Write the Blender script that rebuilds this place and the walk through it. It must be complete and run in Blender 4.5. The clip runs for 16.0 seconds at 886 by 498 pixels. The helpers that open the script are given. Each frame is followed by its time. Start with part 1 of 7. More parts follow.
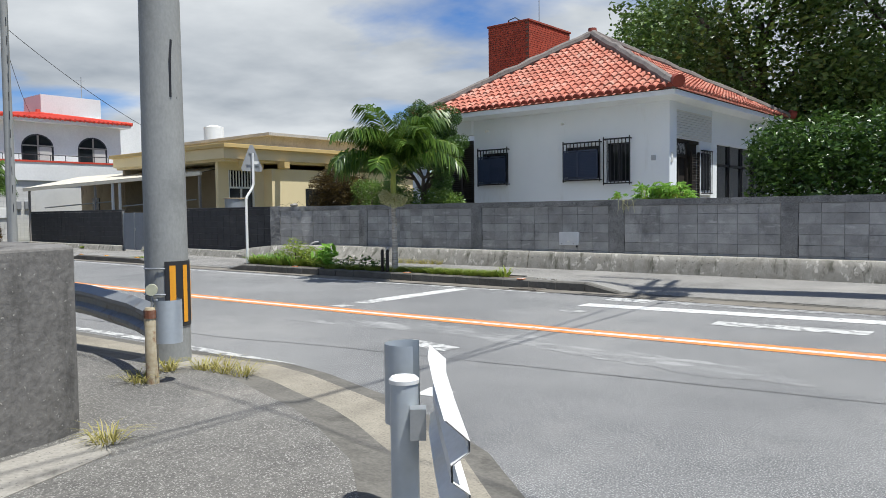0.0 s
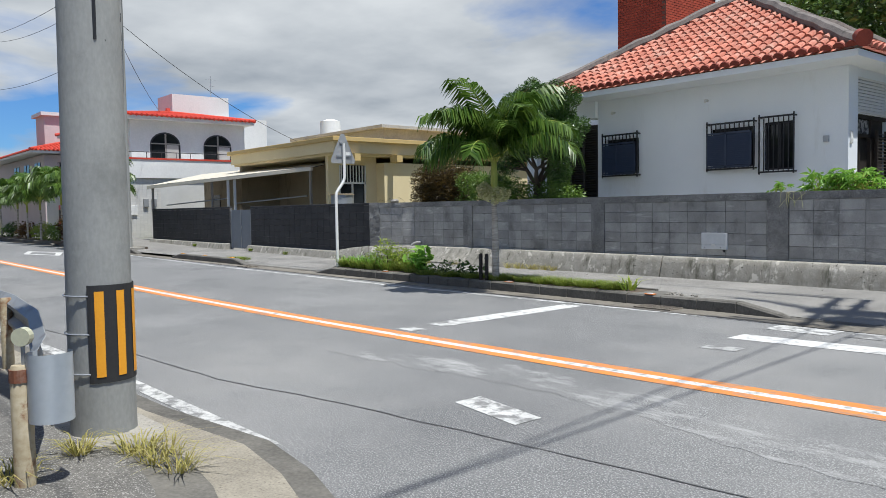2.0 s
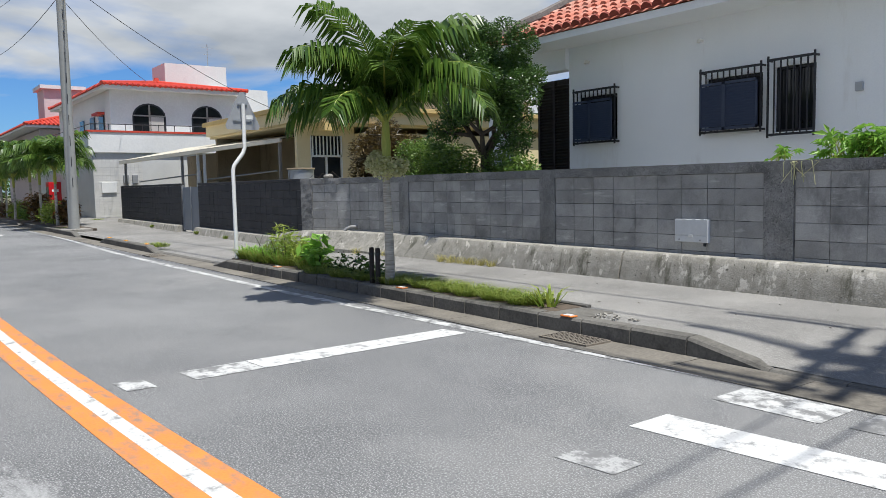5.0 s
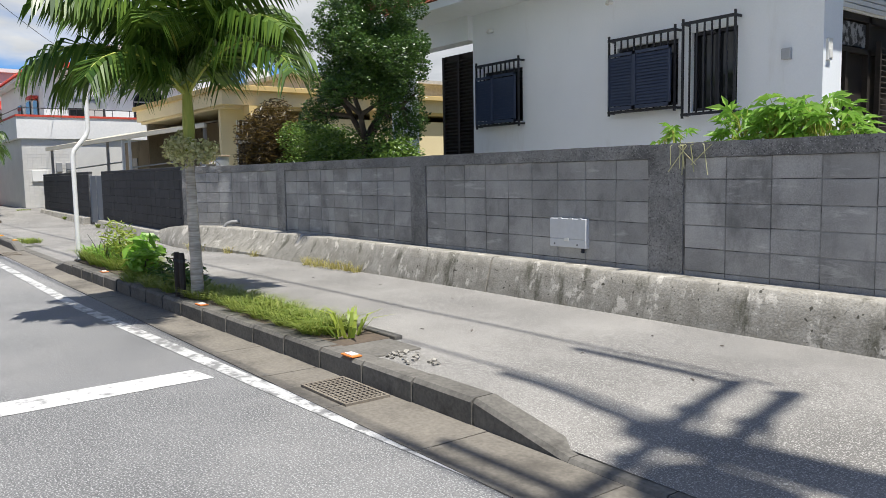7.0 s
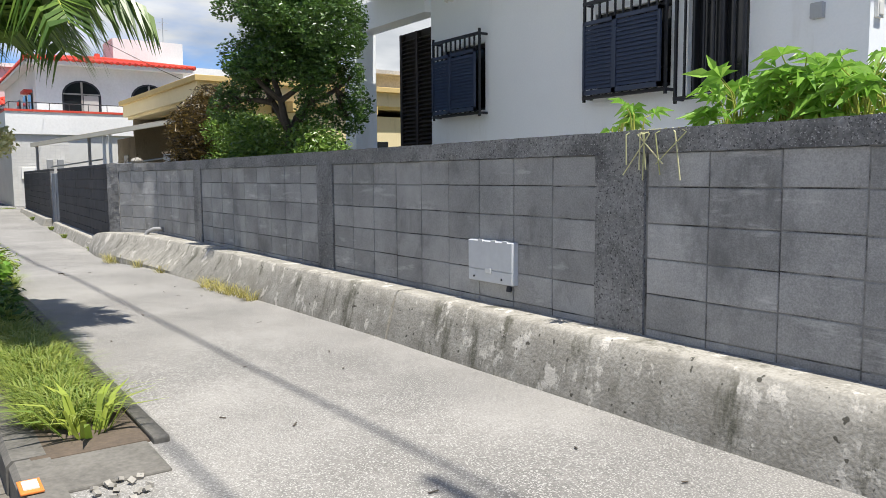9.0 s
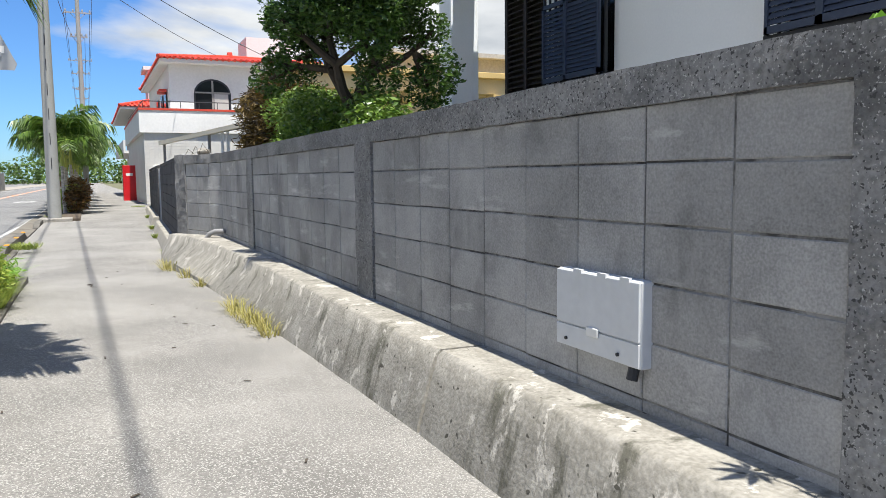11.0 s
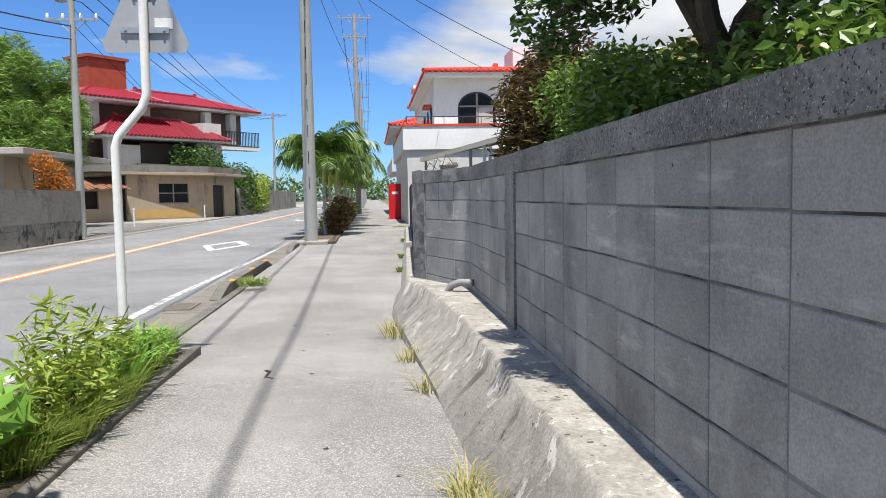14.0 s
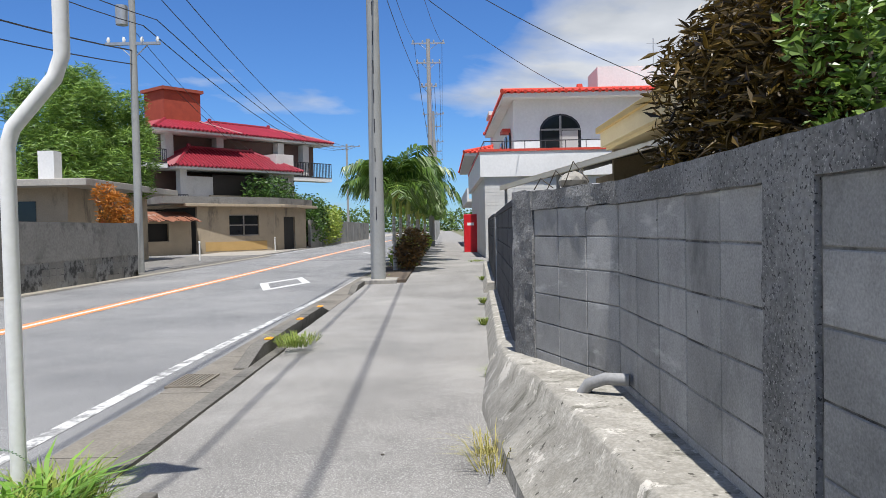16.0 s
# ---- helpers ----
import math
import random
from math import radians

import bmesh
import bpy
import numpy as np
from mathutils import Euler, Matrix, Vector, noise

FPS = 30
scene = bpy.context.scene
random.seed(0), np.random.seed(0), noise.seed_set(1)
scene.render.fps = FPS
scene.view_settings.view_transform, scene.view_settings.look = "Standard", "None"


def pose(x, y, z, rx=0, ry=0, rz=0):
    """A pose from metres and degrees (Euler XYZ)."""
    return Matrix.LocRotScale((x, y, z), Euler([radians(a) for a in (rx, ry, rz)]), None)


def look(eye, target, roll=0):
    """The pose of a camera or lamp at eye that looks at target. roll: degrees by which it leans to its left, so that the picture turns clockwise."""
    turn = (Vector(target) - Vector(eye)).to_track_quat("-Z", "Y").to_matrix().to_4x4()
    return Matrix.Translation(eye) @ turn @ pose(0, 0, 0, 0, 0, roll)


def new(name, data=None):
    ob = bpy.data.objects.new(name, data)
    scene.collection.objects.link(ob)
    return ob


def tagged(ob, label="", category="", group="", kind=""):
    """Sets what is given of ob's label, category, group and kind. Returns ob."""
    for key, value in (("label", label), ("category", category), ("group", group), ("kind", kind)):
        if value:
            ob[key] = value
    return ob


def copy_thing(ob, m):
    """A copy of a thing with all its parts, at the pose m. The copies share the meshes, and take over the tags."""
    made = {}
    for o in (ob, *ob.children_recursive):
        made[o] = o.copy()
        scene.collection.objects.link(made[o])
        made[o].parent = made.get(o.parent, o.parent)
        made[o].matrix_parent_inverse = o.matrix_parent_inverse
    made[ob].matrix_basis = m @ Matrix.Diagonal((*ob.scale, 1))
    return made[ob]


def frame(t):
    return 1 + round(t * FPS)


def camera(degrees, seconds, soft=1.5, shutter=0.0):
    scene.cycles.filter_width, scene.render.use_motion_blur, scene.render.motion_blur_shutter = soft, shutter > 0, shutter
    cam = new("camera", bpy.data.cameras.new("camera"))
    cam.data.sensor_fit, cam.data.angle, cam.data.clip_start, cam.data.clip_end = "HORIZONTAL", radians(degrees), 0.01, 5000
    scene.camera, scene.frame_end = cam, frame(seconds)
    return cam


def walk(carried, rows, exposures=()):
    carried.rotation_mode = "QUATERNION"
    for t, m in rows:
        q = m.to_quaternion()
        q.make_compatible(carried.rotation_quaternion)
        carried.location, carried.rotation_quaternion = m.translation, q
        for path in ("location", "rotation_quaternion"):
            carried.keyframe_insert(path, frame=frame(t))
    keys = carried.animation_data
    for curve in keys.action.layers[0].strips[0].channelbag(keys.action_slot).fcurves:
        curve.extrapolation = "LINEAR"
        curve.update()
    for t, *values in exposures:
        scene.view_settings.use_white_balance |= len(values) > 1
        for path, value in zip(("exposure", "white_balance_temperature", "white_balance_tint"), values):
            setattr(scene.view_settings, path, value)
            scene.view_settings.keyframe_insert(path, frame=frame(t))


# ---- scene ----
cam = camera(60.1, 16.0, 0.5)
PATH = [
    (0, (0.394, 0.041, 1.497), (-0.889, 1.572, 1.4), -0.7),
    (0.5, (-0.055, 0.741, 1.449), (-1.397, 2.22, 1.356), -0.8),
    (1, (-0.392, 1.358, 1.486), (-1.804, 2.771, 1.386), -0.7),
    (1.5, (-0.776, 1.971, 1.509), (-2.256, 3.312, 1.405), -0.7),
    (2, (-1.145, 2.554, 1.505), (-2.674, 3.839, 1.402), -0.9),
    (2.5, (-1.558, 3.247, 1.496), (-3.127, 4.484, 1.392), -0.9),
    (3, (-1.808, 3.949, 1.529), (-3.4, 5.154, 1.417), -0.9),
    (3.5, (-2.076, 4.667, 1.504), (-3.681, 5.855, 1.382), -1.1),
    (6, (-2.904, 8.279, 1.512), (-4.496, 9.475, 1.326), -1.1),
    (6.5, (-3.058, 8.944, 1.49), (-4.646, 10.145, 1.301), -1.1),
    (7, (-3.215, 9.627, 1.477), (-4.798, 10.835, 1.282), -1.0),
    (7.5, (-3.459, 10.288, 1.472), (-5.042, 11.494, 1.271), -0.9),
    (8, (-3.705, 10.949, 1.463), (-5.295, 12.146, 1.263), -0.9),
    (8.2, (-3.836, 11.18, 1.468), (-5.429, 12.373, 1.27), -0.8),
    (10.3, (-5.683, 13.308, 1.423), (-7.432, 14.259, 1.231), -0.5),
    (10.5, (-5.901, 13.465, 1.391), (-7.669, 14.379, 1.197), -0.6),
    (11, (-6.468, 13.832, 1.354), (-8.278, 14.661, 1.165), -0.6),
    (11.5, (-7.103, 14.101, 1.361), (-8.951, 14.843, 1.177), -0.8),
    (12, (-7.765, 14.29, 1.399), (-9.651, 14.935, 1.226), -0.8),
    (12.5, (-8.449, 14.434, 1.433), (-10.371, 14.961, 1.272), -0.7),
    (13, (-9.043, 14.48, 1.436), (-10.997, 14.879, 1.283), -1.0),
    (13.5, (-9.697, 14.583, 1.442), (-11.672, 14.862, 1.295), -1.0),
    (14, (-10.393, 14.589, 1.44), (-12.38, 14.771, 1.301), -1.0),
    (14.5, (-11.116, 14.588, 1.463), (-13.109, 14.7, 1.339), -0.8),
    (15, (-11.798, 14.546, 1.466), (-13.795, 14.605, 1.365), -1.0),
    (15.5, (-12.585, 14.527, 1.453), (-14.584, 14.555, 1.378), -1.0),
    (16, (-13.368, 14.536, 1.465), (-15.367, 14.53, 1.41), -1.2),
]
walk(cam, [(t, look(eye, target, roll)) for t, eye, target, roll in PATH], [(0.0, 0.28, 6300, 8), (3.5, 0.14, 6250, 8), (7.0, 0.46, 6550, 10), (8.2, 0.6, 6600, 10), (10.5, 0.7, 6600, 9), (12.5, 0.78, 6650, 10), (16.0, 0.42, 6350, 11)])

# sun almost overhead, leaning to the east end of the street
SUN = Vector((0.335, 0.03, 0.94)).normalized()
world = bpy.data.worlds.new("sky")
scene.world = world
world.use_nodes = True


def build_sky():
    nt = world.node_tree
    nt.nodes.clear()
    N, L = nt.nodes.new, nt.links.new
    out, bg = N("ShaderNodeOutputWorld"), N("ShaderNodeBackground")
    sky = N("ShaderNodeTexSky")
    sky.sky_type, sky.sun_disc = "NISHITA", False
    sky.sun_elevation = math.asin(SUN.z)
    sky.sun_rotation = math.atan2(SUN.x, SUN.y)
    sky.air_density, sky.dust_density, sky.ozone_density = 1.0, 0.15, 4.0
    co = N("ShaderNodeTexCoord")
    sep = N("ShaderNodeSeparateXYZ")
    L(co.outputs["Generated"], sep.inputs[0])
    # project the direction on a cloud layer
    den = N("ShaderNodeMath"); den.operation = "MAXIMUM"; den.inputs[1].default_value = 0.0
    L(sep.outputs["Z"], den.inputs[0])
    den2 = N("ShaderNodeMath"); den2.operation = "ADD"; den2.inputs[1].default_value = 0.14
    L(den.outputs[0], den2.inputs[0])
    dx = N("ShaderNodeMath"); dx.operation = "DIVIDE"
    dy = N("ShaderNodeMath"); dy.operation = "DIVIDE"
    L(sep.outputs["X"], dx.inputs[0]); L(den2.outputs[0], dx.inputs[1])
    L(sep.outputs["Y"], dy.inputs[0]); L(den2.outputs[0], dy.inputs[1])
    com = N("ShaderNodeCombineXYZ")
    L(dx.outputs[0], com.inputs[0]); L(dy.outputs[0], com.inputs[1])
    n1 = N("ShaderNodeTexNoise")
    n1.inputs["Scale"].default_value, n1.inputs["Detail"].default_value, n1.inputs["Roughness"].default_value = 0.75, 8, 0.52
    n1.inputs["Distortion"].default_value = 0.25
    L(com.outputs[0], n1.inputs["Vector"])
    # the bank of cloud stands over the land beyond the houses, the street's end is clear
    bank = N("ShaderNodeMapRange")
    bank.inputs["From Min"].default_value, bank.inputs["From Max"].default_value = 0.06, 0.38
    bank.inputs["To Min"].default_value, bank.inputs["To Max"].default_value = -0.085, 0.16
    L(sep.outputs["Y"], bank.inputs["Value"])
    # more broken cloud added to the south, out of view, as fill light
    south = N("ShaderNodeMapRange")
    south.inputs["From Min"].default_value, south.inputs["From Max"].default_value = -0.5, -0.75
    south.inputs["To Min"].default_value, south.inputs["To Max"].default_value = -0.085, 0.16
    L(sep.outputs["Y"], south.inputs["Value"])
    most = N("ShaderNodeMath"); most.operation = "MAXIMUM"
    L(bank.outputs[0], most.inputs[0]); L(south.outputs[0], most.inputs[1])
    add = N("ShaderNodeMath"); add.operation = "ADD"
    L(n1.outputs["Fac"], add.inputs[0]); L(most.outputs[0], add.inputs[1])
    ramp = N("ShaderNodeValToRGB")
    ramp.color_ramp.elements[0].position, ramp.color_ramp.elements[1].position = 0.485, 0.62
    L(add.outputs[0], ramp.inputs["Fac"])
    n2 = N("ShaderNodeTexNoise")
    n2.inputs["Scale"].default_value, n2.inputs["Detail"].default_value = 1.3, 6
    L(com.outputs[0], n2.inputs["Vector"])
    shade = N("ShaderNodeValToRGB")
    shade.color_ramp.elements[0].position, shade.color_ramp.elements[1].position = 0.34, 0.66
    shade.color_ramp.elements[0].color = (3.1, 3.4, 3.8, 1)
    shade.color_ramp.elements[1].color = (6.2, 6.35, 6.5, 1)
    L(n2.outputs["Fac"], shade.inputs["Fac"])
    mix = N("ShaderNodeMix"); mix.data_type = "RGBA"
    L(ramp.outputs["Color"], mix.inputs["Factor"])
    tint = N("ShaderNodeMix"); tint.data_type, tint.blend_type = "RGBA", "MULTIPLY"
    tint.inputs["Factor"].default_value, tint.inputs["B"].default_value = 1.0, (0.42, 0.66, 0.98, 1)
    L(sky.outputs[0], tint.inputs["A"])
    L(tint.outputs["Result"], mix.inputs["A"]); L(shade.outputs["Color"], mix.inputs["B"])
    L(mix.outputs["Result"], bg.inputs["Color"])
    bg.inputs["Strength"].default_value = SKY
    L(bg.outputs[0], out.inputs["Surface"])


SKY = 0.1
build_sky()
sun = new("sun", bpy.data.lights.new("sun", "SUN"))
sun.data.energy, sun.data.angle, sun.data.color = 5.0, radians(0.53), (1.0, 0.965, 0.9)
sun.matrix_world = look(SUN * 60, (0, 0, 0))


# ---- materials ----
MATS = {}


def mat(name, a, b=None, rough=0.8, metal=0.0, grain=60.0, blotch=1.2, bump=0.15, mixlo=0.35, mixhi=0.65, rnd=0.0,
        stain=None, stain_scale=0.6, stain_lo=0.55, stain_hi=0.7, speck=None, speck_scale=90.0, speck_at=0.62, stretch=(1, 1, 1), spec=0.5,
        stain_stretch=(1, 1, 1), depth=0.01, worn=None, worn_scale=3.0, worn_lo=0.6, worn_hi=0.66, worn_stretch=(1, 1, 1), pit=None, pit_scale=16.0, pit_at=0.7):
    """Two tones mixed by a coarse and a fine noise, with optional stains, specks and a tone that changes from piece to piece."""
    if name in MATS:
        return MATS[name]
    m = bpy.data.materials.new(name)
    m.use_nodes = True
    nt = m.node_tree
    N, L = nt.nodes.new, nt.links.new
    bsdf = nt.nodes["Principled BSDF"]
    bsdf.inputs["Roughness"].default_value = rough
    bsdf.inputs["Metallic"].default_value = metal
    bsdf.inputs["Specular IOR Level"].default_value = spec
    b = b or tuple(c * 0.75 for c in a)
    geo = N("ShaderNodeNewGeometry")
    mp = N("ShaderNodeMapping"); mp.inputs["Scale"].default_value = stretch
    L(geo.outputs["Position"], mp.inputs["Vector"])
    co = N("ShaderNodeTexNoise"); co.inputs["Scale"].default_value = blotch; co.inputs["Detail"].default_value = 6; co.inputs["Roughness"].default_value = 0.65
    fi = N("ShaderNodeTexNoise"); fi.inputs["Scale"].default_value = grain; fi.inputs["Detail"].default_value = 3
    L(mp.outputs[0], co.inputs["Vector"]); L(mp.outputs[0], fi.inputs["Vector"])
    both = N("ShaderNodeMix"); both.data_type = "FLOAT"; both.inputs["Factor"].default_value = 0.42
    L(co.outputs["Fac"], both.inputs["A"]); L(fi.outputs["Fac"], both.inputs["B"])
    mr = N("ShaderNodeMapRange"); mr.inputs["From Min"].default_value, mr.inputs["From Max"].default_value = mixlo, mixhi
    L(both.outputs["Result"], mr.inputs["Value"])
    mx = N("ShaderNodeMix"); mx.data_type = "RGBA"
    mx.inputs["A"].default_value, mx.inputs["B"].default_value = (*a, 1), (*b, 1)
    L(mr.outputs[0], mx.inputs["Factor"])
    col = mx.outputs["Result"]
    if stain:
        sm = N("ShaderNodeMapping"); sm.inputs["Scale"].default_value = stain_stretch
        L(geo.outputs["Position"], sm.inputs["Vector"])
        st = N("ShaderNodeTexNoise"); st.inputs["Scale"].default_value = stain_scale; st.inputs["Detail"].default_value = 9; st.inputs["Roughness"].default_value = 0.7
        L(sm.outputs[0], st.inputs["Vector"])
        sr = N("ShaderNodeMapRange"); sr.inputs["From Min"].default_value, sr.inputs["From Max"].default_value = stain_lo, stain_hi
        L(st.outputs["Fac"], sr.inputs["Value"])
        m2 = N("ShaderNodeMix"); m2.data_type = "RGBA"; m2.inputs["B"].default_value = (*stain, 1)
        L(col, m2.inputs["A"]); L(sr.outputs[0], m2.inputs["Factor"])
        col = m2.outputs["Result"]
    if worn:
        wm = N("ShaderNodeMapping"); wm.inputs["Scale"].default_value = worn_stretch; wm.inputs["Location"].default_value = (7.3, 2.9, 5.1)
        L(geo.outputs["Position"], wm.inputs["Vector"])
        wt = N("ShaderNodeTexNoise"); wt.inputs["Scale"].default_value = worn_scale; wt.inputs["Detail"].default_value = 10; wt.inputs["Roughness"].default_value = 0.72
        L(wm.outputs[0], wt.inputs["Vector"])
        wr = N("ShaderNodeMapRange"); wr.inputs["From Min"].default_value, wr.inputs["From Max"].default_value = worn_lo, worn_hi
        L(wt.outputs["Fac"], wr.inputs["Value"])
        m4 = N("ShaderNodeMix"); m4.data_type = "RGBA"; m4.inputs["B"].default_value = (*worn, 1)
        L(col, m4.inputs["A"]); L(wr.outputs[0], m4.inputs["Factor"])
        col = m4.outputs["Result"]
    if pit:
        pt = N("ShaderNodeTexNoise"); pt.inputs["Scale"].default_value = pit_scale; pt.inputs["Detail"].default_value = 1
        L(geo.outputs["Position"], pt.inputs["Vector"])
        pr = N("ShaderNodeMapRange"); pr.inputs["From Min"].default_value, pr.inputs["From Max"].default_value = pit_at, pit_at + 0.02
        L(pt.outputs["Fac"], pr.inputs["Value"])
        m5 = N("ShaderNodeMix"); m5.data_type = "RGBA"; m5.inputs["B"].default_value = (*pit, 1)
        L(col, m5.inputs["A"]); L(pr.outputs[0], m5.inputs["Factor"])
        col = m5.outputs["Result"]
    if speck:
        vo = N("ShaderNodeTexNoise"); vo.inputs["Scale"].default_value = speck_scale; vo.inputs["Detail"].default_value = 2
        L(geo.outputs["Position"], vo.inputs["Vector"])
        vr = N("ShaderNodeMapRange"); vr.inputs["From Min"].default_value, vr.inputs["From Max"].default_value = speck_at, speck_at + 0.05
        L(vo.outputs["Fac"], vr.inputs["Value"])
        m3 = N("ShaderNodeMix"); m3.data_type = "RGBA"; m3.inputs["B"].default_value = (*speck, 1)
        L(col, m3.inputs["A"]); L(vr.outputs[0], m3.inputs["Factor"])
        col = m3.outputs["Result"]
    if rnd:
        oi = N("ShaderNodeObjectInfo")
        rr = N("ShaderNodeMapRange"); rr.inputs["To Min"].default_value, rr.inputs["To Max"].default_value = 1 - rnd, 1 + rnd
        L(oi.outputs["Random"], rr.inputs["Value"])
        gi = N("ShaderNodeMapRange"); gi.inputs["To Min"].default_value, gi.inputs["To Max"].default_value = 1 - rnd * 0.6, 1 + rnd * 0.6
        L(geo.outputs["Random Per Island"], gi.inputs["Value"])
        mu = N("ShaderNodeMath"); mu.operation = "MULTIPLY"
        L(rr.outputs[0], mu.inputs[0]); L(gi.outputs[0], mu.inputs[1])
        hs = N("ShaderNodeHueSaturation")
        L(mu.outputs[0], hs.inputs["Value"]); L(col, hs.inputs["Color"])
        col = hs.outputs["Color"]
    L(col, bsdf.inputs["Base Color"])
    if bump:
        bu = N("ShaderNodeBump"); bu.inputs["Strength"].default_value = bump; bu.inputs["Distance"].default_value = depth
        L(both.outputs["Result"], bu.inputs["Height"]); L(bu.outputs[0], bsdf.inputs["Normal"])
    MATS[name] = m
    return m


def leafmat(name, a, b, trans=0.35, rough=0.45):
    m = bpy.data.materials.new(name)
    m.use_nodes = True
    nt = m.node_tree
    N, L = nt.nodes.new, nt.links.new
    bsdf, out = nt.nodes["Principled BSDF"], nt.nodes["Material Output"]
    geo, mx = N("ShaderNodeNewGeometry"), N("ShaderNodeMix")
    mx.data_type = "RGBA"
    mx.inputs["A"].default_value, mx.inputs["B"].default_value = (*a, 1), (*b, 1)
    L(geo.outputs["Random Per Island"], mx.inputs["Factor"])
    L(mx.outputs["Result"], bsdf.inputs["Base Color"])
    bsdf.inputs["Roughness"].default_value = rough
    tr, ad = N("ShaderNodeBsdfTranslucent"), N("ShaderNodeMixShader")
    L(mx.outputs["Result"], tr.inputs["Color"])
    ad.inputs[0].default_value = trans
    L(bsdf.outputs[0], ad.inputs[1]); L(tr.outputs[0], ad.inputs[2])
    L(ad.outputs[0], out.inputs["Surface"])
    MATS[name] = m
    return m


ASPHALT = mat("asphalt", (0.085, 0.087, 0.09), (0.2, 0.2, 0.197), 0.9, grain=48, blotch=0.35, bump=0.9, mixlo=0.38, mixhi=0.62, speck=(0.34, 0.34, 0.335), speck_scale=95, speck_at=0.555,
              stain=(0.235, 0.23, 0.22), stain_scale=0.28, stain_lo=0.5, stain_hi=0.75, depth=0.008)
PATH_ASPHALT = mat("pavement_asphalt", (0.13, 0.126, 0.118), (0.28, 0.268, 0.247), 0.92, grain=60, blotch=0.7, bump=0.9, mixlo=0.37, mixhi=0.63, speck=(0.37, 0.36, 0.335), speck_scale=115, speck_at=0.56,
                   stain=(0.13, 0.124, 0.114), stain_scale=0.45, stain_lo=0.48, stain_hi=0.72, depth=0.008)
NEAR_ASPHALT = mat("corner_asphalt", (0.07, 0.067, 0.062), (0.17, 0.162, 0.148), 0.92, grain=48, blotch=1.0, bump=0.8, mixlo=0.36, mixhi=0.62, speck=(0.33, 0.32, 0.295), speck_scale=100, speck_at=0.58,
                   stain=(0.26, 0.24, 0.21), stain_scale=0.9, stain_lo=0.56, stain_hi=0.74, depth=0.008)
CONCRETE = mat("concrete", (0.36, 0.34, 0.3), (0.22, 0.205, 0.18), 0.9, grain=35, blotch=1.6, bump=0.35, stain=(0.075, 0.07, 0.062), stain_scale=2.2, stain_lo=0.54, stain_hi=0.72,
               speck=(0.1, 0.095, 0.085), speck_scale=45, speck_at=0.66)
FOUNDATION = mat("foundation_concrete", (0.36, 0.342, 0.3), (0.235, 0.221, 0.188), 0.92, grain=55, blotch=5, bump=0.55, mixlo=0.4, mixhi=0.58, worn=(0.52, 0.49, 0.435), worn_scale=5, worn_lo=0.57, worn_hi=0.61, worn_stretch=(1, 1, 0.6), pit=(0.06, 0.055, 0.045), pit_scale=22, pit_at=0.73, stain=(0.115, 0.11, 0.085), stain_scale=3.2, stain_lo=0.55, stain_hi=0.66,
                 speck=(0.08, 0.075, 0.06), speck_scale=22, speck_at=0.68, stain_stretch=(1.6, 1, 0.45), depth=0.015)
KERB = mat("kerb_concrete", (0.17, 0.16, 0.14), (0.085, 0.08, 0.07), 0.92, grain=40, blotch=2.4, bump=0.4, stain=(0.05, 0.047, 0.04), stain_scale=1.8, rnd=0.08)
GUTTER = mat("gutter_concrete", (0.22, 0.2, 0.165), (0.12, 0.108, 0.09), 0.92, grain=40, blotch=1.2, bump=0.3, stain=(0.08, 0.072, 0.06), stain_scale=1.2, rnd=0.07)
BLOCK = mat("block_concrete", (0.4, 0.398, 0.39), (0.2, 0.2, 0.198), 0.92, grain=120, blotch=2.2, bump=0.3, mixlo=0.36, mixhi=0.66, rnd=0.15, worn=(0.56, 0.555, 0.54), worn_scale=2.2, worn_lo=0.58, worn_hi=0.74, worn_stretch=(0.7, 1, 3.2), pit=(0.06, 0.06, 0.058), pit_scale=22, pit_at=0.8, stain=(0.14, 0.141, 0.14), stain_scale=1.6, stain_lo=0.53, stain_hi=0.74,
            stain_stretch=(1.5, 1, 0.8), depth=0.005)
BEAM = mat("beam_concrete", (0.3, 0.3, 0.295), (0.12, 0.12, 0.119), 0.95, grain=60, blotch=2.6, bump=1.0, mixlo=0.36, mixhi=0.64, pit=(0.06, 0.06, 0.06), pit_scale=85, pit_at=0.645, speck=(0.42, 0.415, 0.4), speck_scale=115, speck_at=0.63,
           stain=(0.08, 0.08, 0.078), stain_scale=1.8, stain_lo=0.52, stain_hi=0.7, depth=0.015)
JOINT = mat("mortar", (0.27, 0.27, 0.265), (0.18, 0.18, 0.177), 0.95, grain=40, blotch=2, bump=0.3, stain=(0.05, 0.05, 0.05), stain_scale=3.2, stain_lo=0.46, stain_hi=0.58)
DARK_BLOCK = mat("dark_block", (0.055, 0.056, 0.058), (0.03, 0.03, 0.032), 0.9, grain=40, blotch=1.6, bump=0.35, rnd=0.1, stain=(0.1, 0.098, 0.09), stain_scale=1.4, stain_lo=0.6, stain_hi=0.75)
OLD_WALL = mat("old_rough_concrete", (0.21, 0.2, 0.185), (0.1, 0.095, 0.088), 0.95, grain=22, blotch=1.8, bump=0.8, stain=(0.055, 0.052, 0.048), stain_scale=1.4, stain_lo=0.5, stain_hi=0.68,
               speck=(0.32, 0.31, 0.28), speck_scale=40, speck_at=0.68, stain_stretch=(1.5, 1.5, 0.4), depth=0.02)
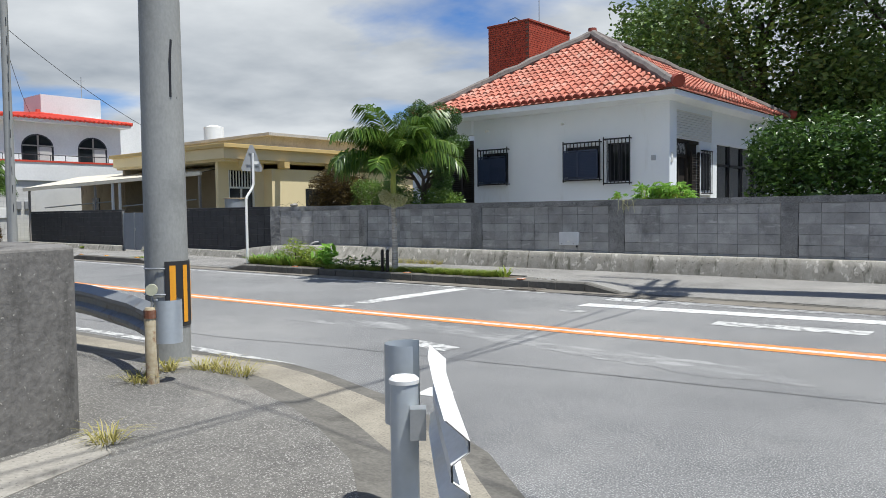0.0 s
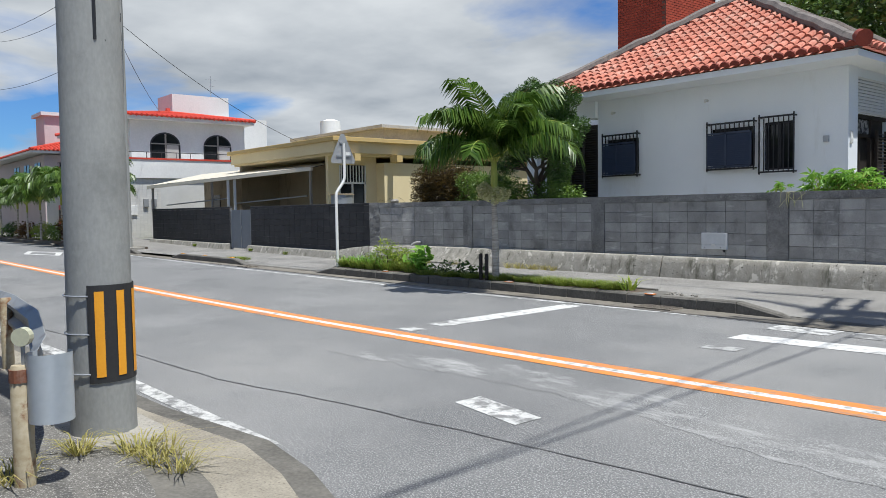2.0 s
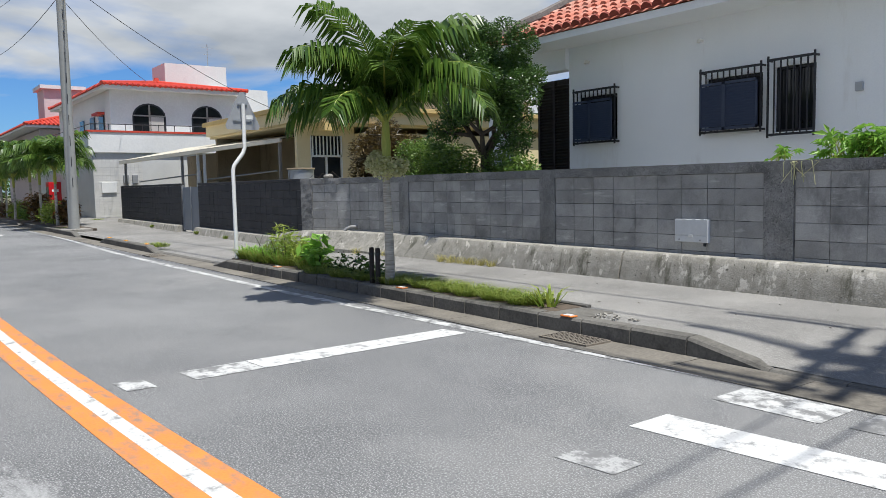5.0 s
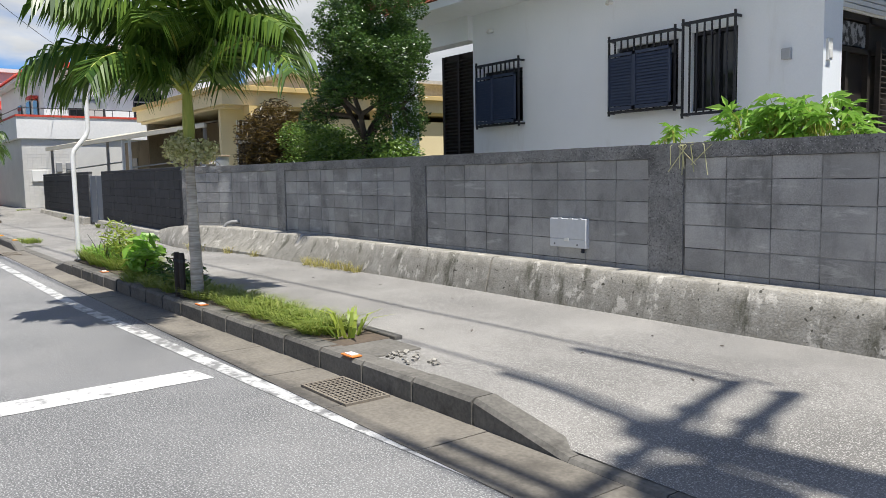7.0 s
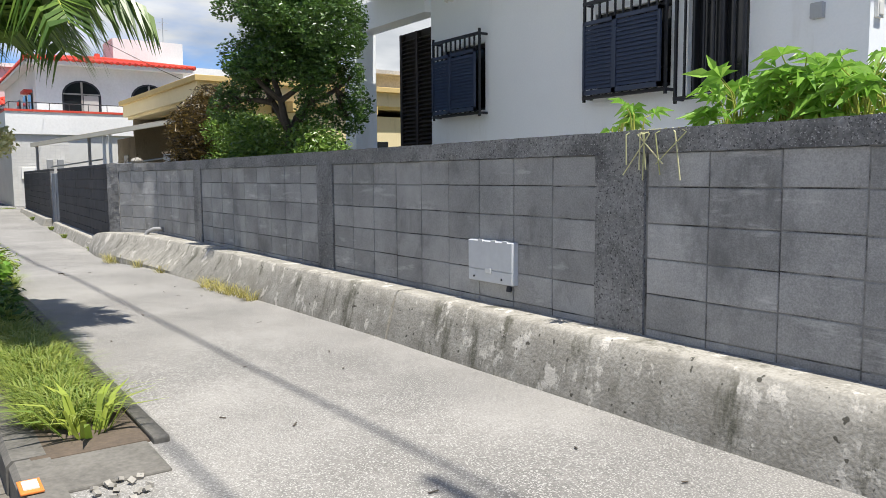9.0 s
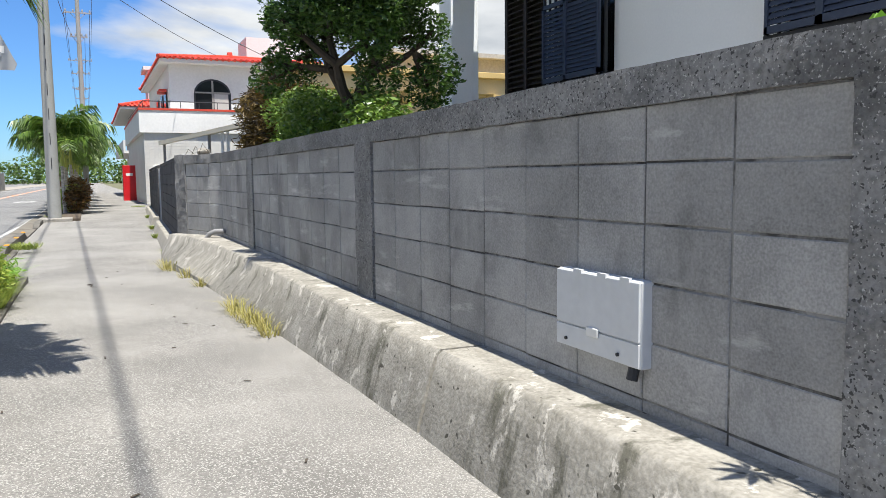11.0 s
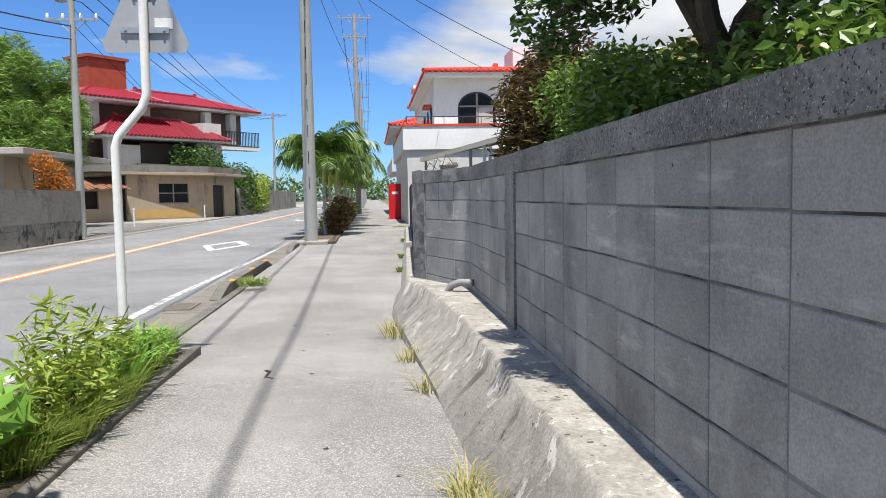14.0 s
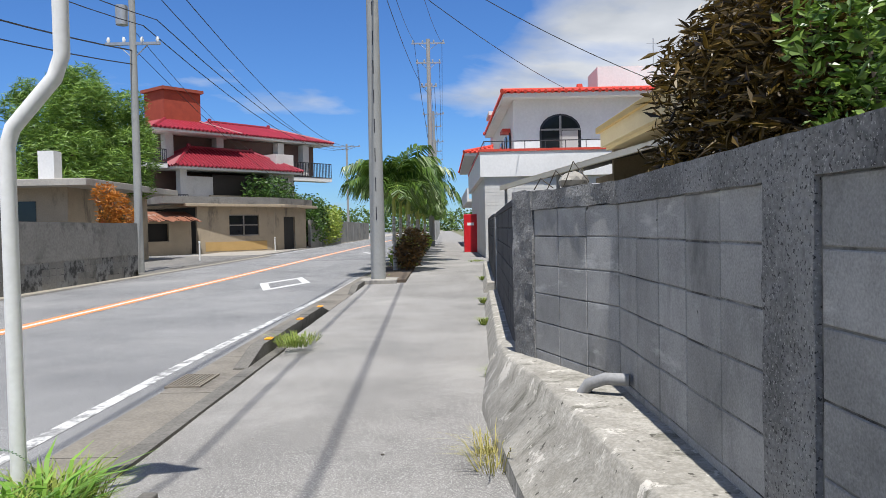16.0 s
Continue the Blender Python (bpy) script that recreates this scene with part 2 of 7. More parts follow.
WHITE_WALL = mat("white_plaster", (0.85, 0.885, 0.92), (0.79, 0.83, 0.87), 0.85, grain=50, blotch=0.8, bump=0.12, stain=(0.64, 0.65, 0.65), stain_scale=0.9, stain_lo=0.58, stain_hi=0.8, stain_stretch=(1.4, 1.4, 0.3))
WHITE = mat("white_paint", (0.78, 0.78, 0.76), (0.66, 0.66, 0.63), 0.6, grain=30, blotch=0.8, bump=0.08)
FAR_WHITE = mat("far_white_plaster", (0.74, 0.74, 0.73), (0.64, 0.64, 0.63), 0.85, grain=10, blotch=0.4, bump=0.1, stain=(0.45, 0.45, 0.44), stain_scale=0.5, stain_lo=0.6, stain_hi=0.8, stain_stretch=(1, 1, 0.3))
CREAM = mat("cream_plaster", (0.75, 0.64, 0.4), (0.66, 0.55, 0.33), 0.85, grain=30, blotch=0.6, bump=0.12, stain=(0.45, 0.37, 0.23), stain_scale=0.8, stain_lo=0.6, stain_hi=0.8, stain_stretch=(1.2, 1.2, 0.3))
CREAM_EDGE = mat("ochre_fascia", (0.62, 0.46, 0.2), (0.5, 0.36, 0.15), 0.85, grain=30, blotch=0.8, bump=0.12)
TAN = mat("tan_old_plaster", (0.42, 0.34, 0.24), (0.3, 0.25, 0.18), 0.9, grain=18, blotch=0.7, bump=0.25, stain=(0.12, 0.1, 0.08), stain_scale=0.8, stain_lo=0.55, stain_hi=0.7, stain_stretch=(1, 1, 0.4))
TILE = mat("red_roof_tile", (0.54, 0.2, 0.135), (0.42, 0.13, 0.085), 0.85, grain=40, blotch=1.3, bump=0.25, rnd=0.16, stain=(0.6, 0.37, 0.29), stain_scale=2.2, stain_lo=0.48, stain_hi=0.72)
TILE_END = mat("dark_red_tile_end", (0.26, 0.05, 0.03), (0.17, 0.035, 0.025), 0.85, grain=40, blotch=2, bump=0.25, rnd=0.12)
RIDGE = mat("grey_ridge_plaster", (0.24, 0.21, 0.19), (0.12, 0.108, 0.1), 0.95, grain=25, blotch=2.4, bump=0.6, stain=(0.07, 0.065, 0.06), stain_scale=2.5)
RED_ROOF = mat("bright_red_roof", (0.62, 0.07, 0.035), (0.5, 0.045, 0.025), 0.6, grain=20, blotch=0.9, bump=0.15, rnd=0.12)
CRIMSON = mat("crimson_roof_tile", (0.28, 0.013, 0.03), (0.2, 0.01, 0.022), 0.45, grain=20, blotch=0.9, bump=0.15, rnd=0.15)
GLASS_DARK = mat("dark_window_glass", (0.012, 0.014, 0.017), (0.02, 0.022, 0.025), 0.08, grain=2, blotch=0.5, bump=0.0)
BLACK_METAL = mat("black_painted_iron", (0.014, 0.015, 0.02), (0.022, 0.023, 0.028), 0.5, grain=60, blotch=4, bump=0.08)
SHUTTER = mat("navy_shutter", (0.03, 0.045, 0.085), (0.045, 0.06, 0.1), 0.55, grain=40, blotch=3, bump=0.08)
DARK_WOOD = mat("dark_brown_wood", (0.03, 0.022, 0.018), (0.015, 0.012, 0.01), 0.7, grain=30, blotch=3, bump=0.2, stretch=(1, 1, 8))
INTERIOR = mat("dark_interior", (0.03, 0.028, 0.026), (0.02, 0.019, 0.018), 0.95, bump=0)
STEEL = mat("galvanised_steel", (0.42, 0.44, 0.46), (0.33, 0.35, 0.37), 0.45, 0.55, grain=35, blotch=4, bump=0.08)
POLE = mat("utility_pole_concrete", (0.33, 0.335, 0.32), (0.25, 0.255, 0.245), 0.85, grain=45, blotch=1.8, bump=0.18, stain=(0.2, 0.205, 0.195), stain_scale=1.5, stretch=(1, 1, 0.5))
BARK = mat("bark", (0.1, 0.08, 0.06), (0.045, 0.036, 0.028), 0.95, grain=30, blotch=5, bump=0.7, stretch=(1, 1, 0.3))
PALM_BARK = mat("palm_bark", (0.62, 0.58, 0.51), (0.2, 0.18, 0.155), 0.95, grain=18, blotch=4, bump=0.7, stretch=(0.4, 0.4, 3))
CROWNSHAFT = mat("palm_crownshaft", (0.26, 0.33, 0.05), (0.42, 0.42, 0.09), 0.5, grain=20, blotch=4, bump=0.1, stretch=(3, 3, 0.5))
MARK_WHITE = mat("worn_white_road_paint", (0.66, 0.66, 0.64), (0.5, 0.5, 0.49), 0.8, grain=55, blotch=3.2, bump=0.4, stain=(0.24, 0.24, 0.235), stain_scale=7, stain_lo=0.52, stain_hi=0.64)
MARK_FADED = mat("faded_white_road_paint", (0.6, 0.6, 0.58), (0.42, 0.42, 0.41), 0.85, grain=55, blotch=3.2, bump=0.3, stain=(0.19, 0.19, 0.187), stain_scale=6, stain_lo=0.47, stain_hi=0.58)
MARK_ORANGE = mat("orange_road_paint", (0.72, 0.25, 0.05), (0.58, 0.2, 0.05), 0.8, grain=55, blotch=3, bump=0.3, stain=(0.27, 0.19, 0.14), stain_scale=7, stain_lo=0.48, stain_hi=0.66, stain_stretch=(0.5, 1, 1))
SOIL = mat("soil", (0.12, 0.09, 0.065), (0.07, 0.055, 0.04), 0.95, grain=40, blotch=4, bump=0.8)
EARTH = mat("grassy_earth", (0.1, 0.115, 0.05), (0.16, 0.14, 0.085), 0.95, grain=12, blotch=0.3, bump=0.6)
RED_PAINT = mat("red_enamel", (0.62, 0.012, 0.018), (0.5, 0.01, 0.015), 0.35, grain=10, blotch=1, bump=0.02)
YELLOW_SHEET = mat("amber_reflective_sheet", (0.85, 0.38, 0.02), (0.78, 0.33, 0.02), 0.5, grain=60, blotch=6, bump=0.1)
BLACK_SHEET = mat("black_reflective_sheet", (0.02, 0.02, 0.022), (0.03, 0.03, 0.03), 0.6, grain=60, blotch=6, bump=0.1)
CREAM_POST = mat("rust_streaked_post_paint", (0.52, 0.46, 0.33), (0.36, 0.29, 0.18), 0.7, grain=30, blotch=5, bump=0.2, stain=(0.2, 0.085, 0.03), stain_scale=4, stain_lo=0.55, stain_hi=0.66)
GREY_WALL = mat("grey_far_wall", (0.27, 0.26, 0.24), (0.16, 0.155, 0.145), 0.95, grain=14, blotch=0.6, bump=0.4, stain=(0.08, 0.078, 0.072), stain_scale=0.8, stain_lo=0.52, stain_hi=0.68, rnd=0.1)
BRICK = mat("red_brick", (0.4, 0.07, 0.035), (0.28, 0.045, 0.025), 0.9, grain=40, blotch=2, bump=0.2, rnd=0.18)
BRICK_JOINT = mat("brick_mortar", (0.2, 0.1, 0.075), (0.14, 0.07, 0.05), 0.95, grain=40, blotch=3, bump=0.2)
ALU = mat("aluminium_sash", (0.35, 0.33, 0.3), (0.28, 0.26, 0.24), 0.5, 0.4, grain=20, blotch=2, bump=0.03)
WIRE = mat("black_cable", (0.012, 0.012, 0.013), (0.02, 0.02, 0.02), 0.6, bump=0)
GRATE = mat("dull_iron", (0.28, 0.25, 0.2), (0.18, 0.15, 0.12), 0.8, 0.3, grain=40, blotch=5, bump=0.2)
RUST = mat("rusty_sheet", (0.25, 0.09, 0.045), (0.14, 0.06, 0.035), 0.9, grain=25, blotch=2, bump=0.3, stain=(0.4, 0.36, 0.3), stain_scale=1.5)
GALV_ROOF = mat("cream_corrugated_sheet", (0.68, 0.64, 0.54), (0.58, 0.54, 0.45), 0.6, grain=20, blotch=1, bump=0.06)
LEAF_TREE = leafmat("broadleaf", (0.025, 0.065, 0.012), (0.1, 0.19, 0.032), 0.25, 0.32)
LEAF_HEDGE = leafmat("hedge_leaf", (0.06, 0.13, 0.018), (0.2, 0.31, 0.05), 0.3, 0.38)
LEAF_DARK = leafmat("deep_green_leaf", (0.04, 0.085, 0.016), (0.15, 0.24, 0.05), 0.28, 0.4)
LEAF_PALM = leafmat("palm_leaflet", (0.035, 0.09, 0.012), (0.14, 0.23, 0.035), 0.3, 0.38)
LEAF_BRIGHT = leafmat("fresh_green_leaf", (0.17, 0.36, 0.04), (0.3, 0.5, 0.09), 0.42, 0.4)
LEAF_YELLOW = leafmat("yellow_green_leaf", (0.17, 0.27, 0.035), (0.38, 0.44, 0.075), 0.35, 0.45)
LEAF_CROTON = leafmat("croton_leaf", (0.03, 0.02, 0.008), (0.2, 0.1, 0.02), 0.25, 0.4)
LEAF_BRONZE = leafmat("bronze_leaf", (0.014, 0.009, 0.004), (0.17, 0.11, 0.022), 0.22, 0.4)
SAND = mat("dusty_sand", (0.33, 0.3, 0.24), (0.17, 0.153, 0.124), 0.95, grain=60, blotch=2.2, bump=0.4, speck=(0.16, 0.14, 0.11), speck_scale=60, speck_at=0.64)
GHOST = mat("worn_ghost_of_old_road_mark", (0.085, 0.087, 0.09), (0.2, 0.2, 0.197), 0.9, grain=48, blotch=0.35, bump=0.9, mixlo=0.38, mixhi=0.62, stain=(0.235, 0.23, 0.22), stain_scale=0.28, stain_lo=0.5, stain_hi=0.75, depth=0.008, worn=(0.41, 0.41, 0.4), worn_scale=3.2, worn_lo=0.5, worn_hi=0.72, worn_stretch=(0.45, 1.5, 1), speck=(0.34, 0.34, 0.335), speck_scale=95, speck_at=0.555)
# dark tone of the cable shadow painted on the road
CABLE_SHADE = mat("tar_seam", (0.07, 0.07, 0.072), (0.12, 0.12, 0.12), 0.8, grain=40, blotch=3, bump=0.3)
LEAF_ORANGE = leafmat("orange_leaf", (0.42, 0.14, 0.015), (0.5, 0.22, 0.03), 0.3, 0.5)
LEAF_PINE = leafmat("feathery_needle", (0.06, 0.14, 0.02), (0.24, 0.37, 0.06), 0.3, 0.5)
GRASS = leafmat("grass_blade", (0.15, 0.24, 0.035), (0.34, 0.38, 0.08), 0.35, 0.5)
DRY_GRASS = leafmat("dry_grass_blade", (0.3, 0.29, 0.07), (0.48, 0.41, 0.15), 0.35, 0.6)
PALE_FLOWER = leafmat("pale_seed_stalk", (0.45, 0.46, 0.2), (0.7, 0.68, 0.42), 0.3, 0.6)


# ---- mesh builder ----
class Bld:
    """Gathers boxes, tubes and sheets; origin is taken off every point."""

    def __init__(self, o=(0, 0, 0)):
        self.v, self.f, self.o, self.weld = [], [], o, False

    def add(self, verts, faces):
        n = len(self.v)
        ox, oy, oz = self.o
        self.v += [(x - ox, y - oy, z - oz) for x, y, z in verts]
        self.f += [tuple(i + n for i in f) for f in faces]
        return self

    def box(self, x0, y0, z0, x1, y1, z1):
        vs = [(x, y, z) for z in (z0, z1) for y in (y0, y1) for x in (x0, x1)]
        return self.add(vs, [(0, 2, 3, 1), (4, 5, 7, 6), (0, 1, 5, 4), (2, 6, 7, 3), (0, 4, 6, 2), (1, 3, 7, 5)])

    def obox(self, m, sx, sy, sz):
        """A box of that size, centred, at the pose m."""
        vs = [tuple(m @ Vector((x * sx / 2, y * sy / 2, z * sz / 2))) for z in (-1, 1) for y in (-1, 1) for x in (-1, 1)]
        return self.add(vs, [(0, 2, 3, 1), (4, 5, 7, 6), (0, 1, 5, 4), (2, 6, 7, 3), (0, 4, 6, 2), (1, 3, 7, 5)])

    def slab(self, a, b, t, z0, z1):
        """A wall from a to b in plan, t thick to its left."""
        d = (Vector(b) - Vector(a)).normalized()
        n = Vector((-d.y, d.x)) * t
        p = [a, b, (b[0] + n.x, b[1] + n.y), (a[0] + n.x, a[1] + n.y)]
        return self.prism(p, z0, z1)

    def prism(self, p, z0, z1):
        n = len(p)
        vs = [(x, y, z0) for x, y in p] + [(x, y, z1) for x, y in p]
        fs = [tuple(range(n))[::-1], tuple(range(n, 2 * n))] + [(i, (i + 1) % n, n + (i + 1) % n, n + i) for i in range(n)]
        return self.add(vs, fs)

    def prism_x(self, prof, x0, x1):
        """A (y, z) profile drawn along x."""
        n = len(prof)
        vs = [(x0, y, z) for y, z in prof] + [(x1, y, z) for y, z in prof]
        fs = [tuple(range(n)), tuple(range(n, 2 * n))[::-1]] + [(i, n + i, n + (i + 1) % n, (i + 1) % n) for i in range(n)]
        return self.add(vs, fs)

    def tube(self, pts, r, n=10, caps=True):
        """A round tube through points; r a number or one for each point."""
        pts = [Vector(p) for p in pts]
        rs = r if isinstance(r, (list, tuple)) else [r] * len(pts)
        vs, fs = [], []
        u = None
        for i, p in enumerate(pts):
            d = (pts[min(i + 1, len(pts) - 1)] - pts[max(i - 1, 0)]).normalized()
            if u is None:
                u = d.orthogonal().normalized()
            u = (u - d * u.dot(d)).normalized()
            w = d.cross(u)
            for k in range(n):
                a = 2 * math.pi * k / n
                vs.append(tuple(p + (u * math.cos(a) + w * math.sin(a)) * rs[i]))
        for i in range(len(pts) - 1):
            for k in range(n):
                a, b = i * n + k, i * n + (k + 1) % n
                fs.append((a, b, b + n, a + n))
        if caps:
            fs.append(tuple(range(n))[::-1])
            fs.append(tuple(range((len(pts) - 1) * n, len(pts) * n)))
        return self.add(vs, fs)

    def quad(self, a, b, c, d):
        return self.add([a, b, c, d], [(0, 1, 2, 3)])

    def sheet(self, a, b, c, d, t):
        """A plate with corners a, b, c, d, t thick against its normal."""
        A, B, C, D = (Vector(p) for p in (a, b, c, d))
        n = (B - A).cross(D - A).normalized() * t
        vs = [tuple(p) for p in (A, B, C, D, A - n, B - n, C - n, D - n)]
        return self.add(vs, [(0, 1, 2, 3), (7, 6, 5, 4), (0, 4, 5, 1), (1, 5, 6, 2), (2, 6, 7, 3), (3, 7, 4, 0)])

    def mesh(self, name, material, smooth=False):
        me = bpy.data.meshes.new(name)
        if self.weld:
            seat, vs = {}, []
            for v in self.v:
                k = tuple(round(c, 4) for c in v)
                if k not in seat:
                    seat[k] = len(vs)
                    vs.append(v)
            self.f = [tuple(seat[tuple(round(c, 4) for c in self.v[i])] for i in f) for f in self.f]
            self.v = vs
        me.from_pydata(self.v, [], self.f)
        me.materials.append(material)
        if smooth:
            me.polygons.foreach_set("use_smooth", [True] * len(me.polygons))
            me.set_sharp_from_angle(angle=radians(38))
        me.update()
        return me


def part(name, b, material, parent=None, label="", bevel=0.0, smooth=False):
    """Links a builder as one mesh object under a thing or a part."""
    ob = new(name, b.mesh(name, material, smooth))
    ob.parent = parent
    if bevel:
        md = ob.modifiers.new("bevel", "BEVEL")
        md.width, md.segments, md.limit_method, md.angle_limit = bevel, 2, "ANGLE", radians(40)
    return tagged(ob, label)


def piece(name, me, parent, m):
    """One more piece of a shared mesh."""
    ob = new(name, me)
    ob.parent = parent
    ob.matrix_basis = m
    return ob


def thing(name, label, category, at=(0, 0, 0), rz=0.0, group="", kind=""):
    ob = new(name)
    ob.location, ob.rotation_euler = at, (0, 0, radians(rz))
    return tagged(ob, label, category, group, kind)


def setting(name, b, material, label="", bevel=0.0, smooth=False, category=""):
    return tagged(part(name, b, material, None, "", bevel, smooth), label, category or name.split("_")[0], "", "structure")


def grid_mesh(xs, ys, height, o=(0, 0, 0)):
    b = Bld(o)
    vs = [(x, y, height(x, y)) for x in xs for y in ys]
    n = len(ys)
    fs = [(i * n + j, (i + 1) * n + j, (i + 1) * n + j + 1, i * n + j + 1) for i in range(len(xs) - 1) for j in range(n - 1)]
    return b.add(vs, fs)


def steps(a, b, n):
    return [a + (b - a) * i / n for i in range(n + 1)]


# ---- ground, road and pavements ----
CX = (-400, -150, -65, -40, -26, -18, -12, -9, -7, -5, -3, -1, 6, 20, 60)
CY = (7.6, 7.5, 7.5, 7.6, 7.66, 7.76, 7.86, 8.0, 8.11, 8.25, 8.42, 8.6, 9.1, 9.6, 10.5)


def centre(x):
    return float(np.mean([np.interp(x + d, CX, CY) for d in (-2.4, -1.2, 0, 1.2, 2.4)]))


def ease(a, b, x):
    t = min(max((x - a) / (b - a), 0), 1)
    return t * t * (3 - 2 * t)


setting("ground", Bld().add([(-900, -700, -0.06), (500, -700, -0.06), (500, 900, -0.06), (-900, 900, -0.06)], [(0, 1, 2, 3)]), EARTH, "grassy earth beyond the street", category="ground")
road = setting("road", grid_mesh(steps(-420, 60, 120), (-60, -20, 0, 3, 5, 8, 10, 12.4), lambda x, y: 0.0), ASPHALT, "worn grey asphalt road with patches", category="road")


def pave_z(x, y):
    """Pavement level: it dips to the gutter where the kerb stops, and a little at the driveway."""
    dip = max(ease(-6.75, -5.8, x), ease(-17.0, -18.0, x) * ease(-23.6, -22.6, x))
    near = ease(13.6, 12.5, y)
    low = 0.08 * ease(-15.5, -18.5, x) * ease(-40, -30, x)
    return 0.145 - low - dip * near * (0.12 - low * 0.6) + 0.006 * noise.noise((x * 0.9, y * 0.9, 0))


pave_x = steps(-420, -60, 24)[:-1] + steps(-60, -26, 30)[:-1] + steps(-26, 4, 100)[:-1] + steps(4, 40, 18)
# unseen yard ground, made pale to bounce light onto the house front
setting("garden_soil", Bld().box(-17.2, 15.66, -0.05, 40, 34, 0.36), mat("pale_bounce_ground", (0.44, 0.41, 0.36), (0.3, 0.28, 0.24), 0.95, grain=40, blotch=0.8, bump=0.4), "unseen yard ground behind the block wall, pale to bounce light", category="garden")
pavement = setting("pavement", grid_mesh(pave_x, steps(12.5, 17.2, 15), pave_z), PATH_ASPHALT, "pale worn asphalt footpath beside the block wall", smooth=True, category="pavement")


# ---- road paint ----
def paint_line(name, label, x0, x1, off, w, material, z=0.004, breaks=()):
    b = Bld()
    xs = steps(x0, x1, max(2, int(abs(x1 - x0) / 0.8)))
    for a, c in zip(xs, xs[1:]):
        if any(lo < (a + c) / 2 < hi for lo, hi in breaks):
            continue
        ya, yc = off(a), off(c)
        b.quad((a, ya - w / 2, z), (a, ya + w / 2, z), (c, yc + w / 2, z), (c, yc - w / 2, z))
    b.f = [f[::-1] for f in b.f] if x0 < x1 else b.f
    return setting(name, b, material, label, category="road marking")


paint_line("centre_line_white", "white stripe in the middle of the orange centre line", -300, 45, centre, 0.11, MARK_WHITE)
paint_line("centre_line_orange_south", "orange stripe of the road's centre line", -300, 45, lambda x: centre(x) - 0.125, 0.14, MARK_ORANGE)
paint_line("centre_line_orange_north", "orange stripe of the road's centre line", -300, 45, lambda x: centre(x) + 0.125, 0.14, MARK_ORANGE, 0.004)


def edge_y(x):
    return float(np.interp(x, (-300, -33, -22, -13, -7.6, -5.8, 0, 40), (12.0, 11.93, 11.58, 11.6, 11.86, 11.98, 12.05, 12.3)))


def near_edge(x):
    return float(np.interp(x, (-300, -60, -33, -14, -11, -9, -7.3, -5.4), (3.9, 3.9, 4.2, 4.5, 4.62, 4.76, 4.78, 4.82)))


paint_line("edge_line_north", "worn white line along the gutter", -300, 40, edge_y, 0.13, MARK_FADED)
paint_line("edge_line_south", "white line along the near kerb", -300, -5.6, near_edge, 0.14, MARK_FADED)


def patch(name, pts, material, label, z=0.004):
    b = Bld().add([(x, y, z) for x, y in pts], [tuple(range(len(pts)))])
    return setting(name, b, material, label, category="road marking")


MARK_GONE = mat("nearly_worn_off_road_paint", (0.4, 0.4, 0.39), (0.2, 0.2, 0.2), 0.85, grain=55, blotch=5, bump=0.4, mixlo=0.44, mixhi=0.56, stain=(0.17, 0.17, 0.168), stain_scale=5, stain_lo=0.42, stain_hi=0.56)
patch("stop_line", [(-9.0, 9.42), (-8.64, 9.45), (-8.68, 11.64), (-9.01, 11.6)], MARK_WHITE, "white stop line across one lane")
patch("stop_line_worn", [(-8.98, 8.82), (-8.63, 8.86), (-8.64, 9.44), (-9.0, 9.41)], MARK_FADED, "worn stretch of the white stop line")
patch("stop_line_stub", [(-8.95, 8.3), (-8.62, 8.33), (-8.62, 8.55), (-8.93, 8.52)], MARK_FADED, "worn end of the stop line")
for nm, x0, x1, y, s, w, mt in (("bar", -5.67, -1.5, 10.53, 0.11, 0.38, MARK_WHITE), ("bar", -5.7, -4.95, 11.43, 0.02, 0.44, MARK_FADED), ("bar", -4.8, -1.5, 11.5, 0.07, 0.4, MARK_GONE), ("bar", -3.3, -1.5, 9.75, 0.12, 0.36, MARK_FADED), ("bar", -5.58, -5.2, 9.8, 0.12, 0.24, MARK_GONE),
                             ("bar", -5.62, -4.85, 6.41, -0.15, 0.27, MARK_FADED)):
    patch("crossing_bar", [(x0, y), (x1, y + s * (x1 - x0)), (x1, y + w + s * (x1 - x0)), (x0, y + w)], mt, "worn white bar of the pedestrian crossing")
patch("road_stud_mark", [(-3.79, 4.66), (-3.56, 4.69), (-3.58, 4.92), (-3.86, 4.93)], MARK_WHITE, "white painted square by the gutter")
# hollow diamonds that warn of the crossing
for cx, cy in ((-34.9, 10.0), (-62, 10.0)):
    b = Bld()
    o4 = [(-2.6, 0), (0, 0.72), (2.6, 0), (0, -0.72)]
    i4 = [(-1.8, 0), (0, 0.48), (1.8, 0), (0, -0.48)]
    b.add([(cx + x, cy + y, 0.004) for x, y in o4 + i4], [(i, 4 + i, 4 + (i + 1) % 4, (i + 1) % 4) for i in range(4)])
    setting("crossing_diamond", b, MARK_WHITE, "white diamond painted on the road", category="road marking")

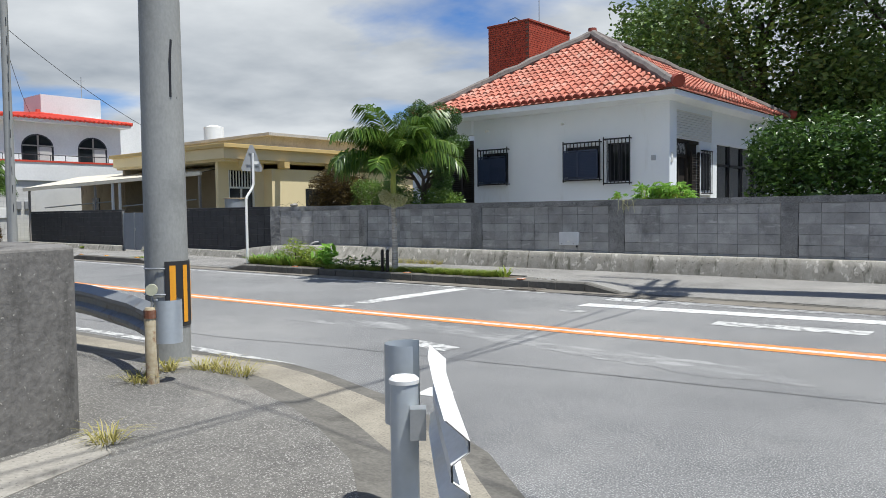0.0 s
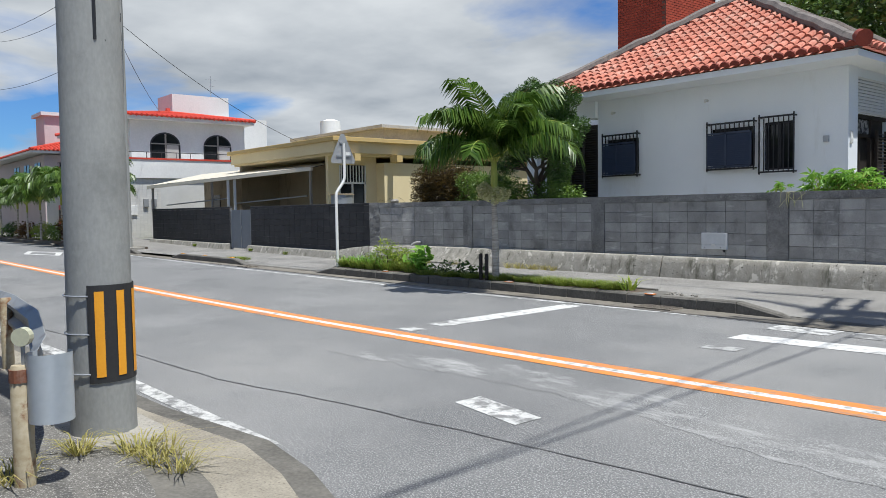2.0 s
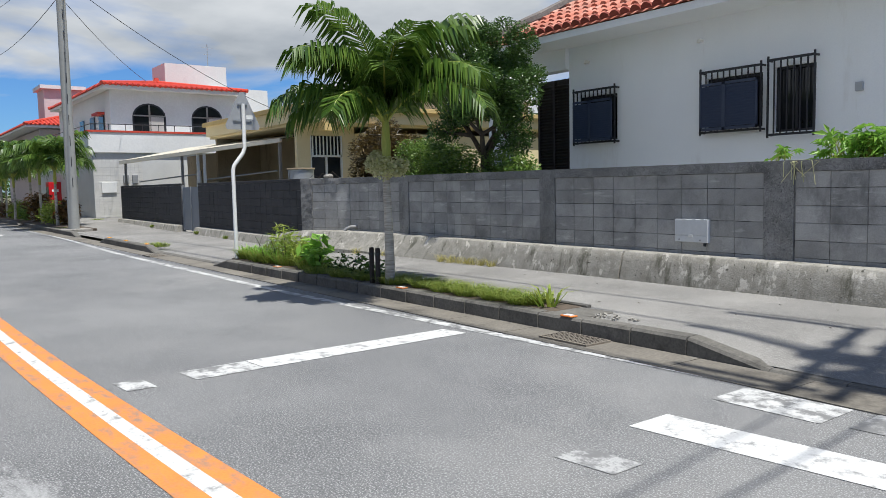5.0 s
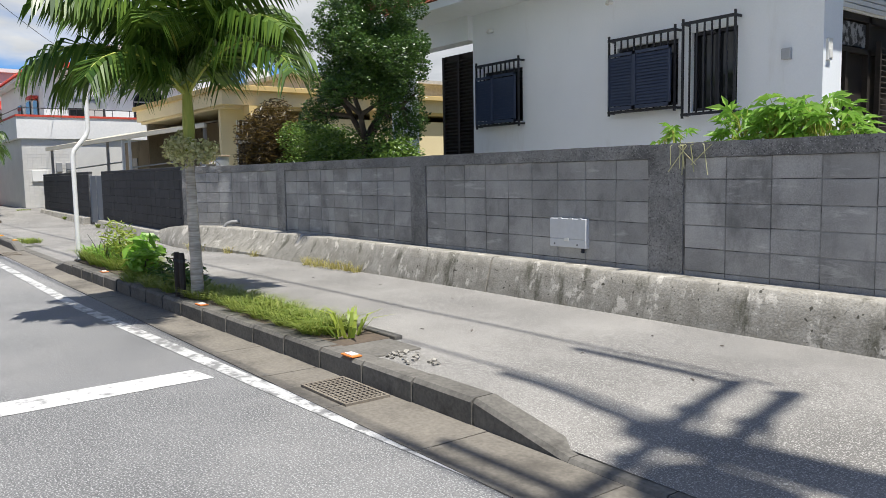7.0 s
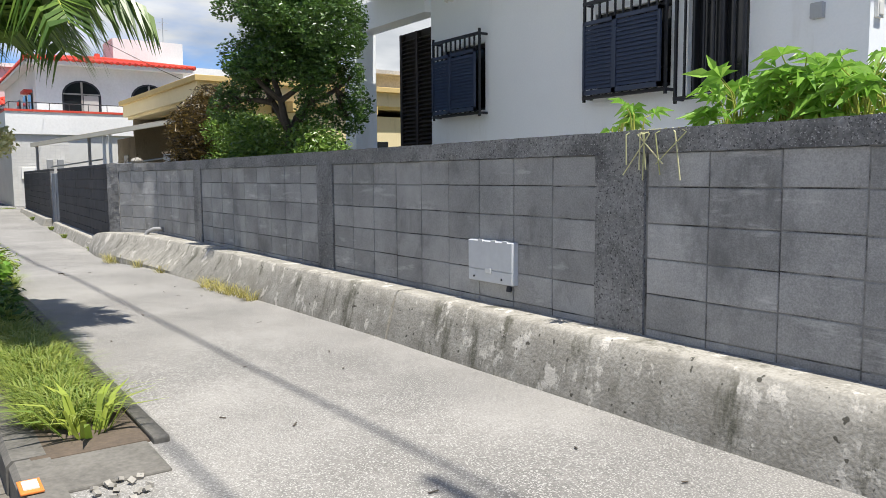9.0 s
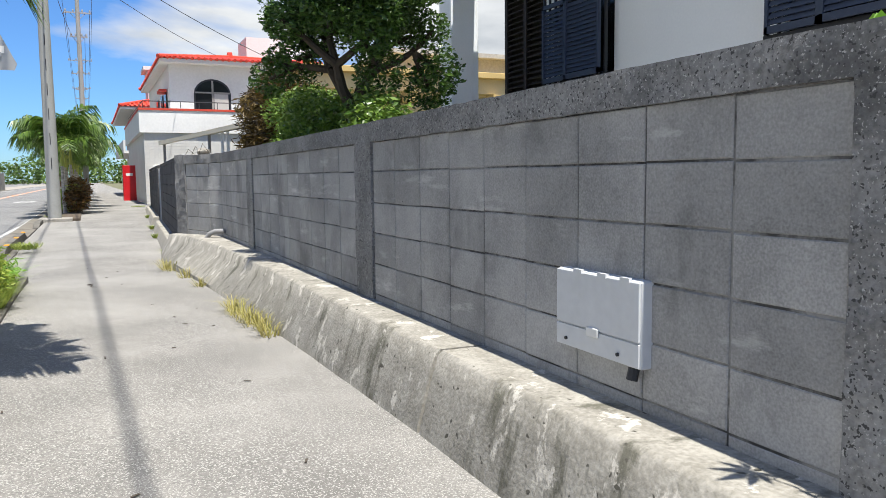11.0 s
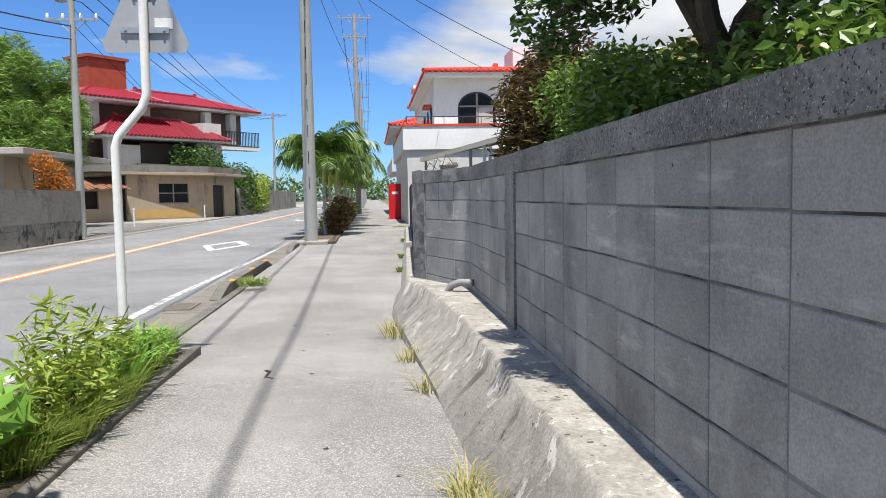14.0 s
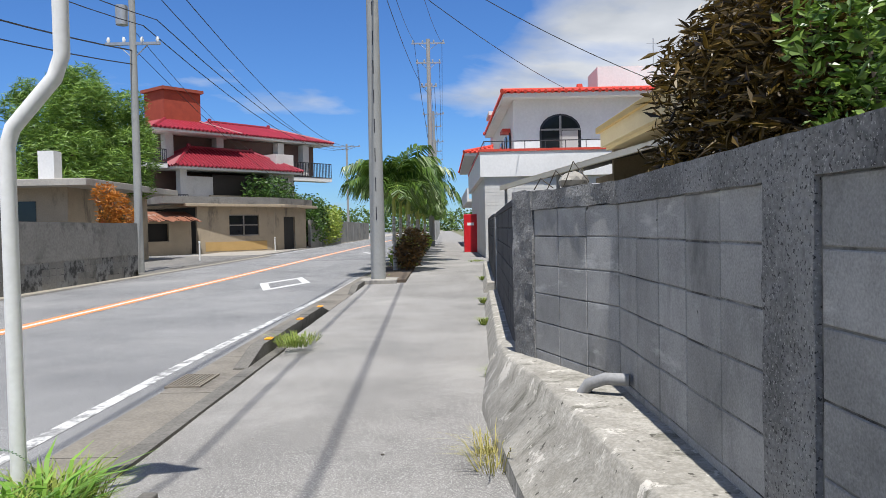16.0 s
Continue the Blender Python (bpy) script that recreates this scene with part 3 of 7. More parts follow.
# ---- gutter, kerb stones and drains ----
gutter = setting("gutter", Bld().box(-120, 11.91, -0.03, 40, 12.42, 0.001), INTERIOR, "stained concrete gutter strip of short slabs", category="gutter")
SLAB = Bld().add([(0.005, 11.9, 0), (0.985, 11.9, 0), (0.985, 12.4, 0), (0.005, 12.4, 0), (0.005, 11.9, 0.009), (0.985, 11.9, 0.009), (0.985, 12.4, 0.006), (0.005, 12.4, 0.006)],
                 [(4, 5, 6, 7), (0, 1, 5, 4), (1, 2, 6, 5), (2, 3, 7, 6), (3, 0, 4, 7)]).mesh("gutter_slab", GUTTER)
for i in range(66):
    piece("gutter_slab", SLAB, gutter, pose(-52 + i * 0.99, 0, 0.001 * math.sin(i * 2.7)))
kerb = tagged(new("kerb"), "weathered concrete kerb stones along the footpath", "kerb", "", "structure")


def kerb_stone(length, h0, h1):
    """A kerb stone along x; its height runs from h0 to h1."""
    prof = lambda h: [(0, -0.05), (0.0, h - 0.025), (0.025, h), (0.17, h), (0.17, -0.05)]
    vs = [(0.004, y, z) for y, z in prof(h0)] + [(length - 0.004, y, z) for y, z in prof(h1)]
    n = 5
    fs = [tuple(range(n)), tuple(range(n, 2 * n))[::-1]] + [(i, n + i, n + (i + 1) % n, (i + 1) % n) for i in range(n)]
    return Bld().add(vs, fs).mesh("kerb_stone", KERB)


STONE, STONE_DOWN, STONE_UP = kerb_stone(0.6, 0.165, 0.165), kerb_stone(0.75, 0.165, 0.02), kerb_stone(0.75, 0.02, 0.165)
FLAT_STONE = kerb_stone(0.6, 0.02, 0.02)


def kerb_run(x0, x1, y0, y1):
    piece("kerb_stone", STONE_UP, kerb, pose(x0 - 0.75, y0, 0))
    n = round((x1 - x0) / 0.6)
    for i in range(n):
        piece("kerb_stone", STONE, kerb, pose(x0 + i * 0.6, y0 + (y1 - y0) * i / n, 0.002 * math.sin(i * 2.1)))
    piece("kerb_stone", STONE_DOWN, kerb, pose(x0 + n * 0.6, y1, 0))


kerb_run(-16.8, -6.6, 12.22, 12.41)
kerb_run(-26.4, -22.2, 12.24, 12.24)
kerb_run(-41.6, -31.2, 12.35, 12.3)
kerb_run(-70, -44, 12.35, 12.35)
for i in range(11):
    piece("kerb_stone", FLAT_STONE, kerb, pose(-23.4 + i * 0.6, 12.36, 0))
for i in range(20):
    piece("kerb_stone", FLAT_STONE, kerb, pose(-5.85 + i * 0.6, 12.405, 0))


def drain_grate(x, y):
    t = thing("drain_grate", "rusty iron drain grate in the gutter", "drain grate", (x, y, 0.012), group="gutter drains")
    part("pit", Bld().box(-0.29, -0.15, -0.005, 0.29, 0.15, 0.0), INTERIOR, t)
    part("frame", Bld().box(-0.31, -0.17, -0.01, 0.31, -0.15, 0.014).box(-0.31, 0.15, -0.01, 0.31, 0.17, 0.014).box(-0.31, -0.15, -0.01, -0.29, 0.15, 0.014).box(0.29, -0.15, -0.01, 0.31, 0.15, 0.014), GRATE, t)
    bar = Bld().box(-0.29, -0.006, 0, 0.29, 0.006, 0.012).mesh("bar", GRATE)
    cross = Bld().box(-0.006, -0.15, 0, 0.006, 0.15, 0.011).mesh("bar", GRATE)
    for k in range(8):
        piece("bar", bar, t, pose(0, -0.13 + k * 0.037, 0))
    for k in range(11):
        piece("bar", cross, t, pose(-0.25 + k * 0.05, 0, 0))


drain_grate(-7.7, 12.18)
drain_grate(-20.85, 12.03)

# ---- near corner: footpath, rounded kerb ----
ARC_OUT = [(-60, 4.2), (-12, 4.45), (-7, 4.68), (-5.7, 4.86), (-5.0, 4.77), (-4.43, 4.61), (-3.8, 4.44), (-3.28, 4.23), (-2.4, 3.79), (-1.7, 3.22), (-1.0, 2.45), (-0.2, 1.45), (1.0, -0.05), (3.8, -3.85), (8.9, -10.7)]


def inset(pts, d):
    out = []
    for i, p in enumerate(pts):
        a, b = Vector(pts[max(i - 1, 0)]), Vector(pts[min(i + 1, len(pts) - 1)])
        t = (b - a).normalized()
        out.append((p[0] + t.y * d, p[1] - t.x * d))
    return out


def strip(a, c, za, zc):
    n = len(a)
    return Bld().add([(x, y, za) for x, y in a] + [(x, y, zc) for x, y in c], [(i, n + i, n + i + 1, i + 1) for i in range(n - 1)])


ARC_MID, ARC_IN = inset(ARC_OUT, 0.7), inset(ARC_OUT, 0.86)
ARC_A, ARC_B = inset(ARC_OUT, 0.18), inset(ARC_OUT, 0.56)
setting("corner_gutter", strip(ARC_OUT, ARC_A, 0.006, 0.02), KERB, "dark concrete gutter edge round the corner", category="gutter")
setting("corner_gutter", strip(ARC_A, ARC_B, 0.02, 0.018), SAND, "sandy dust lying in the gutter round the corner", category="gutter")
setting("corner_gutter", strip(ARC_B, ARC_MID, 0.018, 0.022), KERB, "dark concrete gutter strip round the corner", category="gutter")
setting("corner_kerb", strip(ARC_MID, ARC_IN, 0.022, 0.05), KERB, "low sunken kerb round the corner", category="kerb")
near_path = Bld().add([(x, y, 0.055) for x, y in ARC_IN] + [(9.5, -30, 0.06), (-60, -30, 0.06)], [tuple(range(len(ARC_IN) + 2))])
setting("corner_pavement", near_path, NEAR_ASPHALT, "dark worn asphalt footpath at the corner", category="pavement")


# an overhead cable's shadow, painted as a thin dark strip along the road
shade_path = [(-12.5, 4.95), (-10.4, 5.2), (-7.7, 5.4), (-6.2, 5.75), (-4.6, 6.0), (-2.6, 6.3), (-0.6, 6.6)]
sx = steps(-12.5, -0.6, 70)
shade_strip = Bld()
for x in sx:
    y = float(np.interp(x, [p[0] for p in shade_path], [p[1] for p in shade_path])) + 0.02 * noise.noise((x * 2.3, 0, 0))
    hw = 0.007 + 0.005 * noise.noise((x * 1.7, 4, 0))
    shade_strip.v += [(x, y - hw, 0.005), (x, y + hw, 0.005)]
shade_strip.f = [(2 * i, 2 * i + 2, 2 * i + 3, 2 * i + 1) for i in range(len(sx) - 1)]
setting("tar_seam", shade_strip, CABLE_SHADE, "thin dark line painted on the road as a cable shadow", category="road seam")
ghost = Bld()
wash = [(-8.3, 6.9), (-7.2, 7.22), (-6.3, 7.4), (-5.05, 7.44), (-4.0, 7.34), (-3.4, 7.2), (-2.8, 7.12), (-1.2, 6.9)]
for x in steps(-8.3, -1.2, 70):
    y = float(np.interp(x, [p[0] for p in wash], [p[1] for p in wash])) + 0.08 * noise.noise((x * 2.0, 9, 0))
    gw = 0.3 * min(1, (x + 8.4) / 1.2, (-1.1 - x) / 1.0) * (1 + 0.5 * noise.noise((x * 3.1, 2, 0)))
    ghost.v += [(x, y - gw, 0.002), (x, y + gw, 0.002)]
ghost.f = list(shade_strip.f)
setting("worn_mark", ghost, GHOST, "worn ghost of an old road mark", category="road mark")


# ---- low sloping foundation under the block wall ----
FX = (-21.4, -20.2, -19.2, -17.7, -16.3, -14.4, -11.5, -9.8, -6, 2, 30)
FFOOT = (15.02, 14.86, 14.78, 14.83, 14.9, 15.0, 15.12, 15.16, 15.18, 15.18, 15.18)
FTOP = (15.12, 15.0, 14.96, 15.12, 15.22, 15.26, 15.27, 15.28, 15.29, 15.29, 15.29)
FH = (0.28, 0.42, 0.5, 0.53, 0.535, 0.535, 0.535, 0.535, 0.53, 0.53, 0.53)


def foundation(x0, x1, name):
    b = Bld()
    xs = steps(x0, x1, max(2, int((x1 - x0) / 0.14)))
    n = 6
    for x in xs:
        yf, yt, h = np.interp(x, FX, FFOOT), np.interp(x, FX, FTOP), np.interp(x, FX, FH)
        w = 0.006 * noise.noise((x * 1.3, 0, 3.1)) + 0.002 * noise.noise((x * 7, 1, 0))
        prof = [(yf + w, -0.02), (yf + w + 0.02, 0.18), (yt - 0.035 + w, h - 0.12 + w), (yt + w, h - 0.018 + w * 0.5), (yt + 0.025, h + w * 0.4), (15.6, h)]
        b.v += [(x, float(y), float(z)) for y, z in prof]
    for i in range(len(xs) - 1):
        for j in range(n - 1):
            b.f.append((i * n + j, (i + 1) * n + j, (i + 1) * n + j + 1, i * n + j + 1))
    b.f.append(tuple(range(n)))
    b.f.append(tuple(range((len(xs) - 1) * n, len(xs) * n))[::-1])
    return part(name, b, FOUNDATION, None, smooth=True)


for a, c in ((-21.4, -9.73), (-9.7, -1.9), (-1.87, 6.0), (6.03, 28)):
    tagged(foundation(a, c, "foundation"), "sloping weathered concrete footing of the block wall", "foundation", "", "structure")

# ---- block wall: footing beam, posts, top beam; its blocks come last in the file ----
garden_wall = tagged(new("wall_garden"), "grey concrete block wall with posts and a rough top beam", "wall", "", "structure")
POSTS = [(-15.76, -15.42), (-11.64, -11.3), (-7.76, -7.38), (-4.09, -3.78), (-0.2, 0.15), (3.9, 4.25), (8, 8.35), (12.1, 12.45), (16.2, 16.55)]
WT, WB = 1.715, 1.585


def rough_box(x0, x1, y0, y1, z0, z1, amp=0.006, cell=0.06):
    """A long beam or post whose faces are slightly uneven."""
    b = Bld()
    nx, nz = max(2, int((x1 - x0) / cell)), max(2, int((z1 - z0) / cell))
    ring = [(y1, z0)] + [(y0, z) for z in steps(z0, z1, nz)] + [(y1, z1)]
    k = len(ring)
    for x in steps(x0, x1, nx):
        for y, z in ring:
            d = amp * noise.noise((x * 9, y * 9, z * 9)) + amp * 0.6 * noise.noise((x * 31, y * 31, z * 31))
            b.v.append((x + d * 0.3, y + (d if y == y0 else 0), z + (d if z in (z0, z1) else 0)))
    for i in range(nx):
        for j in range(k - 1):
            b.f.append((i * k + j, (i + 1) * k + j, (i + 1) * k + j + 1, i * k + j + 1))
    b.f.append(tuple(range(k)))
    b.f.append(tuple(range(nx * k, (nx + 1) * k))[::-1])
    return b


part("top_beam", rough_box(-17.8, 22, 15.525, 15.69, WB, WT, 0.005), BEAM, garden_wall, "rough concrete top beam")
for x0, x1 in POSTS:
    part("post", rough_box(x0, x1, 15.523, 15.68, 0.5, WB + 0.004, 0.006), BEAM, garden_wall)
part("core", Bld().box(-17.8, 15.5435, 0.2, 22, 15.66, WB + 0.004), JOINT, garden_wall, "recessed mortar bed")
# the bent end of the wall, its own pose
bent = tagged(new("wall_bend"), "bent end of the grey block wall with a rough end post", "wall", "", "structure")
bent.matrix_basis = pose(-17.8, 15.54, 0, 0, 0, 17.5)
part("top_beam", rough_box(-1.55, 0, -0.015, 0.15, WB, WT, 0.01), BEAM, bent)
part("post", rough_box(-1.55, -1.18, -0.02, 0.16, 0.05, WT + 0.01, 0.012), BEAM, bent)
part("core", Bld().box(-1.5, 0.004, 0.2, 0, 0.12, WB), JOINT, bent)

# ---- darker neighbour's wall with a steel gate ----
A2, B2 = Vector((-19.3, 15.13)), Vector((-42.7, 16.15))
D2 = (B2 - A2).normalized()
wall2_rz = math.degrees(math.atan2(-D2.y, -D2.x))
neighbour = tagged(new("wall_neighbour"), "dark stained block wall of the neighbouring plot", "wall", "", "structure")
neighbour.matrix_basis = pose(A2.x, A2.y, 0, 0, 0, wall2_rz)
for x0, x1, top in ((-8.4, 0, 1.66), (-20.2, -10.4, 1.68)):
    part("core", Bld().box(x0, 0.012, 0.0, x1, 0.12, top), JOINT, neighbour)
    part("top_beam", Bld().box(x0, -0.004, top, x1, 0.13, top + 0.07), DARK_BLOCK, neighbour, bevel=0.008)
    part("footing", Bld().prism_x([(-0.28, 0), (-0.16, 0.28), (0.02, 0.3), (0.02, 0)], x0, x1), FOUNDATION, neighbour, bevel=0.02)
gate = thing("gate", "grey steel panel gate in the dark block wall", "gate", (A2.x + D2.x * 8.42, A2.y + D2.y * 8.42, 0.05), wall2_rz)
part("panel", Bld().box(-1.95, 0.05, 0.08, -0.03, 0.08, 1.56), mat("grey_gate_paint", (0.2, 0.23, 0.27), (0.16, 0.18, 0.21), 0.5, grain=20, blotch=1.2, bump=0.05), gate, bevel=0.006)
for x in (-1.95, -1.0, -0.08):
    part("stile", Bld().box(x, 0.03, 0.06, x + 0.05, 0.05, 1.58), STEEL, gate)
part("latch", Bld().box(-0.94, 0.01, 0.85, -0.84, 0.03, 0.95), STEEL, gate)


# ---- white house with a red tiled hip roof ----
HX0, HX1, HY0, HY1 = -13.7, -7.58, 18.36, 27.5
HTOP = 4.2
house = thing("house", "white plastered bungalow with a red clay tile hip roof", "house", (-10.5, 18.2, 0.4))
HO = (-10.5, 18.2, 0.4)


def wall_with_openings(b, x0, x1, z0, z1, y0, y1, holes):
    """A wall along x with rectangular holes (x0, x1, z0, z1)."""
    b.weld = True
    xs = sorted({x0, x1, *[h[0] for h in holes], *[h[1] for h in holes]})
    for a, c in zip(xs, xs[1:]):
        hs = sorted((h[2], h[3]) for h in holes if h[0] <= a and h[1] >= c)
        z = z0
        for lo, hi in hs:
            if lo > z:
                b.box(a, y0, z, c, y1, lo)
            z = hi
        if z < z1:
            b.box(a, y0, z, c, y1, z1)
    return b


WIN = [(-13.42, -12.45, 2.32, 3.19), (-10.5, -9.48, 2.34, 3.2), (-9.28, -8.62, 2.23, 3.24)]
part("front_wall", wall_with_openings(Bld(HO), HX0, HX1, 0.4, HTOP, HY0, HY0 + 0.2, WIN), WHITE_WALL, house)
part("corner_pillar", Bld(HO).box(HX1 - 0.42, HY0 - 0.03, 0.4, HX1 + 0.03, HY0 + 0.4, HTOP), WHITE_WALL, house)
part("west_wall", Bld(HO).box(HX0, HY0 + 0.2, 0.4, HX0 + 0.2, HY1, HTOP), WHITE_WALL, house)
part("back_wall", Bld(HO).box(-17.0, HY1, 0.4, HX1 + 3, HY1 + 0.2, HTOP), WHITE_WALL, house)
part("inner_floor", Bld(HO).box(-17.2, HY0 + 0.2, 0.4, HX1, HY1, 0.8), CONCRETE, house)
part("porch_back_wall", Bld(HO).box(-17.2, 21.6, 0.4, HX0, 21.8, HTOP), WHITE_WALL, house)
part("porch_pillar", Bld(HO).box(-16.05, 18.2, 0.4, -15.68, 18.6, HTOP), WHITE_WALL, house, bevel=0.01)
part("porch_beam", Bld(HO).box(-16.05, 18.25, HTOP - 0.42, HX0, 18.55, HTOP), WHITE_WALL, house)
# east side: louvred band, dark sliding doors, pillars
E = HX1
part("east_wall", Bld(HO).box(E - 0.2, HY0 + 0.4, 3.3, E - 0.02, 21.2, HTOP).box(E - 0.2, 21.2, 0.4, E, 21.6, HTOP), WHITE_WALL, house)
part("east_wall", Bld(HO).box(E - 0.2, 20.4, 0.4, E - 0.02, 21.2, 3.3), WHITE_WALL, house)
slat_b = Bld(HO)
for k in range(11):
    z = 3.32 + k * 0.065
    slat_b.box(E - 0.02, HY0 + 0.42, z, E + 0.012, 21.18, z + 0.05)
part("louvre_band", slat_b, WHITE, house, "white horizontal louvre boards")
part("veranda_door", Bld(HO).box(E - 0.15, HY0 + 0.42, 0.75, E - 0.12, 20.4, 3.3), DARK_WOOD, house, "dark brown panelled veranda door")
part("veranda_panel", Bld(HO).box(E - 0.11, HY0 + 0.55, 2.92, E - 0.08, 19.58, 3.2), mat("carved_grey_panel", (0.34, 0.33, 0.31), (0.04, 0.037, 0.033), 0.8, grain=14, blotch=11, bump=1.0, mixlo=0.46, mixhi=0.53), house, "carved grey transom panel")
part("veranda_frame", Bld(HO).box(E - 0.12, HY0 + 0.42, 2.84, E - 0.05, 20.4, 2.9).box(E - 0.12, 19.6, 0.75, E - 0.05, 19.68, 3.3).box(E - 0.12, HY0 + 0.42, 3.22, E - 0.05, 20.4, 3.3).box(E - 0.11, 19.05, 0.75, E - 0.06, 19.12, 2.84).box(E - 0.11, HY0 + 0.42, 1.75, E - 0.06, 19.6, 1.82), DARK_WOOD, house)
sh = Bld(HO)
sh.box(E + 0.0, 19.68, 0.85, E + 0.06, 19.72, 3.0).box(E + 0.0, 20.18, 0.85, E + 0.06, 20.22, 3.0)
east_shutter = part("shutter", sh, DARK_WOOD, house, "dark wooden louvre shutter")
east_slat = Bld((0, 0, 0)).obox(pose(E + 0.03 - HO[0], 19.95 - HO[1], -HO[2], 0, 30, 0), 0.05, 0.46, 0.012).mesh("slat", DARK_WOOD)
for k in range(30):
    piece("slat", east_slat, east_shutter, pose(0, 0, 0.95 + k * 0.068))
part("intercom", Bld(HO).box(E + 0.03, HY0 + 0.03, 2.68, E + 0.06, HY0 + 0.13, 2.92).box(E + 0.06, HY0 + 0.045, 2.7, E + 0.068, HY0 + 0.115, 2.8), WHITE, house, "small white intercom case", bevel=0.008)
part("east_window", Bld(HO).box(E - 0.03, 20.5, 2.0, E + 0.0, 21.1, 3.0), GLASS_DARK, house)
gb = Bld(HO)
for k in range(7):
    gb.box(E + 0.04, 20.46 + k * 0.11, 1.9, E + 0.055, 20.475 + k * 0.11, 3.08)
gb.box(E, 20.44, 3.05, E + 0.06, 21.16, 3.08).box(E, 20.44, 1.9, E + 0.06, 21.16, 1.93)
part("window_grille", gb, BLACK_METAL, house)
part("east_wing_wall", Bld(HO).box(E - 0.2, 21.6, 3.3, E + 0.0, 26.5, HTOP).box(E - 0.2, 26.2, 0.4, E, 26.6, HTOP), WHITE_WALL, house)
part("east_wing_door", Bld(HO).box(E - 0.15, 21.6, 0.75, E - 0.1, 26.2, 3.3), GLASS_DARK, house, "dark glass sliding door")
fb = Bld(HO)
for y in (21.6, 22.7, 23.8, 24.9, 26.1):
    fb.box(E - 0.1, y, 0.75, E - 0.04, y + 0.07, 3.3)
fb.box(E - 0.1, 21.6, 2.7, E - 0.04, 26.2, 2.76)
part("east_wing_frame", fb, BLACK_METAL, house)


def grille_window(x0, x1, z0, z1, shutters, over=0.0):
    w = part("window", Bld(HO).box(x0, HY0 + 0.12, z0, x1, HY0 + 0.13, z1), GLASS_DARK, house)
    f = Bld(HO)
    f.box(x0, HY0 + 0.06, z0, x1, HY0 + 0.12, z0 + 0.04).box(x0, HY0 + 0.06, z1 - 0.04, x1, HY0 + 0.12, z1)
    f.box(x0, HY0 + 0.06, z0, x0 + 0.04, HY0 + 0.12, z1).box(x1 - 0.04, HY0 + 0.06, z0, x1, HY0 + 0.12, z1).box((x0 + x1) / 2 - 0.02, HY0 + 0.06, z0, (x0 + x1) / 2 + 0.02, HY0 + 0.12, z1)
    part("frame", f, BLACK_METAL, w)
    # iron grille set out from the wall
    ga, gz, g0, g1 = x0 - 0.05, z1 + 0.13, HY0 - 0.14, HY0 - 0.12
    for k in range(2):
        z = (z0 - 0.06, gz - 0.05)[k]
        part("rail", Bld(HO).box(ga, g0 - 0.01, z, x1 + 0.05, g1 + 0.01, z + 0.035), BLACK_METAL, w)
    for x in (ga, x1 + 0.03):
        part("corner_bar", Bld(HO).box(x, g0 - 0.004, z0 - 0.09, x + 0.024, g1 + 0.004, gz + 0.03), BLACK_METAL, w)
        n = max(6, int((x1 - x0 + 0.1) / 0.105))
    bar = Bld(HO).box(0, g0, z0 - 0.04, 0.018, g1, gz - 0.02).mesh("bar", BLACK_METAL)
    for k in range(n + 1):
        piece("bar", bar, w, pose(ga + HO[0] - HO[0] + (x1 - x0 + 0.1 - 0.018) * k / n, 0, 0))
    for x in (ga, x1 + 0.03):
        part("bracket", Bld(HO).box(x, g0, z0 - 0.06, x + 0.02, HY0, z0 - 0.03), BLACK_METAL, w)
        part("bracket", Bld(HO).box(x, g0, gz - 0.05, x + 0.02, HY0, gz - 0.02), BLACK_METAL, w)
    if shutters:
        zs = z1 - 0.1
        for k, (a, c) in enumerate(((x0 - 0.02, x0 + (x1 - x0) * 0.42), (x0 + (x1 - x0) * 0.42 + 0.015, x1 + 0.02))):
            y = HY0 - 0.18 - 0.02 * k
            s = Bld(HO).box(a, y, z0 - 0.02, a + 0.03, y + 0.03, zs).box(c - 0.03, y, z0 - 0.02, c, y + 0.03, zs).box(a, y, z0 - 0.02, c, y + 0.03, z0 + 0.03).box(a, y, zs - 0.04, c, y + 0.03, zs)
            p = part("shutter", s, SHUTTER, w, "navy louvred shutter")
            sl = Bld((0, 0, 0)).obox(pose((a + c) / 2 - HO[0], y + 0.018 - HO[1], -HO[2], 66, 0, 0), c - a - 0.06, 0.046, 0.006).mesh("slat", SHUTTER)
            m = int((zs - z0 - 0.08) / 0.042)
            for q in range(m):
                piece("slat", sl, p, pose(0, 0, z0 + 0.06 + q * 0.042))


for (x0, x1, z0, z1), s in zip(WIN, (True, True, False)):
    grille_window(x0, x1, z0, z1, s)
part("interior_screen", Bld(HO).box(HX0 + 0.3, HY0 + 1.6, 0.8, HX1 - 0.3, HY0 + 1.7, HTOP), INTERIOR, house)
# folded dark shutter by the porch
folded = part("porch_shutter", Bld(HO).box(-14.72, HY0 + 0.17, 0.8, -13.78, HY0 + 0.2, 3.64), DARK_WOOD, house, "tall dark louvred shutter")
for x in (-14.72, -14.28, -13.84):
    part("stile", Bld(HO).box(x, HY0 + 0.1, 0.8, x + 0.06, HY0 + 0.17, 3.62), DARK_WOOD, folded)
fold_slat = Bld(HO).obox(pose(-14.25, HY0 + 0.13, 0.4, 35, 0, 0), 0.86, 0.05, 0.01).mesh("slat", DARK_WOOD)
for k in range(44):
    piece("slat", fold_slat, folded, pose(0, 0, 0.45 + k * 0.062))
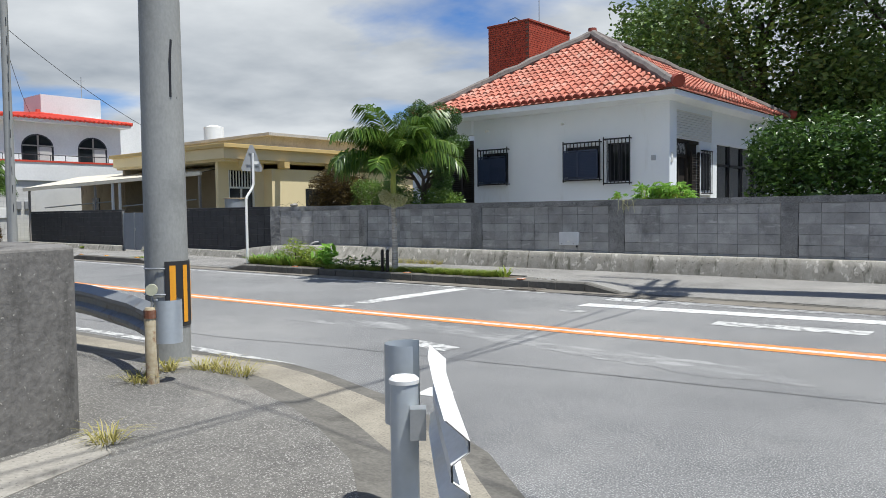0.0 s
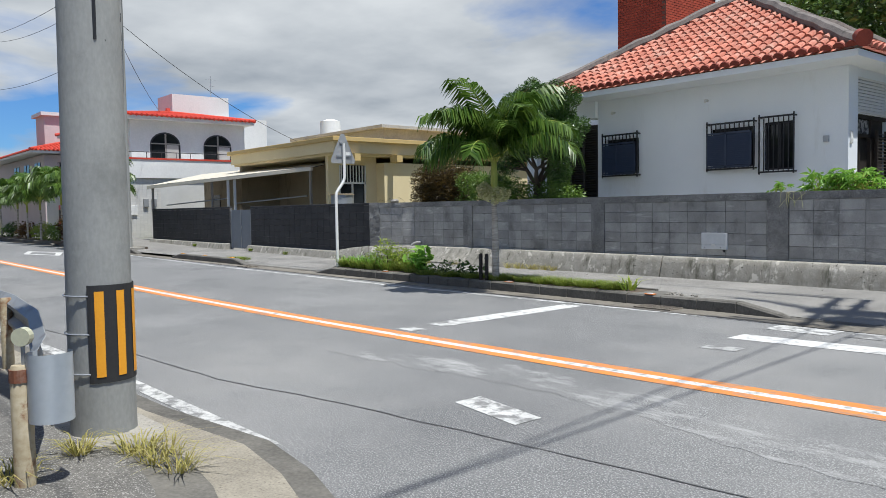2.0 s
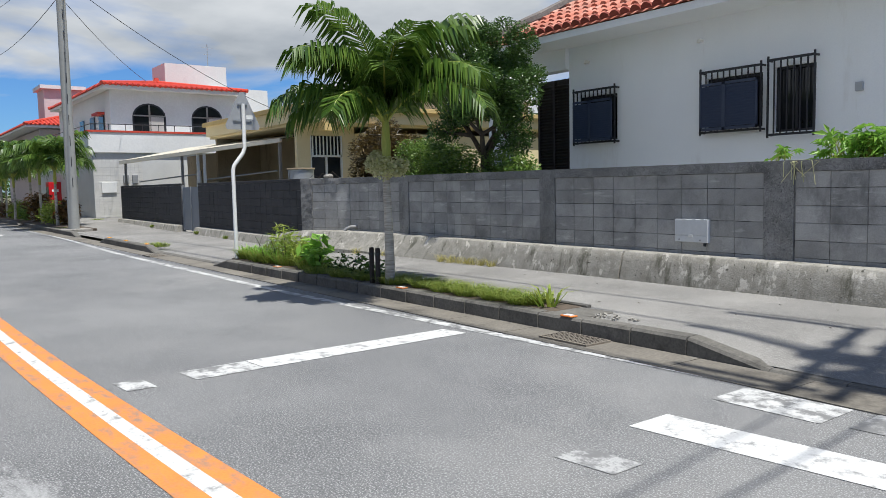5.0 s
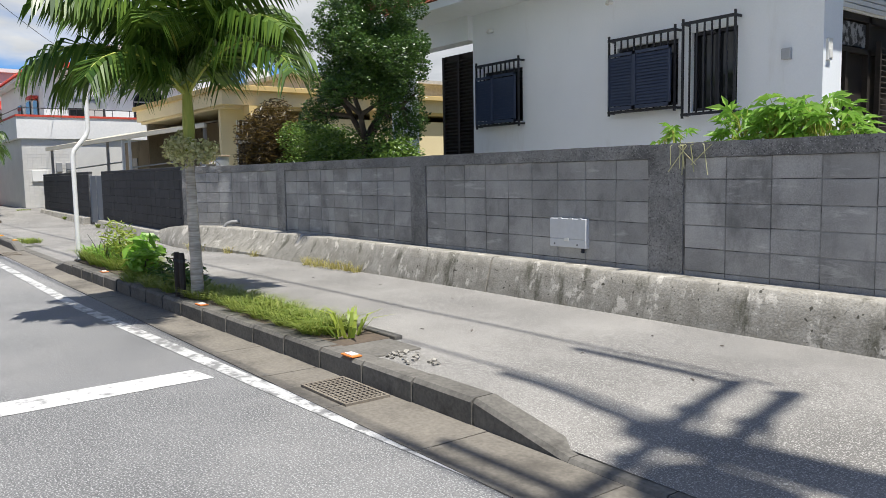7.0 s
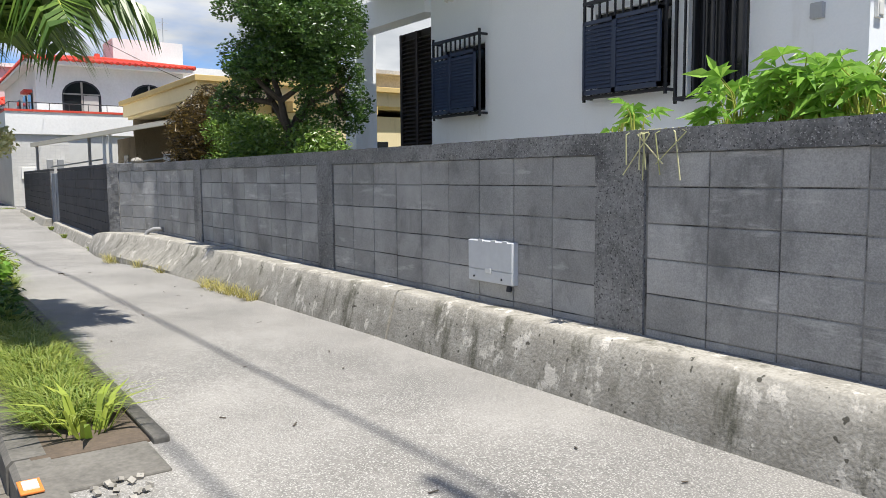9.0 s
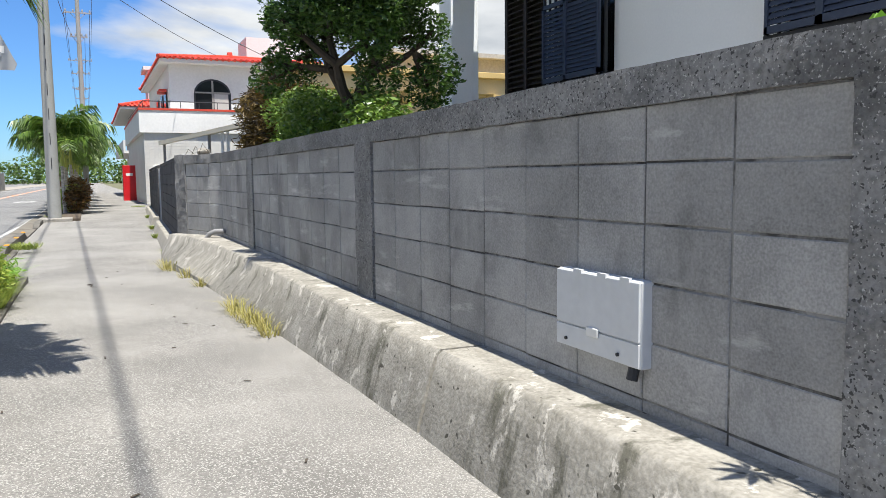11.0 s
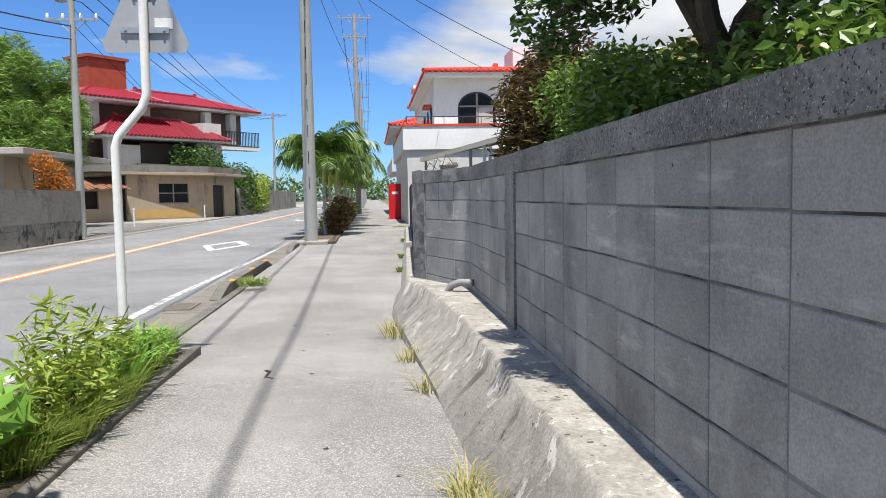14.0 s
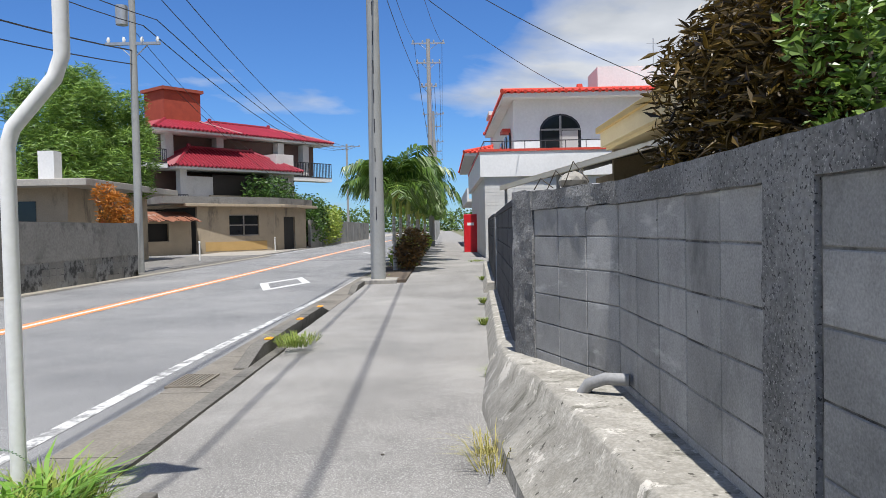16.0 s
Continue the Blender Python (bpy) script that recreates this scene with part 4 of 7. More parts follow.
part("meter", Bld(HO).box(-8.02, HY0 - 0.08, 2.73, -7.91, HY0, 2.86), mat("grey_plastic", (0.42, 0.44, 0.46), (0.36, 0.38, 0.4), 0.5, bump=0.02), house, "grey plastic meter box", bevel=0.01)
for x, z in ((-13.17, 3.86), (-10.6, 3.86)):
    part("vent_pipe", Bld(HO).tube([(x, HY0, z), (x, HY0 - 0.09, z), (x, HY0 - 0.11, z - 0.04)], 0.03, 8), WHITE, house, smooth=True)
# roof: eaves slab, hips, tiles
EZ, EX0, EX1, EY0, EY1 = 4.34, -15.2, -7.02, 17.45, 26.4
PEAK = Vector((-11.6, 21.8, 6.88))
part("eaves_slab", Bld(HO).box(EX0 + 0.03, EY0 + 0.03, HTOP, EX1 - 0.03, EY1 - 0.1, EZ - 0.012), WHITE_WALL, house, "white concrete eaves slab")
C = [Vector((EX0, EY0, EZ)), Vector((EX1, EY0, EZ)), Vector((EX1, EY1, EZ)), Vector((EX0, EY1, EZ))]
rb = Bld(HO)
for k in range(4):
    rb.add([tuple(C[k]), tuple(C[(k + 1) % 4]), tuple(PEAK)], [(0, 1, 2)])
part("roof_deck", rb, TILE, house, "red clay tile hip roof")


def half_tile(length, r, r2, lift):
    """A barrel tile running up the slope (local y), a little tapered and lifted at its foot."""
    vs, fs, n = [], [], 5
    for j, (y, rr, z) in enumerate(((0, r, lift), (length, r2, 0.0))):
        for k in range(n + 1):
            a = math.pi * k / n
            vs.append((rr * math.cos(a), y, rr * 0.95 * math.sin(a) + z))
    for k in range(n):
        fs.append((k, k + 1, n + 2 + k, n + 1 + k))
    fs.append(tuple(range(n + 1))[::-1])
    return Bld().add(vs, fs)


BARREL = half_tile(0.31, 0.085, 0.068, 0.028).mesh("tile", TILE, True)
TILE_END_MESH = half_tile(0.05, 0.115, 0.115, 0.0).mesh("eaves_tile", TILE_END, True)


def tile_slope(a, b, near, limit):
    """Barrel tiles in columns up one triangular slope over the eaves line from a to b."""
    a, b = Vector(a), Vector(b)
    u = (b - a).normalized()
    foot = a + u * (PEAK - a).dot(u)
    v = (PEAK - foot).normalized()
    w = u.cross(v)
    L, H = (b - a).length, (PEAK - foot).length
    f = (foot - a).length
    rest, count = Bld(HO), 0
    cols = int(L / 0.225)
    for i in range(cols):
        s = (i + 0.5) * L / cols
        top = H * (s / f if s < f else (L - s) / (L - f))
        base = a + u * s
        rot = Matrix((u, v, w)).transposed().to_4x4()
        m0 = Matrix.Translation(base + w * 0.05 - v * 0.04 - Vector(HO)) @ rot
        if near:
            piece("eaves_tile", TILE_END_MESH, house, m0)
        rows = int(top / 0.28)
        for j in range(rows):
            jit = 0.006 * math.sin(i * 7.3 + j * 3.1)
            m = Matrix.Translation(base + v * (j * 0.28) + w * (0.03 + jit)) @ rot
            if near and count < limit and j < 9:
                piece("tile", BARREL, house, Matrix.Translation(-Vector(HO)) @ m)
                count += 1
            else:
                rest.add([tuple(m @ q.co) for q in BARREL.vertices], [tuple(p.vertices) for p in BARREL.polygons])
    ob = part("tile_field", rest, TILE, house, smooth=True)
    ob["kind"] = "stuff"


tile_slope(C[0], C[1], True, 300)
tile_slope(C[1], C[2], False, 0)
tile_slope(C[2], C[3], False, 0)
tile_slope(C[3], C[0], False, 0)
eb = Bld(HO)
for i in range(33):
    y = EY0 + 0.14 + i * 0.275
    m = Matrix.Translation((EX1 + 0.04, y, EZ + 0.05)) @ pose(0, 0, 0, 0, 0, 90)
    eb.add([tuple(m @ q.co) for q in TILE_END_MESH.vertices], [tuple(p.vertices) for p in TILE_END_MESH.polygons])
part("eaves_tile_row", eb, TILE_END, house)
for k in range(4):
    a, c = C[k] + Vector((0, 0, 0.1)), PEAK + Vector((0, 0, 0.14))
    pts = [a.lerp(c, q / 14) + Vector((0.02 * math.sin(q * 5), 0, 0.015 * math.sin(q * 3.7))) for q in range(15)]
    part("hip_ridge", Bld(HO).tube(pts, [0.13 + 0.012 * math.sin(q * 2.9) for q in range(15)], 8), RIDGE, house, "grey mortared hip ridge", smooth=True)
    e = a + Vector((0, 0, 0.1))
    part("ridge_end_cap", Bld(HO).tube([e, e + (a - c).normalized() * 0.2], [0.13, 0.16], 10), TILE_END, house, smooth=True)
part("ridge_finial", Bld(HO).tube([PEAK + Vector((0, 0, 0.1)), PEAK + Vector((0, 0, 0.32))], [0.17, 0.13], 10), TILE_END, house, smooth=True)

# brick tower behind the roof
tower = thing("brick_tower", "red brick water tank tower behind the tiled roof", "tower", (-15.4, 23.2, -0.05))
TO = (-15.4, 23.2, -0.05)
part("body", Bld(TO).box(-16.25, 22.2, -0.05, -14.55, 24.9, 8.0), BRICK_JOINT, tower)
bm_ = Bld().box(0.006, -0.012, 0.006, 0.204, 0.0, 0.068).mesh("brick", BRICK)
bs_ = Bld().box(0, 0.006, 0.006, 0.012, 0.204, 0.068).mesh("brick", BRICK)
rest = Bld(TO)
for j in range(34):
    z = 5.4 + j * 0.075
    for i in range(9):
        x = -16.25 + i * 0.21 - (0.105 if j % 2 else 0)
        if x + 0.2 < -14.5:
            rest.box(max(x, -16.255) + 0.006, 22.19, z + 0.006, min(x + 0.204, -14.545), 22.2, z + 0.068)
    for i in range(14):
        y = 22.2 + i * 0.21 - (0.105 if j % 2 else 0)
        if y + 0.2 < 24.95:
            rest.box(-14.55, max(y, 22.195) + 0.006, z + 0.006, -14.54, min(y + 0.204, 24.9), z + 0.068)
part("brick_facing", rest, BRICK, tower)["kind"] = "stuff"
tower.location.x += 0.3
part("coping", Bld(TO).box(-16.29, 22.16, 7.96, -14.51, 24.94, 8.03), mat("terracotta_coping", (0.34, 0.08, 0.05), (0.24, 0.05, 0.03), 0.9, bump=0.2), tower, bevel=0.01)
part("hose", Bld(TO).tube([(-15.7, 22.6, 8.0), (-15.65, 22.6, 8.22), (-15.45, 22.7, 8.3), (-15.3, 22.75, 8.2), (-15.25, 22.8, 8.0)], 0.02, 6), WIRE, tower, smooth=True)
part("aerial", Bld(TO).tube([(-14.9, 23.4, 8.0), (-14.9, 23.4, 9.4)], 0.015, 6), STEEL, tower)


# ---- cream house with a flat roof ----
h2 = thing("cream_house", "cream plastered flat-roofed house behind the dark wall", "house", (-33, 24, -0.05))
O2 = (-33, 24, -0.05)
part("roof_slab", Bld(O2).box(-38.4, 19.5, 4.42, -28.2, 33, 4.6), CREAM_EDGE, h2, "ochre concrete roof slab", bevel=0.015)
part("fascia", Bld(O2).box(-38.2, 19.62, 3.95, -28.4, 19.8, 4.42).box(-28.6, 19.8, 3.95, -28.4, 32.8, 4.42), CREAM, h2)
part("soffit", Bld(O2).box(-38.2, 19.8, 3.85, -28.6, 32.8, 3.95), CREAM, h2)
for y in (20.4, 22.6, 25.5):
    part("beam_end", Bld(O2).box(-28.5, y, 3.6, -28.0, y + 0.3, 3.9), CREAM_EDGE, h2)
ew = Bld()
wall_with_openings(ew, 19.9, 22.4, -0.05, 3.85, 0, 0.2, [(20.45, 21.85, 0.8, 3.5)])
part("east_wall", Bld(O2).add([(-29.3 - y, x, z) for x, y, z in ew.v], [f[::-1] for f in ew.f]), CREAM, h2)
part("bay_wall", Bld(O2).box(-29.5, 22.4, -0.05, -28.7, 32, 3.6), CREAM, h2)
part("bay_window", Bld(O2).box(-28.72, 24.4, 1.2, -28.66, 26.6, 2.7), GLASS_DARK, h2)
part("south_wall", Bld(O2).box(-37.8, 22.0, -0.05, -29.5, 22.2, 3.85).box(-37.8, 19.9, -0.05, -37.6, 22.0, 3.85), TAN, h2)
part("back_wall", Bld(O2).box(-37.8, 32, -0.05, -28.7, 32.2, 3.85).box(-37.8, 22.2, -0.05, -37.6, 32, 3.85), CREAM, h2)
part("upper_slab", Bld(O2).box(-37, 23, 4.6, -29.5, 32, 5.2).box(-37.4, 22.6, 5.2, -29.1, 32.4, 5.34), mat("stained_pale_roof", (0.55, 0.53, 0.49), (0.35, 0.33, 0.3), 0.9, grain=15, blotch=0.8, bump=0.2), h2)
wn = part("window", Bld(O2).box(-29.42, 20.45, 0.8, -29.4, 21.85, 3.5), GLASS_DARK, h2)
part("frame", Bld(O2).box(-29.4, 20.45, 2.68, -29.32, 21.85, 2.76).box(-29.4, 21.12, 0.8, -29.32, 21.18, 2.7).box(-29.4, 20.45, 0.8, -29.32, 20.51, 3.5).box(-29.4, 21.79, 0.8, -29.32, 21.85, 3.5), WHITE, wn)
for k in range(9):
    part("bar", Bld(O2).box(-29.3, 20.52 + k * 0.155, 2.76, -29.26, 20.56 + k * 0.155, 3.48), WHITE, wn)
part("water_tank", Bld(O2).tube([(-36.6, 24.6, 5.34), (-36.6, 24.6, 6.3)], [0.55, 0.55], 16).tube([(-36.6, 24.6, 6.3), (-36.6, 24.6, 6.42)], [0.5, 0.2], 16), WHITE, h2, "round white water tank", smooth=True)

# lean-to canopy over the forecourt
can = thing("carport_canopy", "cream corrugated canopy on thin posts over the forecourt", "canopy", (-37, 18.5, -0.03))
O3 = (-37, 18.5, -0.03)
CA, CB, CC, CD = Vector((-41.9, 16.6, 2.98)), Vector((-30.4, 19.7, 3.45)), Vector((-31.6, 21.9, 3.86)), Vector((-44.0, 20.5, 3.75))
cb = Bld(O3)
for k in range(48):
    p, q = k / 48, (k + 1) / 48
    dz = Vector((0, 0, 0.008 if k % 2 else 0))
    cb.sheet(CA.lerp(CB, p) + dz, CA.lerp(CB, q) + dz, CD.lerp(CC, q) + dz, CD.lerp(CC, p) + dz, 0.04)
part("roof_sheet", cb, GALV_ROOF, can)["kind"] = "stuff"
# added sheet whose dark brown stands for the shade under the canopy
part("ceiling_board", Bld(O3).sheet(CA - Vector((0, 0, 0.045)), CB - Vector((0, 0, 0.045)), CC - Vector((0, 0, 0.045)), CD - Vector((0, 0, 0.045)), 0.015), DARK_WOOD, can, "added canopy underside, its shade put into the dark colour")
part("front_beam", Bld(O3).sheet(CA - Vector((0, 0, 0.03)), CB - Vector((0, 0, 0.03)), CB + Vector((0, 0.1, -0.03)), CA + Vector((0, 0.1, -0.03)), 0.13), GALV_ROOF, can)
for k, f in enumerate((0.02, 0.42, 0.52, 0.56, 0.98)):
    p = CA.lerp(CB, f)
    part("post", Bld(O3).box(p.x, p.y + 0.1, -0.03, p.x + 0.1, p.y + 0.2, p.z - 0.1), WHITE if k in (2, 3) else ALU, can)
for f in (0.1, 0.55):
    p, q = CA.lerp(CB, f), CA.lerp(CB, f + 0.4)
    part("rail", Bld(O3).tube([(p.x, p.y + 0.3, 1.95), (q.x, q.y + 0.3, 2.2)], 0.03, 6), STEEL, can)
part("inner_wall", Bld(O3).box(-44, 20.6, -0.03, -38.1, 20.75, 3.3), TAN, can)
part("side_window", Bld(O3).box(-42.6, 20.56, 1.4, -41.8, 20.6, 2.5), GLASS_DARK, can)

# steel drum tank on the wall's inner side
drum = thing("storage_drum", "dull grey steel drum tank beside the cream house", "drum", (-25.6, 18.2, 1.2))
part("stand", Bld().box(-0.4, -0.4, -1.25, 0.4, 0.4, 0.0), TAN, drum)
part("shell", Bld().tube([(0, 0, 0), (0, 0, 0.9)], 0.42, 18), STEEL, drum, smooth=True)
part("lid", Bld().tube([(0, 0, 0.9), (0, 0, 0.95)], 0.46, 18), mat("tan_lid", (0.4, 0.32, 0.22), (0.3, 0.24, 0.17), 0.8), drum, bevel=0.01)


# ---- two-storey white house with red roofs and arched windows ----
h3 = thing("arched_house", "white two-storey house with red roof and arched windows", "house", (-52, 20, -0.05))
O4 = (-52, 20, -0.05)


def arch(b, cx, y, z0, w, h, n=10, depth=0.1):
    """A filled arch shape in the plane of y."""
    pts = [(cx - w / 2, z0), (cx + w / 2, z0)] + [(cx + w / 2 * math.cos(math.pi * k / n), z0 + h - w * 0.42 + w * 0.42 * math.sin(math.pi * k / n)) for k in range(n + 1)]
    m = len(pts)
    return b.add([(x, y, z) for x, z in pts] + [(x, y + depth, z) for x, z in pts], [tuple(range(m)), tuple(range(m, 2 * m))[::-1]] + [(i, m + i, m + (i + 1) % m, (i + 1) % m) for i in range(m)])


def arch_x(b, x, cy, z0, w, h, n=10, depth=0.1):
    t = arch(Bld(), cy, 0, z0, w, h, n, depth)
    return b.add([(x - y, cx, z) for cx, y, z in t.v], [f[::-1] for f in t.f])


FXE = -48.9
part("ground_floor", Bld(O4).box(-66, 16.4, -0.05, FXE, 30, 3.8), mat("pale_small_tile", (0.6, 0.6, 0.58), (0.5, 0.5, 0.49), 0.7, grain=30, blotch=1, bump=0.1), h3, "pale tiled ground floor")
tb = Bld(O4)
for j in range(24):
    for i in range(12):
        tb.box(FXE, 16.42 + i * 0.225, 0.1 + j * 0.15, FXE + 0.012, 16.42 + i * 0.225 + 0.21, 0.1 + j * 0.15 + 0.135)
part("tile_facing", tb, mat("pale_facing_tile", (0.66, 0.65, 0.62), (0.56, 0.55, 0.52), 0.6, grain=20, blotch=2, bump=0.1, rnd=0.06), h3)["kind"] = "stuff"
part("parapet", Bld(O4).box(-66, 16.2, 3.8, FXE + 0.15, 16.4, 4.95).box(FXE, 16.4, 3.8, FXE + 0.15, 30, 4.95), FAR_WHITE, h3, "white balcony parapet")
part("parapet_trim", Bld(O4).box(-66, 16.17, 4.95, FXE + 0.2, 16.43, 5.06).box(FXE - 0.03, 16.43, 4.95, FXE + 0.2, 30, 5.06), RED_ROOF, h3, "red parapet trim")
UX = -50.8
part("upper_wall", Bld(O4).box(-66, 17.95, 3.8, UX, 25.8, 7.8), FAR_WHITE, h3)
for cy in (20.2, 23.8):
    w = part("window", arch_x(Bld(O4), UX + 0.02, cy, 5.15, 2.0, 1.75), BLACK_METAL, h3, "arched dark window")
    part("glass", arch_x(Bld(O4), UX + 0.05, cy, 5.2, 1.8, 1.6), GLASS_DARK, w)
    part("mullion", Bld(O4).box(UX + 0.05, cy - 0.05, 5.15, UX + 0.09, cy + 0.05, 6.8).box(UX + 0.05, cy - 0.95, 6.1, UX + 0.09, cy + 0.95, 6.18), ALU, w)
    part("curtain", Bld(O4).box(UX + 0.06, cy + 0.08, 5.2, UX + 0.07, cy + 0.85, 6.08), mat("pale_curtain", (0.5, 0.47, 0.45), (0.4, 0.38, 0.36), 0.9), w)
w = part("door", Bld(O4).box(UX - 2.6, 17.85, 4.0, UX - 1.4, 17.9, 6.2), GLASS_DARK, h3)
part("awning", Bld(O4).box(UX - 2.8, 17.5, 6.25, UX - 1.2, 17.9, 6.4), RED_ROOF, h3)
for x in (UX - 5, UX - 8):
    part("window", Bld(O4).box(x, 17.86, 4.8, x + 1.2, 17.9, 6.3), GLASS_DARK, h3)
rl = Bld(O4)
for y in steps(16.4, 29.5, 14):
    rl.tube([(FXE + 0.08, y, 5.06), (FXE + 0.08, y, 5.42)], 0.02, 5)
rl.tube([(FXE + 0.08, 16.4, 5.42), (FXE + 0.08, 29.5, 5.42)], 0.025, 5).tube([(FXE + 0.08, 16.4, 5.42), (-62, 16.3, 5.42)], 0.025, 5)
part("railing", rl, BLACK_METAL, h3)
RZ = 7.85


def hip_roof(parent, o, x0, x1, y0, y1, z, rise, material, soffit, ridge_axis="x", over=0.12, name="roof", ribs=0.32):
    """A hip roof with ribbed tile courses, a soffit slab and ridge rolls."""
    ib = min(x1 - x0, y1 - y0) / 2
    r0, r1 = (Vector((x0 + ib, (y0 + y1) / 2, z + rise)), Vector((x1 - ib, (y0 + y1) / 2, z + rise))) if x1 - x0 > y1 - y0 else (Vector(((x0 + x1) / 2, y0 + ib, z + rise)), Vector(((x0 + x1) / 2, y1 - ib, z + rise)))
    c = [Vector((x0, y0, z)), Vector((x1, y0, z)), Vector((x1, y1, z)), Vector((x0, y1, z))]
    part(name + "_soffit", Bld(o).box(x0 + 0.08, y0 + 0.08, z - 0.22, x1 - 0.08, y1 - 0.08, z - 0.02), soffit, parent)
    b, ribs_b = Bld(o), Bld(o)
    near = lambda p: r0 if (p - r0).length < (p - r1).length else r1
    for k in range(4):
        p, q = c[k], c[(k + 1) % 4]
        a, d = near(p), near(q)
        if (a - d).length < 1e-4:
            b.add([tuple(p), tuple(q), tuple(a)], [(0, 1, 2)])
        else:
            b.add([tuple(p), tuple(q), tuple(d), tuple(a)], [(0, 1, 2, 3)])
        u = (q - p).normalized()
        L = (q - p).length
        up = (a - p) - u * (a - p).dot(u)
        fa, fd = (a - p).dot(u), (d - p).dot(u)
        for i in range(int(L / ribs)):
            s = (i + 0.5) * ribs
            t = s / fa if s < fa else ((L - s) / (L - fd) if s > fd else 1.0)
            e = p + u * s
            ribs_b.tube([e + Vector((0, 0, 0.02)), e + up * t + Vector((0, 0, 0.02))], ribs * 0.3, 6)
    rp = part(name, b, material, parent)
    part("tile_ribs", ribs_b, material, rp)["kind"] = "stuff"
    for k in range(4):
        part("hip_roll", Bld(o).tube([c[k] + Vector((0, 0, 0.06)), near(c[k]) + Vector((0, 0, 0.1))], 0.12, 8), material, rp, smooth=True)
    part("ridge_roll", Bld(o).tube([r0 + Vector((0, 0, 0.1)), r1 + Vector((0, 0, 0.1))], 0.15, 8), material, rp, smooth=True)
    for p in (r0, r1):
        part("ridge_end", Bld(o).tube([p + Vector((0, 0, 0.1)), p + Vector((0, 0, 0.38))], [0.2, 0.15], 8), material, rp, smooth=True)
    return rp


hip_roof(h3, O4, -66.5, -50.0, 17.35, 26.3, RZ, 0.75, RED_ROOF, FAR_WHITE)
part("roof_block", Bld(O4).box(-61, 23.5, 8, -58, 28, 10.6), FAR_WHITE, h3, "white roof house for the water tank")
part("rear_block", Bld(O4).box(-62, 26.5, 0, -57.5, 31, 9.0), FAR_WHITE, h3)
part("aerial", Bld(O4).tube([(-59, 27, 10.6), (-59, 27, 12.4)], 0.03, 5).tube([(-59, 26.6, 12.1), (-59, 27.4, 12.1)], 0.02, 5).tube([(-59, 26.7, 11.6), (-59, 27.3, 11.6)], 0.02, 5), STEEL, h3)
part("meter_box", Bld(O4).box(FXE + 0.0, 16.8, 1.5, FXE + 0.1, 17.6, 2.1), WHITE, h3, bevel=0.01)
for k in range(2):
    part("meter", Bld(O4).box(FXE + 0.0, 18.0 + k * 0.5, 2.0, FXE + 0.14, 18.3 + k * 0.5, 2.5), mat("grey_meter", (0.3, 0.31, 0.32), None, 0.5), h3, bevel=0.02)

h3.scale = (0.92, 0.92, 0.92)
h3.location = (-48.67, 19.57, 0.03)
h5 = thing("pink_house", "pale house with a red roof further along the street", "house", (-76, 20, -0.05))
O5 = (-76, 20, -0.05)
part("body", Bld(O5).box(-88, 17.2, -0.05, -70, 30, 6.6), mat("pale_pink_plaster", (0.6, 0.52, 0.52), (0.5, 0.44, 0.44), 0.85, grain=10, blotch=0.5), h5)
for x in (-73, -77, -81):
    w = part("window", Bld(O5).box(x, 17.15, 4.4, x + 2, 17.2, 6.0), GLASS_DARK, h5)
    part("frame", Bld(O5).box(x + 0.95, 17.12, 4.4, x + 1.05, 17.16, 6.0).box(x, 17.12, 4.4, x + 2, 17.16, 4.5), ALU, w)
part("window", Bld(O5).box(-70.0, 18.4, 4.4, -69.96, 20.6, 6.0), GLASS_DARK, h5)
part("balcony", Bld(O5).box(-88, 16.2, 3.4, -69.6, 17.2, 3.6).box(-88, 16.2, 3.6, -69.6, 16.35, 4.4), FAR_WHITE, h5)
hip_roof(h5, O5, -89, -69, 16, 31, 6.9, 2.0, RED_ROOF, FAR_WHITE)
part("tower", Bld(O5).box(-78, 18.5, 7.5, -75, 21.5, 10.4), mat("pale_pink_plaster", (0.6, 0.52, 0.52)), h5)
part("tower_cap", Bld(O5).box(-78.3, 18.2, 10.4, -74.7, 21.8, 10.7), FAR_WHITE, h5)

h5.scale = (0.92, 0.92, 0.92)
h5.location = (-70.75, 19.57, 0.03)
# red vending machine on the path
vend = thing("vending_machine", "bright red drinks vending machine beside the footpath", "vending machine", (-55.0, 15.92, 0.12))
part("body", Bld().box(-0.5, -0.35, 0.0, 0.5, 0.35, 2.05), RED_PAINT, vend, bevel=0.02)
part("side_plate", Bld().box(0.5, -0.18, 1.45, 0.506, 0.18, 1.6), WHITE, vend, "plain white label bar")
part("window", Bld().box(-0.42, -0.36, 1.0, 0.42, -0.352, 1.75), GLASS_DARK, vend)
part("foot", Bld().box(-0.45, -0.3, -0.06, 0.45, 0.3, 0.0), BLACK_METAL, vend)


# ---- across the road: old walls, shed, big house with crimson roofs ----
h4 = thing("crimson_roof_house", "three-level house with crimson tile roofs and balconies", "house", (-72, -5.9, -0.05), 141.5)
O6 = (0, 0, -0.05)
W4 = mat("pale_house_wall", (0.62, 0.61, 0.58), (0.5, 0.49, 0.47), 0.85, grain=10, blotch=0.5, stain=(0.3, 0.29, 0.27), stain_scale=0.6, stain_lo=0.6, stain_hi=0.8)
# dark brown puts the shade below roofs and balconies into the wall colour
SHADE_BROWN = mat("shaded_brown_wall", (0.14, 0.09, 0.075), (0.1, 0.065, 0.055), 0.9)
part("lower_wall", Bld(O6).box(-4, 2.0, -0.05, 12.4, 13, 3.9), W4, h4)
